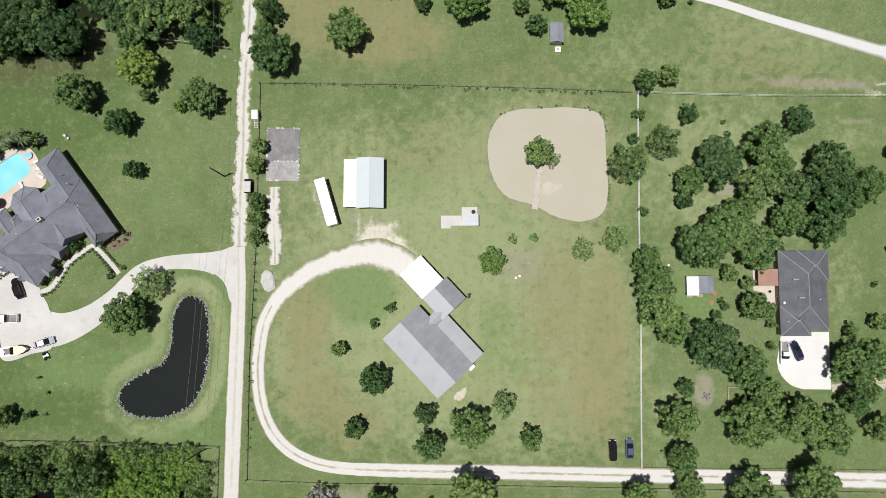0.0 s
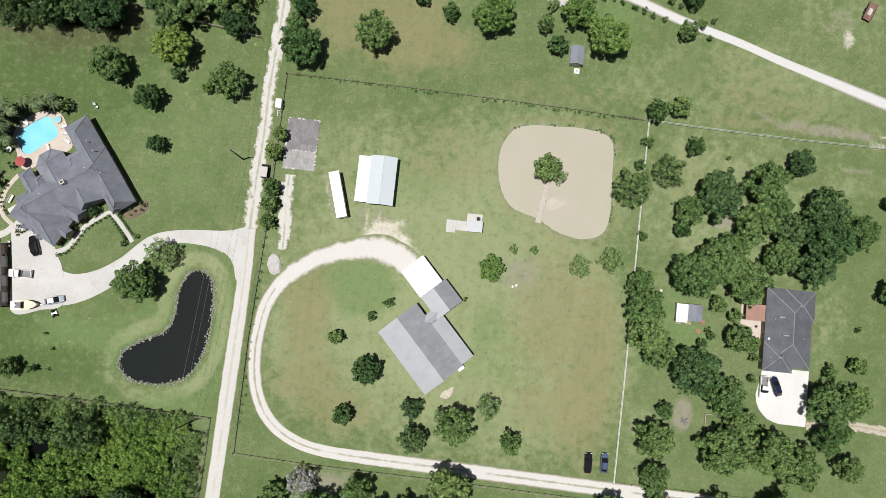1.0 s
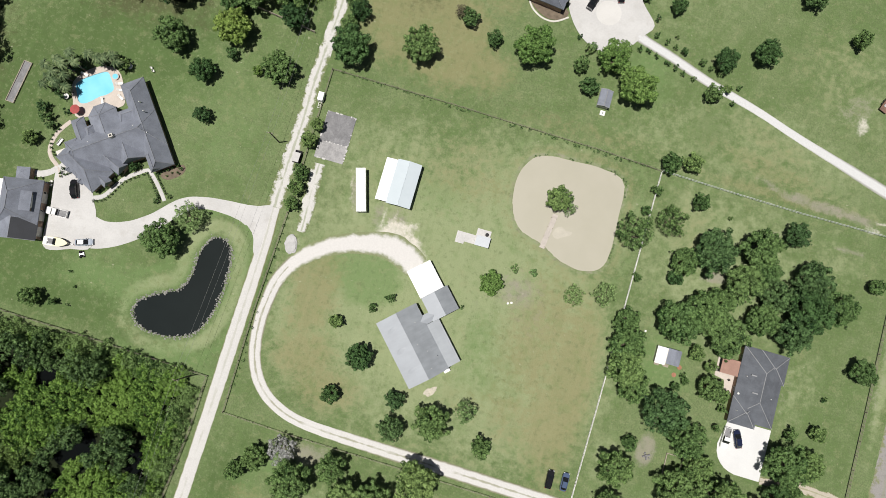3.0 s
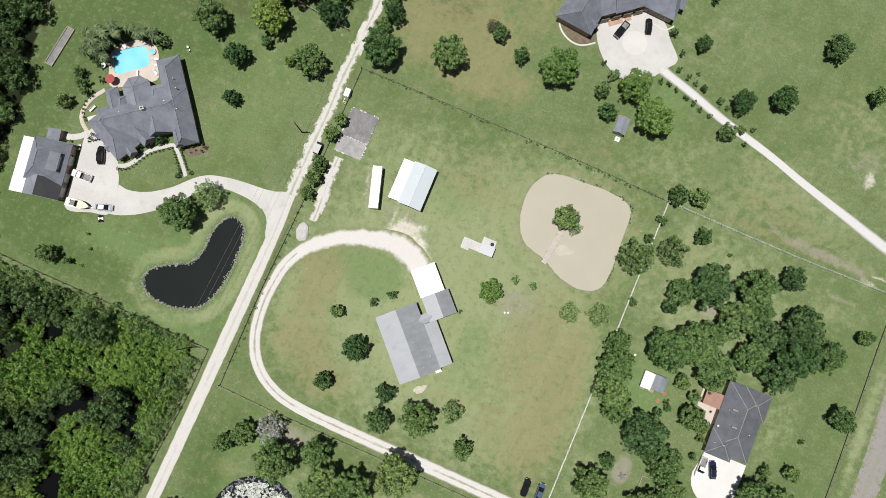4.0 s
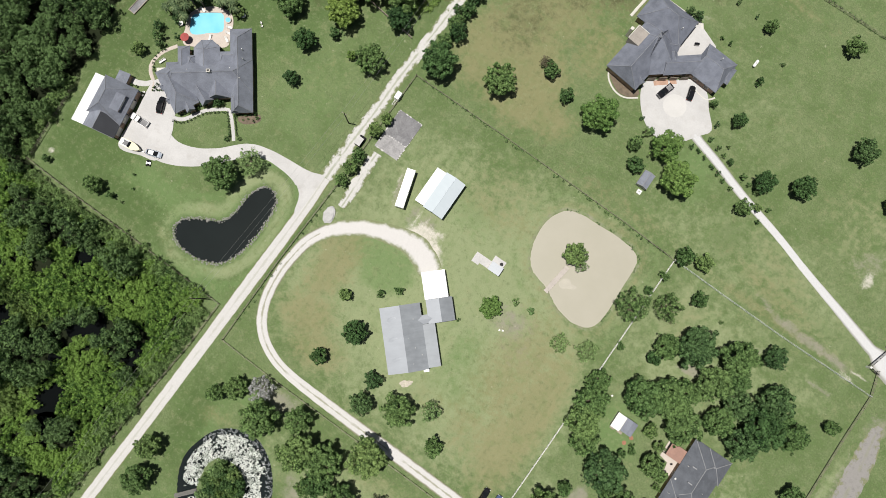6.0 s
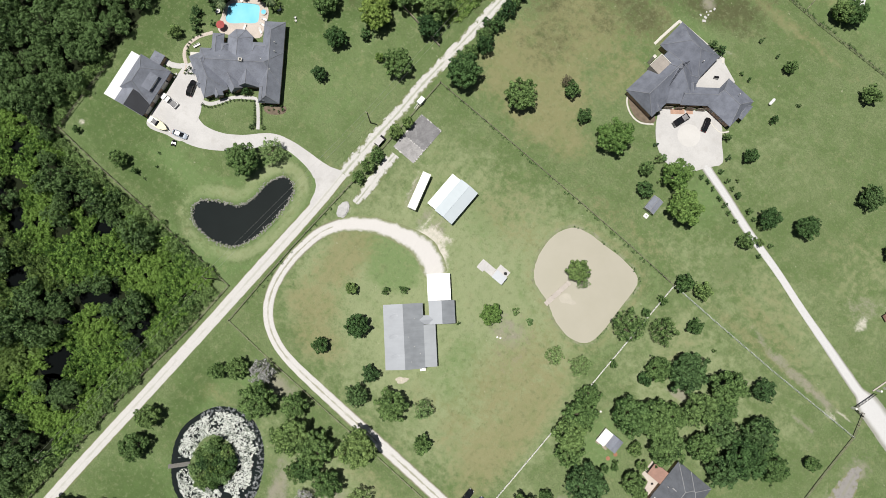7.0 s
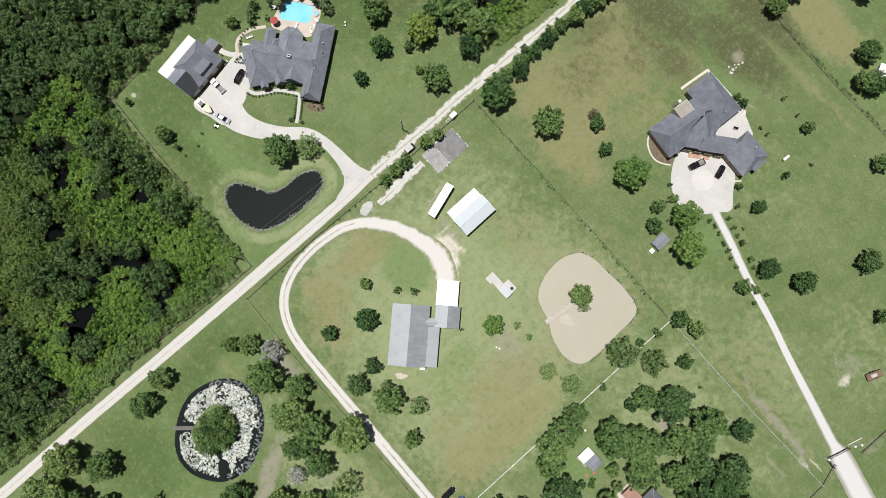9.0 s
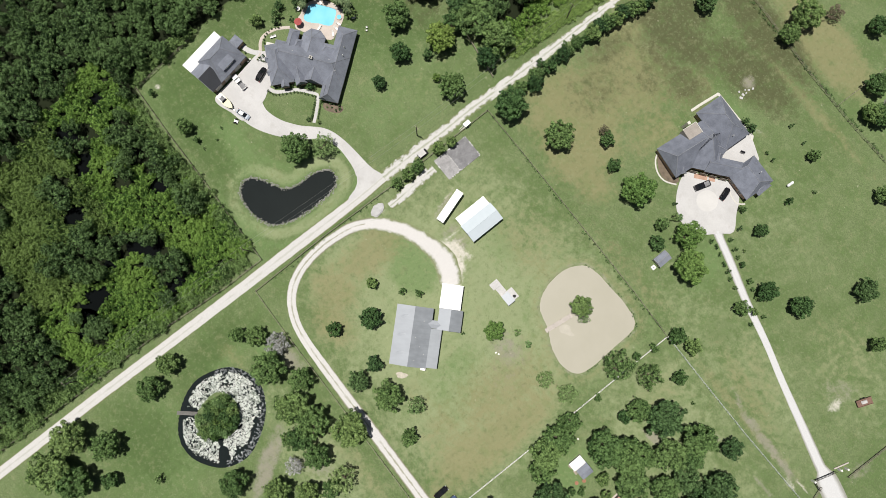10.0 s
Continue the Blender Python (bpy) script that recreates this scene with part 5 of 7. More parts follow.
def car(x, y, turn, colour, label, L=4.7, W=1.84, H=1.5, tail=-0.42, roof_material=None, name="car"):
    """A saloon or, with a long high roof, an estate; the front points along local y."""
    v = thing(name, x, y, turn, label, "car")
    h = W / 2
    ring = [(-0.5, 0.6, 0.5, 0.76), (-0.48, 0.78, 0.36, 0.86), (-0.44, 0.9, 0.28, 0.94), (-0.3, 0.98, 0.24, 0.98), (0.0, 1.0, 0.22, 0.96), (0.25, 0.99, 0.22, 0.93), (0.37, 0.95, 0.26, 0.86), (0.44, 0.86, 0.3, 0.78), (0.48, 0.7, 0.36, 0.7), (0.5, 0.5, 0.44, 0.62)]
    part("body", loft(bmesh.new(), [hull_ring(a * L, b * h, z0, z1, 0.12) for a, b, z0, z1 in ring]), colour, v)
    cabin = [(tail, 0.72, 0.95), (tail + 0.13, 0.76, H - 0.06), (-0.04, 0.78, H), (0.06, 0.78, H - 0.05), (0.27, 0.84, 0.93)]
    part("glasshouse", loft(bmesh.new(), [[(-b * h, a * L, 0.86), (b * h, a * L, 0.86), (b * h * 0.9, a * L, z), (-b * h * 0.9, a * L, z)] for a, b, z in cabin]), GLASS, v)
    part("roof", loft(bmesh.new(), [hull_ring(a * L, b * h * 0.87, z - 0.06, z + 0.03, 0.03) for a, b, z in ((tail + 0.14, 0.74, H - 0.06), (-0.04, 0.78, H), (0.05, 0.76, H - 0.05))]), roof_material or colour, v)
    for a in (tail + 0.2, -0.03):
        for s in (-1, 1):
            part("pillar", boxed(s * h * 0.79 - 0.05, s * h * 0.79 + 0.05, a * L - 0.05, a * L + 0.05, 0.9, H - 0.05), colour, v)
    wheels(v, h - 0.12, (-0.29 * L, 0.31 * L))
    lamps(v, L, h, 0.68)
    return v


def pickup(x, y, turn, colour, label, L=5.9, W=2.0):
    v = thing("pickup_truck", x, y, turn, label, "truck")
    h = W / 2
    part("body", loft(bmesh.new(), [hull_ring(a * L, b * h, z0, z1, 0.12) for a, b, z0, z1 in ((-0.08, 0.98, 0.35, 1.1), (0.1, 1.0, 0.32, 1.12), (0.28, 1.0, 0.32, 1.1), (0.44, 0.97, 0.36, 1.02), (0.5, 0.88, 0.45, 0.9))]), colour, v)
    part("glasshouse", loft(bmesh.new(), [[(-b * h, a * L, 1.0), (b * h, a * L, 1.0), (b * h * 0.88, a * L, z), (-b * h * 0.88, a * L, z)] for a, b, z in ((-0.075, 0.92, 1.2), (-0.05, 0.9, 1.82), (0.1, 0.9, 1.84), (0.17, 0.92, 1.6), (0.25, 0.95, 1.1))]), GLASS, v)
    part("roof", loft(bmesh.new(), [hull_ring(a * L, 0.84 * h, z - 0.05, z + 0.05, 0.04) for a, z in ((-0.06, 1.82), (0.03, 1.86), (0.12, 1.82))]), colour, v)
    for s in (-1, 1):
        part("bed_side", boxed(s * h * 0.93 - 0.07, s * h * 0.93 + 0.07, -0.5 * L, -0.085 * L, 0.5, 1.12, bevel=0.03), colour, v)
    part("tailgate", boxed(-h * 0.85, h * 0.85, -0.5 * L, -0.48 * L, 0.5, 1.1, bevel=0.02), colour, v)
    part("bed_floor", boxed(-h * 0.85, h * 0.85, -0.478 * L, -0.085 * L, 0.45, 0.62), OLD_CONCRETE, v, "grey bed liner")
    wheels(v, h - 0.14, (-0.31 * L, 0.31 * L), 0.4)
    lamps(v, L, h, 0.85)
    return v


car(41.5, -36.6, 1, CAR_BLACK, "black saloon car parked on the grass", 4.9)
car(45.5, -36.2, 0, CAR_BLUE, "slate blue saloon car parked on the grass", 4.8)
car(87.1, -13.1, 20, CAR_NAVY, "dark navy car parked on bright concrete", 4.9, 1.9, 1.6, -0.46)
pickup(83.95, -13.6, 178, CAR_WHITE, "white pickup truck at the edge of the pad", 5.6)
car(-102.0, 2.4, 23, CAR_BLACK, "black sport utility vehicle on the forecourt", 5.2, 2.0, 1.8, -0.47)
pickup(-104.4, -4.9, 92, CAR_WHITE, "white pickup truck on the forecourt", 5.9)
car(-94.9, -10.6, -72, CAR_SILVER, "silver blue saloon with a pale roof at the drive's edge", 4.8, roof_material=CAR_WHITE)
pickup(19.6, 93.0, 163, CAR_BLACK, "black pickup truck on the villa's forecourt", 5.6)
car(26.5, 97.1, 16, CAR_BLACK, "black car parked beside the villa", 4.8, 1.9, 1.65, -0.46)

boat = thing("motor_boat", -101.8, -12.5, -82, "cream motor boat with a white stern on a trailer", "boat")
part("hull", loft(bmesh.new(), [[(-b, y, z), (-b * 0.7, y, 0.55), (b * 0.7, y, 0.55), (b, y, z)] for y, b, z in ((-3.3, 1.1, 1.35), (-1.0, 1.2, 1.4), (1.0, 1.15, 1.5), (2.4, 0.75, 1.6), (3.3, 0.12, 1.7))]), CAR_CREAM, boat)
part("stern_deck", boxed(-1.05, 1.05, -3.2, -0.4, 1.36, 1.5, bevel=0.03), CAR_WHITE, boat)
part("cockpit", boxed(-0.7, 0.7, -1.9, -0.5, 1.5, 1.56, bevel=0.02), OLD_CONCRETE, boat)
part("windscreen", loft(bmesh.new(), [[(-0.9, y, 1.45), (0.9, y, 1.45), (0.8, y, z), (-0.8, y, z)] for y, z in ((-0.4, 1.95), (0.1, 1.55))]), GLASS, boat)
part("seat", boxed(-0.8, -0.2, -2.4, -1.9, 1.5, 1.85, bevel=0.05), CAR_WHITE, boat)
part("seat", boxed(0.2, 0.8, -2.4, -1.9, 1.5, 1.85, bevel=0.05), CAR_WHITE, boat)
part("outboard_motor", boxed(-0.25, 0.25, -3.75, -3.3, 0.8, 1.75, bevel=0.08), CAR_BLACK, boat)
part("trailer_beam", boxed(-0.1, 0.1, -3.0, 4.2, 0.4, 0.55), STEEL, boat)
for x in (-0.95, 0.95):
    part("wheel", tubed((x - 0.1, -0.8, 0.32), (x + 0.1, -0.8, 0.32), 0.32, 0.32, 14), RUBBER, boat)

mower = thing("ride_on_mower", -94.6, -13.9, 30, "small dark ride-on mower at the lawn's edge", "mower")
part("deck", boxed(-0.7, 0.7, -0.5, 0.5, 0.15, 0.4, bevel=0.06), STEEL, mower)
part("bonnet", boxed(-0.35, 0.35, 0.3, 1.0, 0.3, 0.8, bevel=0.08), CAR_BLACK, mower)
part("seat", boxed(-0.3, 0.3, -0.75, -0.15, 0.5, 0.95, bevel=0.08), CAR_BLACK, mower)
for x in (-0.5, 0.5):
    for y, r in ((-0.6, 0.32), (0.75, 0.22)):
        part("wheel", tubed((x - 0.1, y, r), (x + 0.1, y, r), r, r, 12), RUBBER, mower)

cargo = thing("cargo_trailer", -45.65, 45.0, 2, "small white cargo trailer with a white ladder drawbar", "trailer")
part("box", boxed(-0.8, 0.8, -1.1, 1.4, 0.45, 1.9, taper=0.06, bevel=0.05), WHITE_METAL, cargo)
for x in (-0.35, 0.35):
    part("drawbar", boxed(x - 0.05, x + 0.05, -2.9, -1.1, 0.4, 0.5), WHITE_PAINT, cargo)
for y in (-2.8, -2.3, -1.8, -1.4):
    part("cross_rail", boxed(-0.3, 0.3, y - 0.04, y + 0.04, 0.42, 0.48), WHITE_PAINT, cargo)
for x in (-1.0, 1.0):
    part("wheel", tubed((x - 0.1, 0, 0.35), (x + 0.1, 0, 0.35), 0.35, 0.35, 14), RUBBER, cargo)
cart = thing("utility_cart", -47.1, 28.0, 0, "utility cart with a white roof and dark bonnet", "cart")
part("body", boxed(-0.95, 0.95, -2.3, 1.2, 0.35, 0.9, bevel=0.08), CAR_BLACK, cart)
part("roof", boxed(-0.9, 0.9, -2.2, 0.4, 1.8, 1.88, bevel=0.03), PALE_SLAB, cart)
for x in (-0.8, 0.8):
    for y in (-2.1, 0.3):
        part("post", tubed((x, y, 0.9), (x, y, 1.82), 0.04, 0.04, 6), STEEL, cart)
    for y in (-1.7, 0.8):
        part("wheel", tubed((x - 0.1, y, 0.32), (x + 0.1, y, 0.32), 0.32, 0.32, 14), RUBBER, cart)
flatbed = thing("flatbed_trailer", 106.3, 87.4, -22, "rusty flatbed trailer loaded with pale scrap", "trailer")
part("bed", boxed(-1.1, 1.1, -2.6, 2.6, 0.6, 0.75, bevel=0.02), RUST, flatbed)
for s in (-1, 1):
    part("side_rail", boxed(s * 1.08 - 0.05, s * 1.08 + 0.05, -2.6, 2.6, 0.75, 1.1), RUST, flatbed)
    for y in (-0.5, 0.5):
        part("wheel", tubed((s * 1.2 - 0.1, y, 0.35), (s * 1.2 + 0.1, y, 0.35), 0.35, 0.35, 14), RUBBER, flatbed)
part("scrap", boxed(-0.6, 0.6, -1.2, 1.0, 0.75, 1.2, taper=0.4, bevel=0.1), PALE_SLAB, flatbed)
tank = thing("propane_tank", 37.8, 116.3, 86, "white horizontal propane tank on the lawn", "tank")
bm = bmesh.new()
loft(bm, [[(y, r * math.cos(6.2832 * i / 14), 0.75 + r * math.sin(6.2832 * i / 14)) for i in range(14)] for y, r in ((-1.3, 0.15), (-1.18, 0.38), (-0.95, 0.48), (0.95, 0.48), (1.18, 0.38), (1.3, 0.15))])
part("vessel", bm, WHITE_METAL, tank)
part("dome", tubed((0, 0, 1.2), (0, 0, 1.42), 0.2, 0.18, 12), WHITE_PAINT, tank)
for x in (-0.8, 0.8):
    part("foot", boxed(x - 0.12, x + 0.12, -0.35, 0.35, 0, 0.35), OLD_CONCRETE, tank)

# ---- small garden things ----
dock = thing("dock", 23.6, 21.9, -8, "narrow sunbleached plank dock reaching the island", "dock")
plank = None
for i in range(34):
    if plank is None:
        ob = part("plank", boxed(-0.72, 0.72, -0.142, 0.142, 0.1, 0.16), DOCK_WOOD, dock)
        plank = ob.data
    else:
        ob = new("plank", plank)
        ob.parent = dock
    ob.location = (random.uniform(-0.04, 0.04), i * 0.295 + 0.05, 0)
for x in (-0.55, 0.55):
    part("beam", boxed(x - 0.06, x + 0.06, -0.1, 9.9, -0.04, 0.1), TIMBER, dock)
    for y in (0.6, 3.2, 6.0, 8.8):
        part("pile", tubed((x * 1.2, y, -1.7), (x * 1.2, y, 0.35), 0.09, 0.09), POST, dock)

bridge = thing("footbridge", -30.9, -86.2, -42, "grey plank footbridge out to the wooded islet", "bridge")
plank = None
for i in range(22):
    if plank is None:
        ob = part("plank", boxed(-0.6, 0.6, -0.13, 0.13, 0.12, 0.17), WORN_PLANK, bridge)
        plank = ob.data
    else:
        ob = new("plank", plank)
        ob.parent = bridge
    ob.location = (random.uniform(-0.04, 0.04), i * 0.29, 0)
for x in (-0.45, 0.45):
    part("beam", boxed(x - 0.06, x + 0.06, -0.2, 6.4, -0.02, 0.12), TIMBER, bridge)
    for y in (0.8, 3.2, 5.6):
        part("pile", tubed((x, y, -1.7), (x, y, 0.1), 0.08, 0.08), POST, bridge)

for x, y, a, label in ((19.6, 5.2, 20, "white plastic garden chair lying on bare soil"), (18.7, 4.8, 70, "white plastic garden chair lying on bare soil"), (56.4, 7.8, 0, "white plastic garden chair under the trees"), (81.3, 1.3, 40, "dark garden chair on the side patio"), (79.0, 0.7, 200, "dark garden chair on the side patio"), (-92.8, 40.1, 30, "white garden chair on the mansion lawn"), (-92.0, 39.4, 110, "white garden chair on the mansion lawn"), (-109.5, 1.9, 60, "white garden chair beside the garage"), (-108.6, 2.7, 150, "white garden chair beside the garage"), (-108.4, 1.7, 250, "white garden chair beside the garage")):
    chair = thing("garden_chair", x, y, a, label, "chair", "garden chairs")
    plastic = CAR_BLACK if x > 70 else WHITE_PAINT
    part("seat", boxed(-0.26, 0.26, -0.25, 0.25, 0.41, 0.45, bevel=0.02), plastic, chair)
    part("backrest", boxed(-0.26, 0.26, 0.22, 0.27, 0.45, 0.9, bevel=0.02), plastic, chair)
    for u in (-0.22, 0.22):
        part("armrest", boxed(u * 1.2 - 0.03, u * 1.2 + 0.03, -0.22, 0.22, 0.62, 0.66), plastic, chair)
        for v in (-0.2, 0.2):
            part("leg", boxed(u - 0.03, u + 0.03, v - 0.03, v + 0.03, 0, 0.42), plastic, chair)
for k, (dx, dy, s) in enumerate(((0, 0, 0.5), (0.7, 0.3, 0.4), (-0.5, 0.5, 0.35), (0.2, -0.7, 0.45), (0.9, -0.5, 0.3), (-0.6, -0.4, 0.4))):
    rubble = thing("rubble_block", 64.8 + dx, -23.9 + dy, k * 37, "grey broken concrete block on bare soil", "rubble", "rubble heap in the yard")
    part("block", boxed(-s, s, -s * 0.6, s * 0.6, -0.05, s * 0.7, taper=0.2, bevel=0.05), OLD_CONCRETE, rubble)


for k, (x, y, a) in enumerate(((5.0, 124.6, 0.55), (5.0, 127.2, 0.4), (5.5, 128.6, 0.45), (3.4, 124.2, 0.4), (5.4, 123.4, 0.6), (5.2, 125.8, 0.35), (4.2, 126.2, 0.3))):
    rubble = thing("stone_slab", x, y, k * 53, "pale flat stone slab lying in the grass", "stone", "stone slabs behind the villa")
    part("slab", boxed(-a, a, -a * 0.7, a * 0.7, -0.05, 0.16, taper=0.1, bevel=0.04), PALE_SLAB, rubble)
heap = bmesh.new()
bmesh.ops.create_icosphere(heap, subdivisions=4, radius=1)
for v in heap.verts:
    d = 1 + 0.22 * noise.noise(v.co * 1.6) + 0.06 * noise.noise(v.co * 7)
    v.co = Vector((v.co.x * 1.75 * d, v.co.y * 2.5 * d, max(-0.1, v.co.z * 0.55 * d)))
pile = thing("gravel_heap", -41.8, 4.1, 15, "low heap of pale grey gravel beside the drive", "gravel heap")
part("gravel", heap, surface("heaped_gravel", (0.44, 0.435, 0.43), 0.95, 0.15, 0.8, 9.0, 0.6), pile)


def raised_bed(x, y, turn, W, L, label, fill):
    b = thing("raised_bed", x, y, turn, label, "garden bed")
    for s in (-1, 1):
        part("board", boxed(s * W / 2 - 0.1, s * W / 2 + 0.1, -L / 2 - 0.1, L / 2 + 0.1, -0.05, 0.35), TIMBER, b)
        part("board", boxed(-W / 2 + 0.1, W / 2 - 0.1, s * L / 2 - 0.1, s * L / 2 + 0.1, -0.05, 0.35), TIMBER, b)
    part("soil", boxed(-W / 2 + 0.1, W / 2 - 0.1, -L / 2 + 0.1, L / 2 - 0.1, -0.05, 0.14), fill, b)


raised_bed(72.2, -24.6, 0, 4.4, 5.6, "timber-edged vegetable bed grown over with grass", GRASS)
raised_bed(-126.2, 26.4, -6, 2.2, 12.0, "long timber-edged bed of dry grey soil", OLD_CONCRETE)
umbrella = thing("parasol", *from_mansion(-0.9, 17.0), 0, "open red canvas parasol by the pool", "parasol")
part("pole", tubed((0, 0, 0.06), (0, 0, 2.5), 0.03, 0.03), STEEL, umbrella)
bm = bmesh.new()
tip = bm.verts.new((0, 0, 2.75))
low = [bm.verts.new((1.35 * math.cos(k * math.pi / 4), 1.35 * math.sin(k * math.pi / 4), 2.2)) for k in range(8)]
for k in range(8):
    bm.faces.new((tip, low[k], low[(k + 1) % 8]))
part("canopy", bm, RED_CLOTH, umbrella)
part("base", tubed((0, 0, 0.06), (0, 0, 0.16), 0.3, 0.26, 14), OLD_CONCRETE, umbrella)


def lounger(x, y, turn):
    l = thing("sun_lounger", x, y, turn, "white sun lounger on the pool deck", "lounger", "loungers by the pool")
    part("seat", boxed(-0.32, 0.32, -0.9, 0.4, 0.36, 0.44, bevel=0.03), WHITE_PAINT, l)
    part("backrest", boxed(-0.32, 0.32, 0, 0.7, -0.04, 0.04, bevel=0.02), WHITE_PAINT, l).matrix_basis = pose(0, 0.4, 0.4, 35)
    for a in (-0.26, 0.26):
        for b in (-0.8, 0.3):
            part("leg", boxed(a - 0.03, a + 0.03, b - 0.03, b + 0.03, 0.06, 0.37), WHITE_PAINT, l)


for x, y, a in ((6.0, 17.4, 20), (11.0, 16.6, 60), (11.6, 18.6, 100), (11.9, 20.4, 110), (4.0, 26.2, 80)):
    lounger(*from_mansion(x, y), a)
bench = thing("garden_bench", *from_mansion(-8.2, 10.6), 160, "long white garden bench in a shrub bed", "bench")
part("seat", boxed(-0.3, 0.3, -1.1, 1.1, 0.4, 0.46, bevel=0.02), WHITE_PAINT, bench)
part("backrest", boxed(0.26, 0.32, -1.1, 1.1, 0.46, 0.9, bevel=0.02), WHITE_PAINT, bench)
for y in (-1.0, 1.0):
    part("leg", boxed(-0.28, 0.28, y - 0.04, y + 0.04, 0, 0.4), WHITE_PAINT, bench)
spa = thing("hot_tub", *from_mansion(11.5, 22.7), 0, "round pale hot tub beside the pool", "hot tub")
part("shell", tubed((0, 0, 0.05), (0, 0, 0.5), 0.95, 1.0, 20), DECK_STONE, spa)
part("water", tubed((0, 0, 0.5), (0, 0, 0.52), 0.75, 0.75, 20), POOL_WATER, spa)
for x, y, label in ((16.2, 23.8, "round white patio table beside the deck"), (-2.6, 22.0, "white garden table by palms")):
    t = thing("garden_table", *from_mansion(x, y), random.uniform(0, 90), label, "table")
    part("top", tubed((0, 0, 0.68), (0, 0, 0.75), 0.75, 0.75, 16), WHITE_PAINT, t)
    part("leg", tubed((0, 0, 0), (0, 0, 0.68), 0.08, 0.06, 8), WHITE_PAINT, t)

# ---- trees ----


def leaf_cloud(rng, blobs, count, size):
    """Leaf sprays as small triangles on the skins of many blobs; returns vertices and faces."""
    c, r = blobs[:, :3], blobs[:, 3]
    weight = r ** 2 / (r ** 2).sum()
    who = rng.choice(len(r), count * 2, p=weight)
    d = rng.normal(size=(count * 2, 3))
    d[:, 2] += 0.2
    d /= np.linalg.norm(d, axis=1)[:, None]
    p = c[who] + d * (r[who] * rng.uniform(0.7, 1.12, count * 2))[:, None]
    deep = (np.linalg.norm(p[:, None] - c[None], axis=2) < 0.72 * r[None]).any(1)
    keep = np.where(~deep)[0][:count]
    p, d = p[keep], d[keep]
    n = d * 1.0 + rng.normal(size=d.shape) * 0.3 + np.array([0, 0, 0.08])
    n /= np.linalg.norm(n, axis=1)[:, None]
    spray = rng.random(len(p)) < 0.45
    n = np.where(spray[:, None], n + rng.normal(size=d.shape) * 0.3, n)
    n /= np.linalg.norm(n, axis=1)[:, None]
    t = np.cross(n, rng.normal(size=d.shape))
    t = np.where(spray[:, None], d + rng.normal(size=d.shape) * 0.35, t)
    t -= n * (t * n).sum(1)[:, None]
    t /= np.linalg.norm(t, axis=1)[:, None]
    b = np.cross(n, t)
    s = (size * rng.uniform(0.6, 1.35, len(p)))[:, None]
    long, slim = np.where(spray, 1.5, 1.0)[:, None], np.where(spray, 0.42, 0.75)[:, None]
    heel = p - t * s * long * 0.65 + n * s * 0.12
    v = np.stack([p + t * s * long, heel + b * s * slim, heel - b * s * slim], 1)
    return v.reshape(-1, 3), np.arange(len(p) * 3).reshape(-1, 3)


def crown_blobs(rng, r, base, top, n, small, large):
    """Leaf clumps on the upper sides of big lobes: a spreading crown with deep clefts that narrows towards its foot."""
    out = []
    mid, half = (base + top) / 2, (top - base) / 2
    waves = [(rng.uniform(0, 6.28), rng.uniform(0.02, 0.07), j) for j in (1, 2, 3)]
    m = max(5, n // 8)
    lobes = []
    for i in range(m):
        a = 2.39996 * i + rng.uniform(-0.4, 0.4)
        u = math.sqrt((i + 0.4) / m)
        q = r * 1.1 / math.sqrt(m) * rng.uniform(0.75, 1.25)
        rim = 1 + sum(w * math.cos(j * a - p) for p, w, j in waves)
        rad = u * (r - 0.62 * q) * rim * rng.uniform(0.9, 1.06)
        dome = math.sqrt(max(0.0, 1 - (u * 0.9) ** 2))
        z = mid + half * (dome * 1.05 - 0.2 + rng.uniform(-0.3, 0.2)) - 0.6 * q
        lobes.append((rad * math.cos(a), rad * math.sin(a), max(z, base + 0.3 * q), q))
    for i in range(n):
        k = rng.uniform(small, large) * r
        if i % 4 == 0:
            a, u = 2.39996 * i, math.sqrt((i + 0.5) / n)
            z = mid + half * (1.0 * u * u - 0.85 + rng.uniform(-0.15, 0.15))
            u = 0.25 + 0.62 * u
            out.append(((r - k) * u * math.cos(a), (r - k) * u * math.sin(a), max(z, base), k))
            continue
        x, y, z, q = lobes[i % m]
        d = rng.normal(size=3)
        d[2] = abs(d[2]) * 1.1 - 0.15
        d *= q * rng.uniform(0.78, 1.02) / np.linalg.norm(d)
        out.append((x + d[0], y + d[1], max(z + d[2], base), k))
    return np.array(out)


def tree_mesh(seed, r, high, n_blobs, leaves, size, stem, small, large):
    rng = np.random.default_rng(seed)
    blobs = crown_blobs(rng, r, high * stem, high, n_blobs, small, large)
    v, f = leaf_cloud(rng, blobs, leaves, size)
    trunk = bmesh.new()
    fork = high * max(stem, 0.12) + 0.25 * r
    bend = Vector((rng.uniform(-0.15, 0.15) * r, rng.uniform(-0.15, 0.15) * r, fork))
    thick = 0.028 * high + 0.012 * r
    tube(trunk, (0, 0, -0.3), bend * 0.5 + Vector((0, 0, 0.02)), thick * 1.35, thick, 8)
    tube(trunk, bend * 0.5, bend, thick, thick * 0.8, 8)
    for q in blobs[:: max(1, len(blobs) // 7)]:
        end = Vector(q[:3])
        knee = bend.lerp(end, 0.5) + Vector((0, 0, -0.08 * r))
        tube(trunk, bend, knee, thick * 0.6, thick * 0.35, 6)
        tube(trunk, knee, end, thick * 0.35, thick * 0.12, 5)
    return v, f, trunk


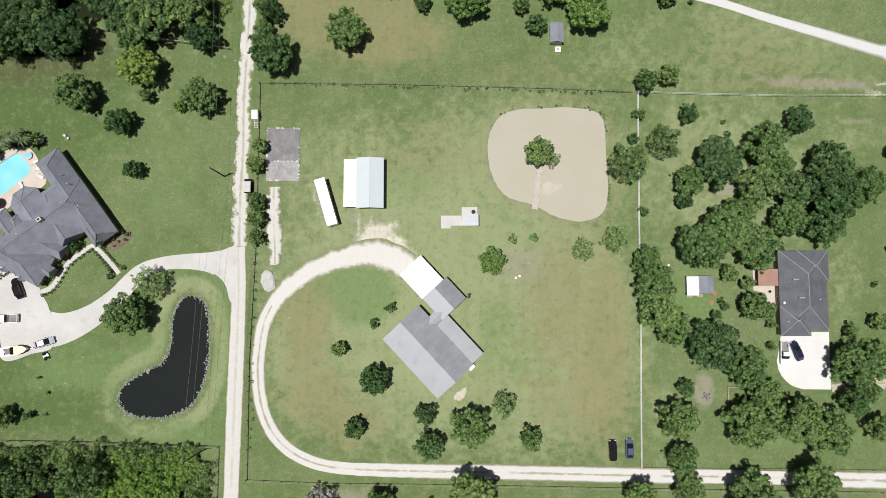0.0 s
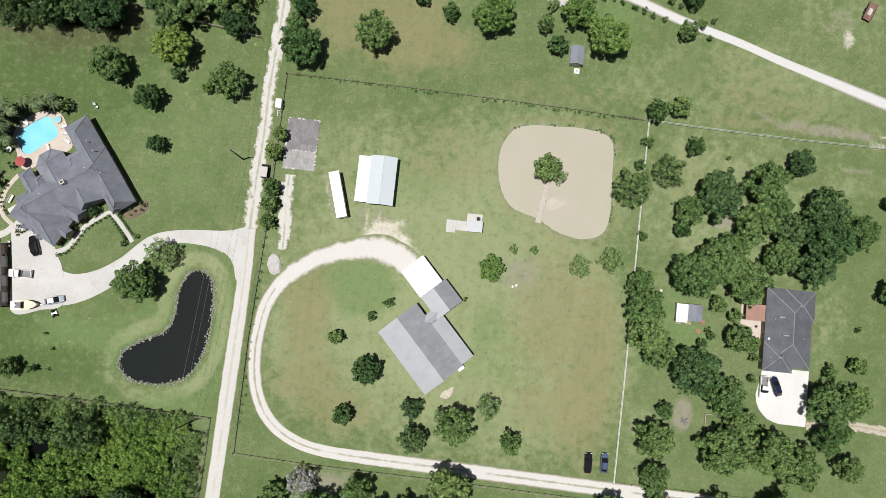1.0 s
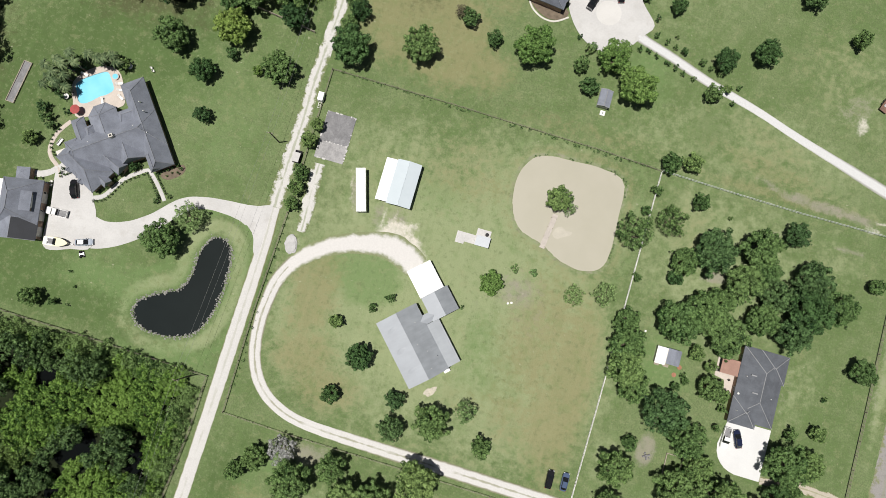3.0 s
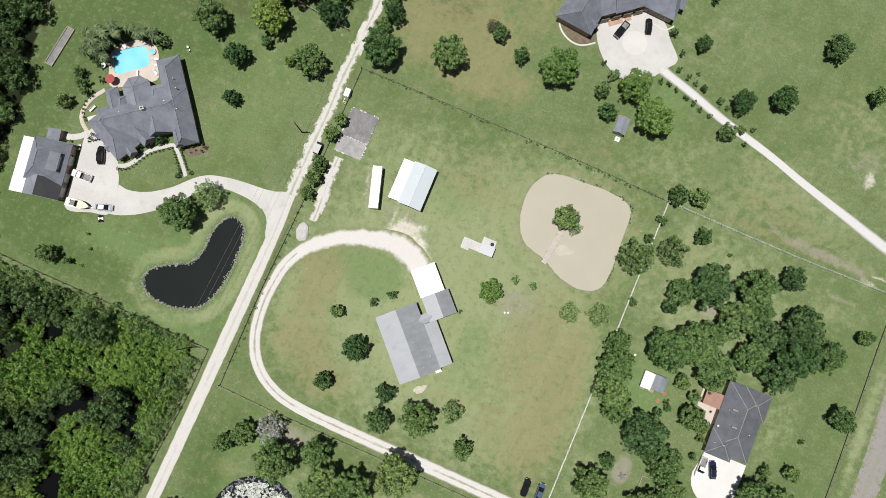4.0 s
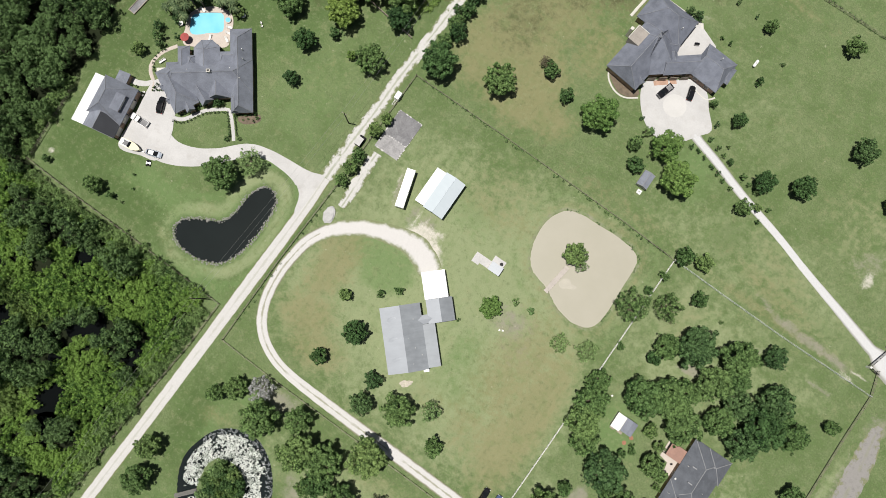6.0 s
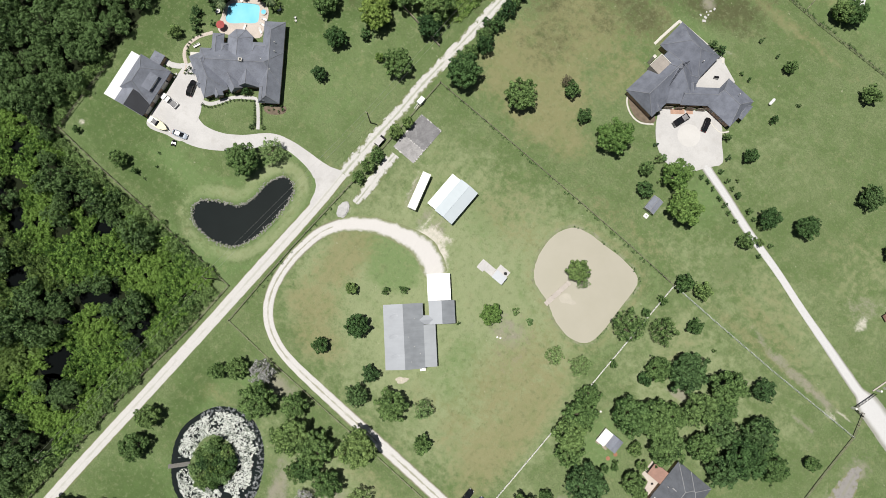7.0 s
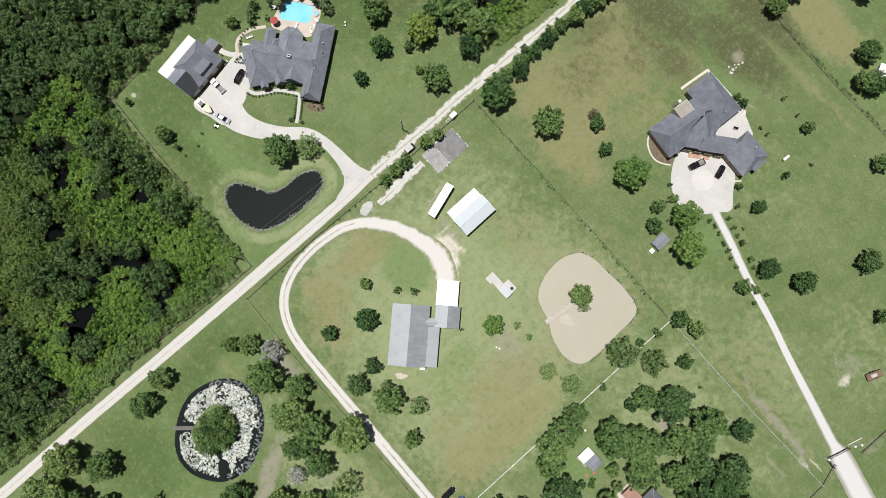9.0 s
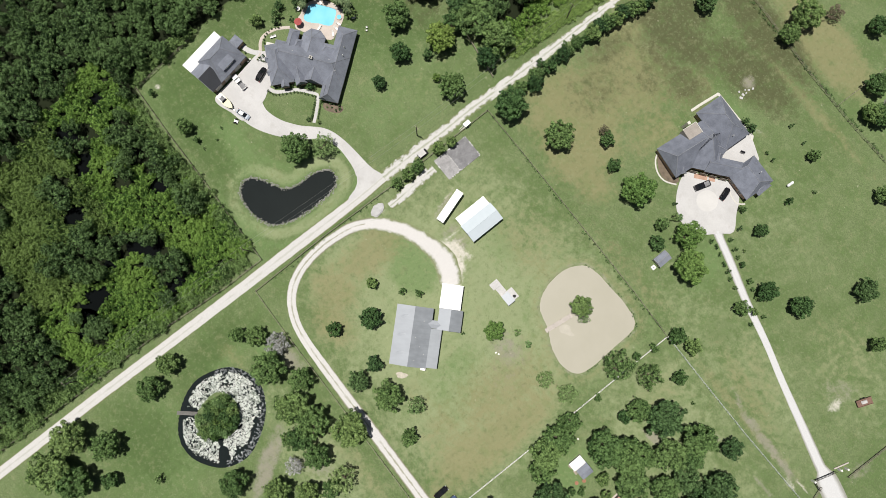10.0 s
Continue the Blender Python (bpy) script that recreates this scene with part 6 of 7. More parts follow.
KINDS = {  # radius, height, clumps, leaves, leaf size, bare stem, clump size from and to, variants
    "big": (5.5, 8.8, 250, 9900, 0.245, 0.1, 0.06, 0.13, 6),
    "middle": (3.2, 5.6, 120, 5600, 0.178, 0.09, 0.08, 0.17, 6),
    "small": (1.7, 3.4, 42, 1700, 0.14, 0.14, 0.12, 0.24, 4),
    "shrub": (0.9, 1.5, 12, 520, 0.1, 0.04, 0.14, 0.26, 3),
    "thin": (4.6, 6.8, 140, 4600, 0.165, 0.12, 0.06, 0.12, 4),
}
built = {}


def tree(x, y, r, material, label, group, thin=False, category="tree"):
    kind = "thin" if thin and r > 2 else "big" if r > 3.6 else "middle" if r > 2.2 else "small" if r > 1.2 else "shrub"
    R, H, blobs, leaves, size, stem, small, large, variants = KINDS[kind]
    key = (kind, random.randrange(variants), material.name)
    k = 0.9 * r / R
    name = "shrub" if kind == "shrub" else "tree"
    m = pose(x, y, 0, 0, 0, random.uniform(0, 360))
    if key not in built:
        v, f, trunk = tree_mesh(hash_of(key), R, H, blobs, leaves, size, stem, small, large)
        ob = thing(name, x, y, 0, label, "shrub" if kind == "shrub" else category, group)
        ob.matrix_basis = m
        part("trunk", trunk, BARK, ob)
        crown = raw_mesh("crown", v, f, material, kind="")
        crown.parent = ob
        built[key] = ob
    else:
        ob = copy_thing(built[key], m)
        tagged(ob, label, "shrub" if kind == "shrub" else category, group)
    ob.scale = (k, k, min(1.06, k) if k > 1 else k ** 0.8)
    return ob


def hash_of(key):
    return key[1] * 101 + sum(ord(ch) for ch in key[0] + key[2])


def palm(x, y, high, turn):
    p = thing("palm_tree", x, y, turn, "tall palm with arching pale fronds beside the pool", "palm", "palms by the pool")
    part("trunk", tubed((0, 0, -0.2), (0.2, 0, high), 0.2, 0.13, 9), BARK, p)
    rng = np.random.default_rng(int(abs(x * 10)))
    for i in range(30):
        bm = bmesh.new()
        a, lift, L = 2.4 * i, rng.uniform(0.0, 1.1), rng.uniform(1.3, 2.2)
        last = None
        for j in range(7):
            t = j / 6
            c = Vector((0.2 + math.cos(a) * L * t, math.sin(a) * L * t, high + lift * L * t - 1.25 * L * t * t * (0.6 + 0.5 * lift)))
            w = 0.2 * math.sin(math.pi * (0.12 + 0.86 * t))
            side = Vector((-math.sin(a), math.cos(a), 0)) * w
            row = [bm.verts.new(c - side - Vector((0, 0, 0.3 * w))), bm.verts.new(c), bm.verts.new(c + side - Vector((0, 0, 0.3 * w)))]
            if last:
                bm.faces.new((last[0], row[0], row[1], last[1]))
                bm.faces.new((last[1], row[1], row[2], last[2]))
            last = row
        part("frond", bm, PALM, p)


# x, y, crown radius
LAWN_TREES = [(-88.0, 49.6, 5.4), (-77.8, 42.9, 3.9), (-57.8, 48.8, 5.1), (-74.5, 31.2, 2.7), (-102.5, -27.7, 3.0), (-72.0, 49.8, 2.1), (-116.9, 12.4, 2.4), (-97.3, -27.7, 1.4), (-119.2, -29.7, 1.4), (-93.6, -22.5, 0.6), (-95.9, -18.9, 0.6), (-93.8, -27.6, 0.6), (-79.9, 6.1, 1.1), (-99.4, 38.6, 2.1)]
LAWN_M_TREES = [(-73.5, -3.9, 5.7)]
LAWN_Y_TREES = [(-72.9, 56.1, 5.7), (-64.1, 47.1, 1.8)]
LAWN_P_TREES = [(-68.9, 3.6, 4.8)]
FIELD_TREES = [(-40.8, 59.5, 6.3), (-22.9, 65.4, 5.7), (-4.2, 73.8, 2.6), (20.6, 73.3, 2.6), (24.5, 68.1, 3.0), (42.7, 97.5, 2.7), (58.8, 85.5, 3.9), (69.0, 90.6, 4.2), (57.7, 75.6, 3.0), (78.7, 110.6, 4.2), (34.5, 98.4, 1.2), (38.3, 93.1, 1.1), (61.6, 78.5, 1.5), (44.8, 89.6, 0.8), (41.6, 111.1, 1.1), (45.3, 121.1, 0.6)]
FIELD_B_TREES = [(-15.0, 79.0, 2.3)]
FIELD_M_TREES = [(6.7, 73.6, 6.3), (28.7, 77.4, 5.4), (36.4, 70.8, 6.3)]
FIELD_P_TREES = [(22.8, 79.8, 1.4)]
YARD_TREES = [(-15.4, -19.3, 4.2), (-20.1, -30.6, 3.0), (-3.4, -27.7, 3.0), (-2.3, -34.7, 3.9), (21.6, -33.4, 3.3), (24.1, 35.3, 4.0), (7.0, 0.4, 0.8)]
YARD_M_TREES = [(-24.0, -12.1, 2.3), (-15.8, -6.2, 1.4), (-12.0, -2.4, 1.5), (7.3, -30.1, 5.4), (7.6, -45.7, 6.6)]
YARD_P_TREES = [(17.8, 14.3, 1.3), (23.1, 14.5, 1.4), (27.6, 34.0, 2.4), (15.1, -25.4, 3.8), (34.8, 11.5, 3.6), (42.7, 14.1, 4.1)]
YARD_Y_TREES = [(12.6, 8.6, 3.8)]
FENCE_P_TREES = [(45.8, 32.3, 6.3), (54.7, 38.1, 5.1), (50.2, 21.1, 1.5)]
FENCE_TREES = [(49.6, 45.5, 1.8), (51.1, 53.7, 3.3), (56.9, 55.0, 3.3), (61.7, 45.3, 2.9), (71.3, 43.8, 0.9), (49.9, 9.2, 3.9), (52.0, -2.7, 6.0), (55.4, -7.2, 4.9), (72.3, -16.6, 5.7), (48.1, 39.2, 1.8)]
FENCE_M_TREES = [(51.1, 3.1, 5.7)]
FENCE_D_TREES = [(64.6, -11.3, 7.0)]
GROVE_D_TREES = [(88.8, 43.8, 3.9), (67.7, 32.8, 7.0), (94.7, 32.8, 6.0)]
GROVE_TREES = [(59.8, 23.6, 2.6), (77.1, 27.0, 6.0), (68.3, 16.4, 6.6), (62.5, 12.3, 6.9), (75.5, 12.7, 6.2), (72.8, 20.6, 4.6), (95.7, 23.9, 6.9), (92.9, 17.3, 5.6), (86.2, 26.0, 5.2), (75.3, -2.1, 4.0), (69.2, -2.0, 1.5), (67.1, -4.2, 1.5), (113.2, 36.1, 2.7), (113.8, 12.9, 4.1), (107.0, 2.9, 0.9), (108.8, 23.6, 0.6)]
GROVE_M_TREES = [(79.2, 37.0, 6.3), (82.4, 31.6, 4.4), (60.7, 28.3, 4.5), (84.0, 18.7, 5.2), (102.8, 27.4, 5.5)]
EAST_TREES = [(58.7, -21.6, 2.6), (76.7, -22.6, 4.7), (72.4, -29.8, 6.5), (83.3, -28.8, 6.3), (91.0, -31.5, 6.2), (98.5, -16.0, 6.6), (103.8, -14.6, 5.0), (99.5, -8.1, 2.1), (106.2, -6.1, 2.6), (98.6, -24.5, 4.1), (102.4, -22.4, 3.4), (104.5, -31.0, 3.8), (56.0, -28.5, 5.4), (56.6, -38.0, 4.3), (72.4, -45.7, 6.6), (86.8, -43.6, 6.5), (58.3, -44.6, 4.1), (46.6, -46.2, 4.4), (74.7, 3.4, 2.1), (80.7, -6.7, 1.4), (79.7, -3.2, 2.4), (107.5, 3.3, 0.9), (70.4, 5.6, 2.5), (76.9, 9.0, 3.6), (80.4, -11.8, 1.4), (69.1, -0.8, 1.2)]
SOUTH_TREES = [(-44.4, -77.9, 4.1), (-42.0, -86.5, 4.6), (-38.2, -55.8, 3.1), (-34.0, -51.0, 3.8), (-23.4, -54.1, 6.2), (-14.3, -48.5, 4.4), (-9.1, -55.4, 6.4), (-1.9, -53.4, 6.2), (0.3, -59.0, 4.6), (-1.9, -62.8, 3.3), (7.6, -59.1, 4.7), (8.2, -75.2, 5.0), (-2.3, -83.8, 5.0), (-27.3, -113.5, 3.1), (-36.5, -107.8, 5.2), (-45.6, -114.7, 6.2), (-40.6, -124.7, 7.2), (-33.5, -121.4, 6.2), (14.6, -68.0, 4.2), (18.3, -61.6, 3.6)]
SOUTH_P_TREES = [(18.1, -57.3, 5.2), (-18.2, -102.4, 1.5)]
SOUTH_G_TREES = [(-27.9, -47.3, 4.6), (5.4, -66.7, 3.4)]
ROADSIDE_TREES = [(-44.0, 37.2, 2.3), (-44.9, 32.3, 2.7), (-44.3, 23.1, 2.6), (-44.6, 19.0, 2.7), (-44.5, 14.6, 2.3)]
HEDGEROW_TREES = [(-43.6 + 0.5 * math.sin(2.1 * k) + 0.03 * max(0, k - 6) ** 2, 66.5 + 3.1 * k, 2.3 + 0.45 * math.sin(3.3 * k + 1) + (0.9 if k > 9 else 0)) for k in range(18)] + [(-46.3, 77.2, 1.7), (-45.9, 88.0, 1.5)]
NORTH_TREES = [(-71.2, 69.2, 7.7), (-61.3, 70.7, 6.5), (-58.5, 64.2, 4.5), (-78.2, 68.8, 5.2), (-1.0, 148.5, 4.1), (-2.4, 156.7, 5.9), (-27.3, 134.0, 4.1), (94.4, 102.3, 3.1), (35.1, 127.8, 2.4), (23.1, 129.7, 1.2), (30.2, 129.0, 0.9), (25.0, 117.4, 1.0), (28.1, 117.2, 1.0), (41.6, 112.0, 1.4), (44.8, 120.7, 0.7), (33.6, 97.7, 1.4), (12.3, 118.2, 1.5), (15.3, 117.9, 1.9), (59.5, 136.7, 3.4), (18.3, 81.8, 1.0), (30.6, 159.8, 4.5), (39.6, 154.1, 4.5), (36.6, 152.0, 4.1), (15.6, 174.2, 3.8), (-74.9, 62.6, 4.1)]
NORTH_B_TREES = [(3.2, 166.2, 3.4)]
NORTH_P_TREES = [(21.8, 78.6, 1.5)]
NORTHWEST_TREES = [(-91.6, 64.0, 7.1), (-98.7, 68.2, 6.5), (-104.2, 62.8, 5.2), (-103.3, 70.0, 5.2), (-81.5, 72.9, 5.2), (-41.8, 71.0, 3.2)]
POOL_PALMS = [(-114.6, 30.6, 6.4), (-112.5, 33.3, 7.0), (-115.4, 28.8, 5.8), (-109.9, 34.4, 6.6), (-112.4, 30.6, 5.4), (-103.2, 38.0, 5.8), (-100.1, 38.2, 5.0), (-104.6, 37.0, 6.2), (-101.4, 39.4, 5.6), (-111.2, 27.6, 4.6), (-111.4, 36.2, 7.2), (-116.8, 31.6, 6.4), (-114.4, 34.0, 6.8), (-106.8, 37.6, 6.2), (-116.6, 26.8, 5.2), (-113.8, 28.2, 5.6)]
for spots, material, thin, what, where in (
    (LAWN_TREES, OAK, False, "dense dark green broadleaf tree", "mansion lawn"),
    (LAWN_M_TREES, MID, False, "fresh green broadleaf tree", "mansion lawn"),
    (LAWN_Y_TREES, LIME, False, "yellow-green leafy tree", "mansion lawn"),
    (LAWN_P_TREES, PALE, True, "airy silvery green tree", "mansion lawn"),
    (FIELD_TREES, OAK, False, "dense dark green broadleaf tree", "open northern field"),
    (FIELD_B_TREES, BROWN, True, "browned half-dead tree", "open northern field"),
    (FIELD_M_TREES, SPRING, False, "fresh green broadleaf tree", "open northern field"),
    (FIELD_P_TREES, PALE, True, "airy silvery green tree", "open northern field"),
    (YARD_TREES, OAK, False, "dense dark green broadleaf tree", "loop drive lawn"),
    (YARD_M_TREES, MID, False, "fresh green broadleaf tree", "loop drive lawn"),
    (YARD_P_TREES, PALE, True, "airy silvery green tree", "loop drive lawn"),
    (YARD_Y_TREES, SPRING, False, "light green round leafy tree", "loop drive lawn"),
    (FENCE_P_TREES, MID, True, "airy olive green tree", "boundary fence"),
    (FENCE_TREES, MID, False, "dense fresh green broadleaf tree", "boundary fence"),
    (FENCE_M_TREES, MID, False, "fresh green broadleaf tree", "boundary fence"),
    (FENCE_D_TREES, OAK, False, "dense dark green broadleaf tree", "boundary fence"),
    (GROVE_M_TREES, MID, False, "olive green broadleaf tree", "shady grove"),
    (GROVE_D_TREES, DEEP, False, "deep green broadleaf tree", "shady grove"),
    (GROVE_TREES, OAK, False, "dense dark green broadleaf tree", "shady grove"),
    (EAST_TREES, MID, False, "dense fresh green broadleaf tree", "ranch house yard"),
    (SOUTH_TREES, MID, False, "dense fresh green broadleaf tree", "southern meadow"),
    (SOUTH_P_TREES, PALE, True, "airy silvery green tree", "southern meadow"),
    (SOUTH_G_TREES, GREY, True, "leafless grey tree", "southern meadow"),
    (ROADSIDE_TREES, MID, False, "dense fresh green broadleaf tree", "chalky lane"),
    (HEDGEROW_TREES, OAK, False, "dense dark green broadleaf tree", "lane hedgerow"),
    (NORTH_TREES, OAK, False, "dense dark green broadleaf tree", "northern pasture"),
    (NORTH_B_TREES, BROWN, True, "browned half-dead tree", "northern pasture"),
    (NORTH_P_TREES, PALE, True, "airy silvery green tree", "northern pasture"),
    (NORTHWEST_TREES, WOOD, False, "dense dark green broadleaf tree", "wood's edge"),
):
    for x, y, r in spots:
        tree(x, y, r, random.choice((OAK, OAK, MID, DEEP)) if material == OAK else LIME if material == SPRING and r < 2 else material, (what if r > 1.2 else what.replace("tree", "shrub")) + " in the " + where, "trees in the " + where, thin)
tree(-12.3, 77.7, 2.9, OAK, "bushy green tree beside a browned one", "trees in the open northern field")
for x, y, r in ((-113.4, 25.9, 1.6), (-110.6, 21.9, 1.2), (-114.9, 19.2, 2.0), (-112.9, 17.2, 1.5), (-116.6, 21.4, 1.8)):
    tree(x, y, r, random.choice((OAK, DEEP)), "dark shrub on the lawn near the pool", "shrubs near the pool")
for x, y, h in POOL_PALMS:
    palm(x, y, h, random.uniform(0, 360))
    # Shrub added in dark leaves to deepen the shadow below each tall palm.
    if h > 5.5:
        tree(x - 0.4, y + 0.6, 1.3, DEEP, "dark shrub added for the shade under the palms", "shrubs under the palms")
for x, y in ((35.6, 83.3), (38.0, 83.4), (40.6, 82.6), (43.9, 81.5), (46.3, 80.8), (48.9, 79.8), (51.9, 78.9), (39.3, 88.4), (42.3, 87.4), (45.1, 86.6), (47.6, 85.8), (53.3, 84.0), (55.9, 83.1), (58.6, 82.4), (65.1, 80.0), (64.1, 75.0)):
    tree(x, y, random.uniform(0.95, 1.25), OAK, "clipped round shrub lining the long drive", "shrubs along the long drive")
for p in spline([(-5.0, -7.9), (-3.2, -8.5), (-1.0, -8.3), (1.3, -7.3), (3.6, -6.2), (6.0, -5.8), (8.4, -5.8), (10.9, -5.9)], 0.86):
    tree(*from_mansion(*p), 0.5, DEEP, "small clipped shrub edging a garden path", "shrubs along the garden path")
for p in spline([(-3.4, -5.9), (-0.4, -5.6), (2.6, -4.4)], 0.95):
    tree(*from_mansion(*p), 0.62, MID, "low green hedge shrub under the front windows", "shrubs round the mansion")
for i in range(12):
    w = radians(100 + 15 * i)
    tree(*from_mansion(-6.6 + 4.3 * math.cos(w), 9.6 + 4.6 * math.sin(w)), 0.5, OAK, "small dark shrub edging a curved bed", "shrubs along the curved path")
for i in range(8):
    for side in (-1.0, 1.0):
        tree(*from_mansion(12.1 + side + 0.08 * i, -7.0 - i * 0.85), 0.48, DEEP, "small clipped shrub edging a garden path", "shrubs along the garden path")
for x, y, r in ((4.5, -3.3, 1.6), (8.4, -3.3, 1.6), (9.6, -3.0, 1.0), (13.6, -7.0, 0.7), (14.9, -6.9, 0.7), (16.3, -6.9, 0.7), (17.8, -6.9, 0.7), (19.3, -7.0, 0.8), (19.8, -8.0, 0.8), (18.8, -8.8, 0.6), (17.2, -8.2, 0.45), (15.6, -8.4, 0.45), (10.5, -14.2, 1.0), (14.3, -14.2, 0.9), (-9.6, 3.4, 0.7), (-10.6, 2.6, 0.7), (-8.4, 2.2, 0.6)):
    tree(*from_mansion(x, y), r, OAK, "dark foundation shrub against the brick house", "shrubs round the mansion")
for x, y in ((-106.8, 4.7), (-106.0, 5.3), (-105.3, 5.8), (-104.7, 6.3), (-113.0, 2.4), (-111.4, 2.9)):
    tree(x, y, 0.55, OAK, "small round shrub at the forecourt's edge", "shrubs round the forecourt")
ISLE = (-21.9, -76.8)
for i in range(52):
    a, u = random.uniform(0, 6.28), math.sqrt(random.random())
    tree(ISLE[0] + 6.6 * u * math.cos(a), ISLE[1] + 6.6 * u * math.sin(a), random.uniform(1.3, 2.4), (OAK, MID, SCRUB, MID, PALE, DEEP, OAK, MID, SCRUB, OAK)[i % 10], "scrubby tree on the lily pond's islet", "trees on the islet")


def scatter(rng, test, x0, x1, y0, y1, gap):
    """Places at least about gap apart, from a jittered grid, where test holds."""
    out = []
    for i in range(int((x1 - x0) / gap)):
        for j in range(int((y1 - y0) / gap)):
            x, y = x0 + (i + 0.5 * (j % 2) + rng.uniform(-0.35, 0.35)) * gap, y0 + (j + rng.uniform(-0.35, 0.35)) * gap
            if test(x, y):
                out.append((x, y))
    return out


def in_woods(x, y):
    south = -175 < x < -57.0 and -150 < y < (-37.0 if x > -122 else -33)
    west = -175 < x < -127.0 - 0.22 * max(0.0, y) and -40 < y < 60
    north = (-118 < x < -93 and 62 + 0.25 * (x + 93) < y < 110) or (-93 < x < -62 and 73 < y < 112)
    return south or west or north


def green_strip(x, y):
    return -64.5 < x < -58.5 and 70 < y < 112


# stands of taller trees and dark clearings in the thicket: x, y, radius
STANDS = [(-102.4, -42.0, 5.0), (-88.7, -75.9, 7.5), (-67.5, -59.9, 6.0), (-67.1, -89.5, 4.7), (-57.4, -42.7, 3.1), (-102.3, -54.1, 3.4), (-60.0, -65.7, 2.6), (-115.6, -44.2, 4.6), (-106.9, -46.2, 4.6), (-109.8, -37.7, 6.0), (-93.7, -41.7, 5.0), (-78.6, -60.0, 4.2), (-81.2, -39.4, 3.8), (-138.0, -34.0, 5.0), (-84.0, -66.0, 4.0), (-74.0, -88.5, 4.0), (-122.0, -58.0, 6.0), (-112.0, -72.0, 5.0)]
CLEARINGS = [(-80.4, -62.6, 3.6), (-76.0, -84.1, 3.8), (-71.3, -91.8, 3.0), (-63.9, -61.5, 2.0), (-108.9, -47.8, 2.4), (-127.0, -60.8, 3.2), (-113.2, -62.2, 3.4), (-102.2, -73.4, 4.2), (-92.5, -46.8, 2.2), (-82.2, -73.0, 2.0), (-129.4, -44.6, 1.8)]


def low_thicket(x, y):
    n = noise.noise((x * 0.06, y * 0.06, 3.0))
    reach = -102 < y < -37 and -132 - 0.3 * (y + 70) < x < -56
    stand = any(math.hypot(x - a, y - b) < r for a, b, r in STANDS)
    return (reach and (n > -0.32 or x > -80) and not stand) or green_strip(x, y)


def bright(x, y):
    """The sunny belt of vines; the scrub beyond it is duller."""
    return -140 < x < -56 and (y > -64 - 0.25 * max(0, x + 100) or x > -82) or green_strip(x, y)


def clearing(x, y):
    return any(math.hypot(x - a, y - b) < r for a, b, r in CLEARINGS)


def woodland(name, spots, rng, low, high, bloom, leaves, size, blobs, material, label, category):
    """Crowns of many trees in one mesh, each made from one of six patterns, turned and scaled."""
    kits = []
    for i in range(6):
        kits.append(leaf_cloud(rng, crown_blobs(rng, 1.0, 0.25 * bloom, bloom, blobs, 0.85 / math.sqrt(blobs), 1.7 / math.sqrt(blobs)), leaves, size))
    vs, fs, n = [], [], 0
    stems = bmesh.new()
    for x, y in spots:
        v, f = kits[rng.integers(6)]
        r, a = rng.uniform(low, high), rng.uniform(0, 6.28)
        turn = np.array([[math.cos(a), -math.sin(a), 0], [math.sin(a), math.cos(a), 0], [0, 0, rng.uniform(0.85, 1.2)]])
        vs.append(v @ turn.T * r + (x, y, 0))
        fs.append(f + n)
        n += len(v)
        tube(stems, (x, y, -0.3), (x, y, r * bloom * 0.6), 0.06 * r, 0.03 * r, 5)
    raw_mesh(name, np.concatenate(vs), np.concatenate(fs), material, label, category)
    st = part(name + "_trunks", stems, BARK, None)
    tagged(st, "slender brown trunks under " + label, category, "", "stuff")


rng = np.random.default_rng(11)
woods = [p for p in scatter(rng, in_woods, -176, -55, -150, 115, 4.9) if 0.81 * (p[1] + 50) + 0.58 * (p[0] + 178) > -14]
tall = [p for p in woods if not low_thicket(*p) and not clearing(*p)]
woodland("woodland", tall, rng, 2.3, 4.3, 1.9, 1350, 0.08, 60, WOOD, "dense dark green broadleaf woodland", "woodland")
bushes = [p for p in scatter(rng, lambda x, y: (in_woods(x, y) and low_thicket(x, y) and not clearing(x, y)) or green_strip(x, y), -156, -53, -102, 110, 2.35)]
woodland("scrub", [p for p in bushes if not bright(*p)], rng, 1.5, 2.8, 1.25, 700, 0.11, 36, SCRUB, "dense olive green scrub under scattered trees", "scrub")
woodland("thicket", [p for p in bushes if bright(*p)], rng, 1.3, 2.5, 1.15, 780, 0.11, 36, VINE, "bright green vine-covered thicket", "thicket")
edge = [(x, -35.9 - row + rng.uniform(-0.6, 0.6)) for row in (0, 2.0, 3.6) for x in np.arange(-122, -58, 2.2)]
edge += [(-54.8 - row + rng.uniform(-0.5, 0.4) - 0.02 * (-40 - y), y) for row in (0, 1.8, 3.4) for y in np.arange(-140, -38, 2.0)]
edge += [(-125.4 - row + rng.uniform(-0.6, 0.6) - 0.1 * (y + 33), y) for row in (0, 2.2) for y in np.arange(-33, -6, 2.2)]
woodland("undergrowth", edge, rng, 1.0, 2.2, 1.2, 500, 0.11, 26, MID, "tangled undergrowth along the wood's edge", "undergrowth")
rank = scatter(rng, lambda x, y: -58.5 + 0.06 * (y - 70) < x < -53.2 + 0.08 * (y - 70) - 5 * max(0, 73 - y) / 6, -59, -47, 68, 124, 0.85)
woodland("rank_weeds", rank, rng, 0.5, 1.0, 1.1, 110, 0.2, 9, SPRING, "rank bright green weeds between the wood and the lane", "weeds")
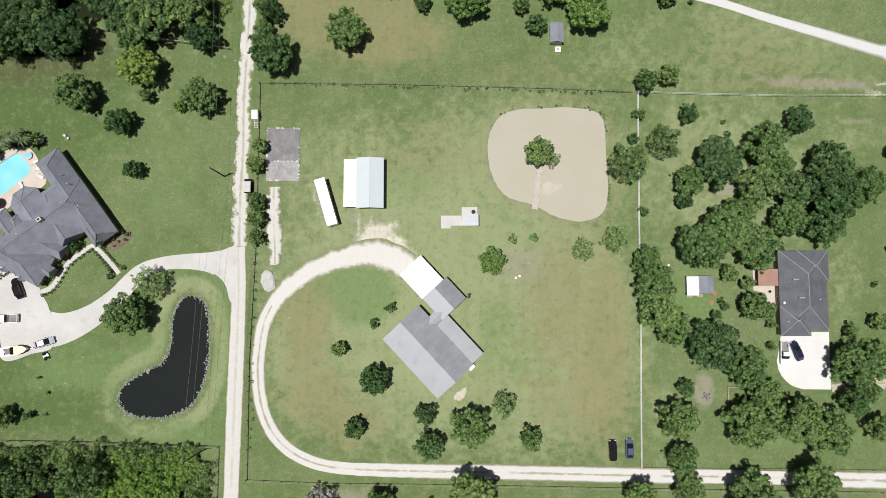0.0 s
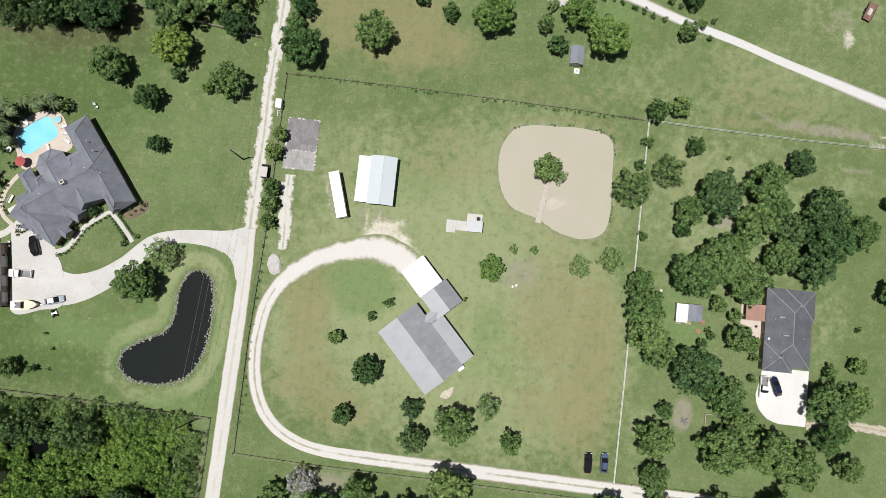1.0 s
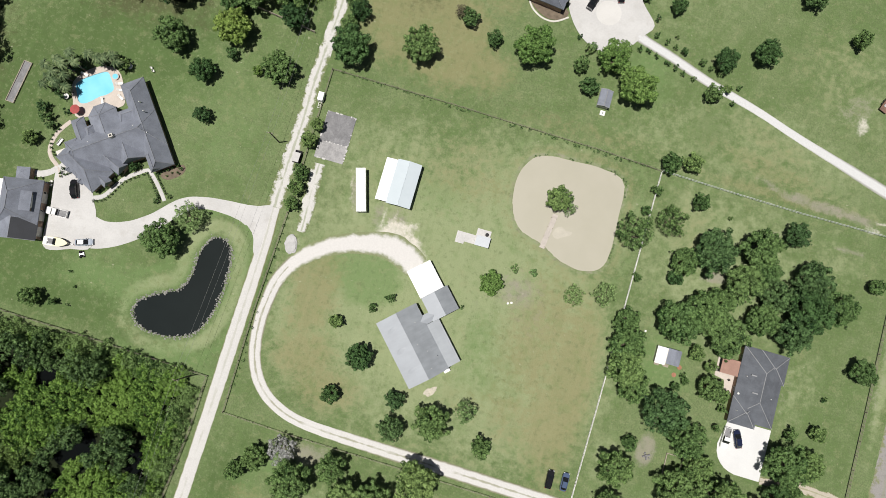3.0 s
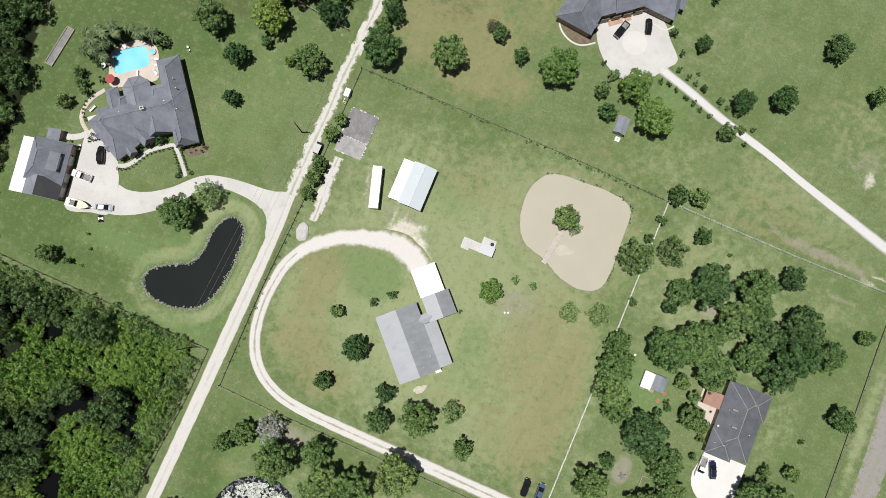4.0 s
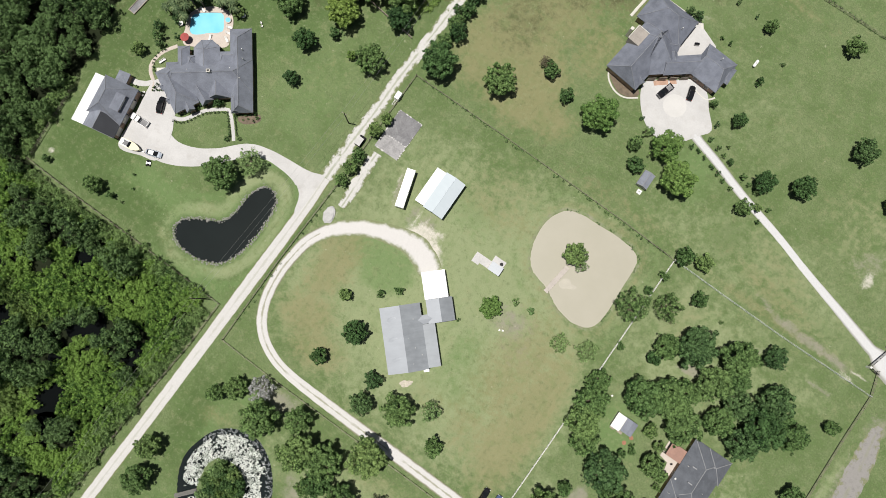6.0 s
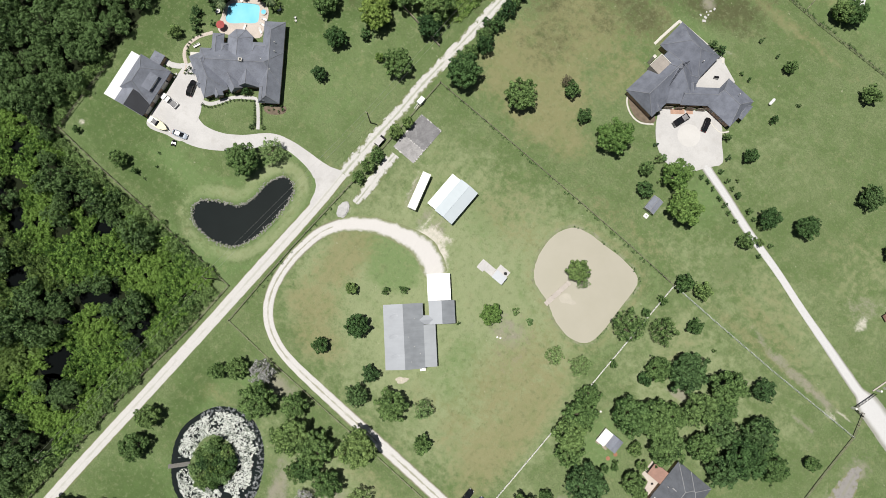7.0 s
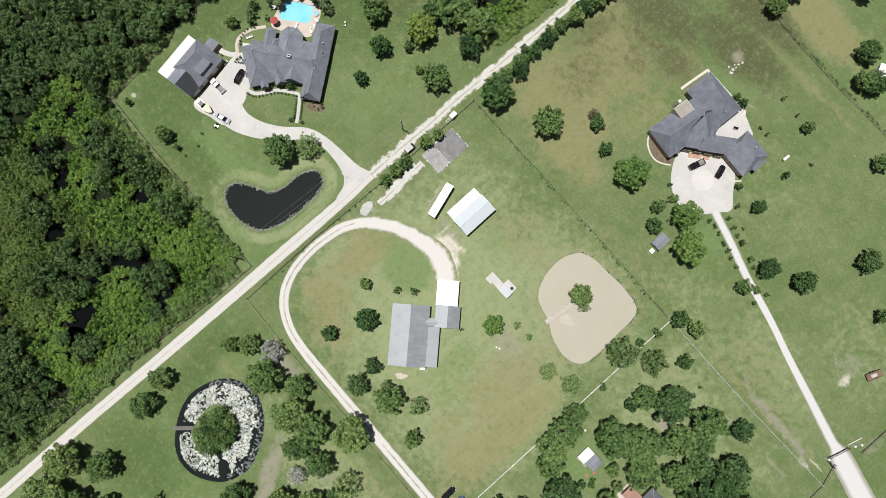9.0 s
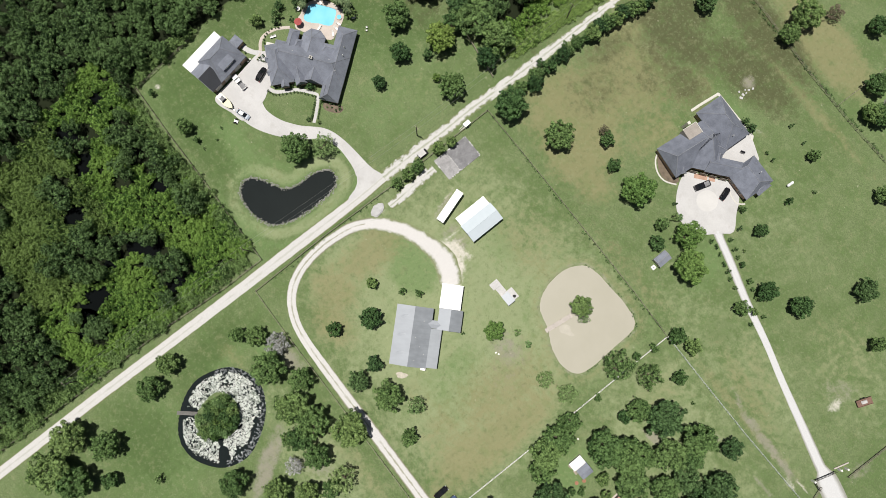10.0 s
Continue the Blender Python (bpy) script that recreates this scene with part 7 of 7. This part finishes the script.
weeds = [(x, 148.2 - 0.018 * (x + 14) + rng.uniform(-0.5, 0.5)) for x in np.arange(-40, 70, 0.55)] + [(x, 53.75 - 0.024 * (x + 45) + rng.uniform(-0.3, 0.3)) for x in np.arange(-42, 50, 1.1)] + [(-45.2 + rng.uniform(-0.4, 0.3), y) for y in np.arange(-40, 12, 2.2)]
bank = [tuple(p + rng.normal(size=2) * 0.16) for p in spline(MUD_POND, 0.34, True) if noise.noise((p[0] * 0.35, p[1] * 0.35, 1.0)) > (0.1 if p[0] > 33 and p[1] > 24 else 0.42)]
woodland("bank_weeds", bank, rng, 0.1, 0.26, 1.0, 60, 0.26, 4, OAK, "ragged dark weeds on the muddy pond's bank", "weeds")
weeds = [p for p in weeds if noise.noise((p[0] * 0.6, p[1] * 0.6, 2.0)) > -0.15]
woodland("weeds", weeds, rng, 0.14, 0.55, 1.0, 90, 0.2, 5, OAK, "dark weeds grown into the field fence", "weeds")

# Flat black sheets added to darken the gaps between the trees.
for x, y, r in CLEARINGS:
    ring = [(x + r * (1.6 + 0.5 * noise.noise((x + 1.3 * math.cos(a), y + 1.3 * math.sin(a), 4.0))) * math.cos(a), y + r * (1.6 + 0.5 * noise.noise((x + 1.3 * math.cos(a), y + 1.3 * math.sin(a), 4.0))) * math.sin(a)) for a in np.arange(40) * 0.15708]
    tagged(sheet("water", ring, 0.03, GAP_BLACK, 0.05), "flat black sheet darkening a gap between the trees", "pool", "", "structure")

# ---- stones and lilies ----


def rock_ring(name, line, count, spread, size, label):
    bm = bmesh.new()
    bmesh.ops.create_icosphere(bm, subdivisions=1, radius=1)
    base = np.array([v.co[:] for v in bm.verts])
    tri = np.array([[v.index for v in f.verts] for f in bm.faces])
    bm.free()
    vs, fs = [], []
    for i in range(count):
        p = line[int(i * len(line) / count) % len(line)] + rng.normal(size=2) * spread
        s = size * rng.uniform(0.5, 1.4)
        v = base * rng.uniform(0.75, 1.25, base.shape) * (s, s * rng.uniform(0.6, 1), s * 0.55)
        a = rng.uniform(0, 6.28)
        v = v @ np.array([[math.cos(a), math.sin(a), 0], [-math.sin(a), math.cos(a), 0], [0, 0, 1]]) + (p[0], p[1], -0.2 + rng.uniform(-0.08, 0.1))
        vs.append(v)
        fs.append(tri + i * len(base))
    raw_mesh(name, np.concatenate(vs), np.concatenate(fs), ROCK, label, "rocks")


rock_ring("rock_rim", spline(POND, 0.3, True), 640, 0.34, 0.25, "limestone boulders round the black pond")
isle = LILY_ISLE.mean(0)
tries = rng.uniform((-36, -92), (-5, -60), (40000, 2))
d_out = outline_distance(tries[:, 0], tries[:, 1], LILY_POND)
d_in = outline_distance(tries[:, 0], tries[:, 1], LILY_ISLE)
ang = np.degrees(np.arctan2(tries[:, 1] - isle[1], tries[:, 0] - isle[0]))
wave = np.array([noise.noise((p[0] * 0.3, p[1] * 0.3, 5.0)) for p in tries])
span = d_in / (d_in - d_out + 1e-6)
open_water = (np.abs(ang + 137) < 12 + 8 * wave) | (np.abs(ang + 30) < 5 + 16 * wave)
fleck = np.array([noise.noise((p[0] * 1.3, p[1] * 1.3, 9.0)) for p in tries])
east = np.clip(1.3 - np.abs(ang - 15) / 50, 0, 1)
ok = (d_out < -0.9 - 0.7 * (1 + wave)) & (d_in > -0.4 + 0.8 * east) & (span < 0.8 - 0.2 * east + 0.5 * wave + 0.25 * fleck) & (fleck + 0.6 * wave > -0.3) & ~open_water
pads = tries[ok]
k = 6
angles = np.arange(k) / k * 6.2832
vs = []
for p in pads:
    r, tilt, a0 = rng.uniform(0.07, 0.16), rng.normal(size=2) * 0.22, rng.uniform(0, 6.28)
    x, y = r * np.cos(angles + a0), r * np.sin(angles + a0)
    vs.append(np.stack([p[0] + x, p[1] + y, -0.3 + rng.uniform(0, 0.16) + x * tilt[0] + y * tilt[1]], 1))
raw_mesh("water_lilies", np.concatenate(vs), np.arange(len(pads) * k).reshape(-1, k), LILY, "dense pale water lily pads round the islet", "water lilies")
fringe = tries[(d_out < -0.2) & (d_out > -3.4 - 1.5 * wave) & (np.abs(ang - 65) < 85 + 30 * wave) & (span > 0.72) & (fleck > 0.02)]
vs = []
for p in fringe:
    r, a0 = rng.uniform(0.06, 0.15), rng.uniform(0, 6.28)
    vs.append(np.stack([p[0] + r * np.cos(angles + a0), p[1] + r * np.sin(angles + a0), np.full(k, -0.31 + rng.uniform(0, 0.08))], 1))
raw_mesh("water_lilies", np.concatenate(vs), np.arange(len(fringe) * k).reshape(-1, k), DIM_LILY, "dull grey lily pads along the pond's bank", "water lilies")
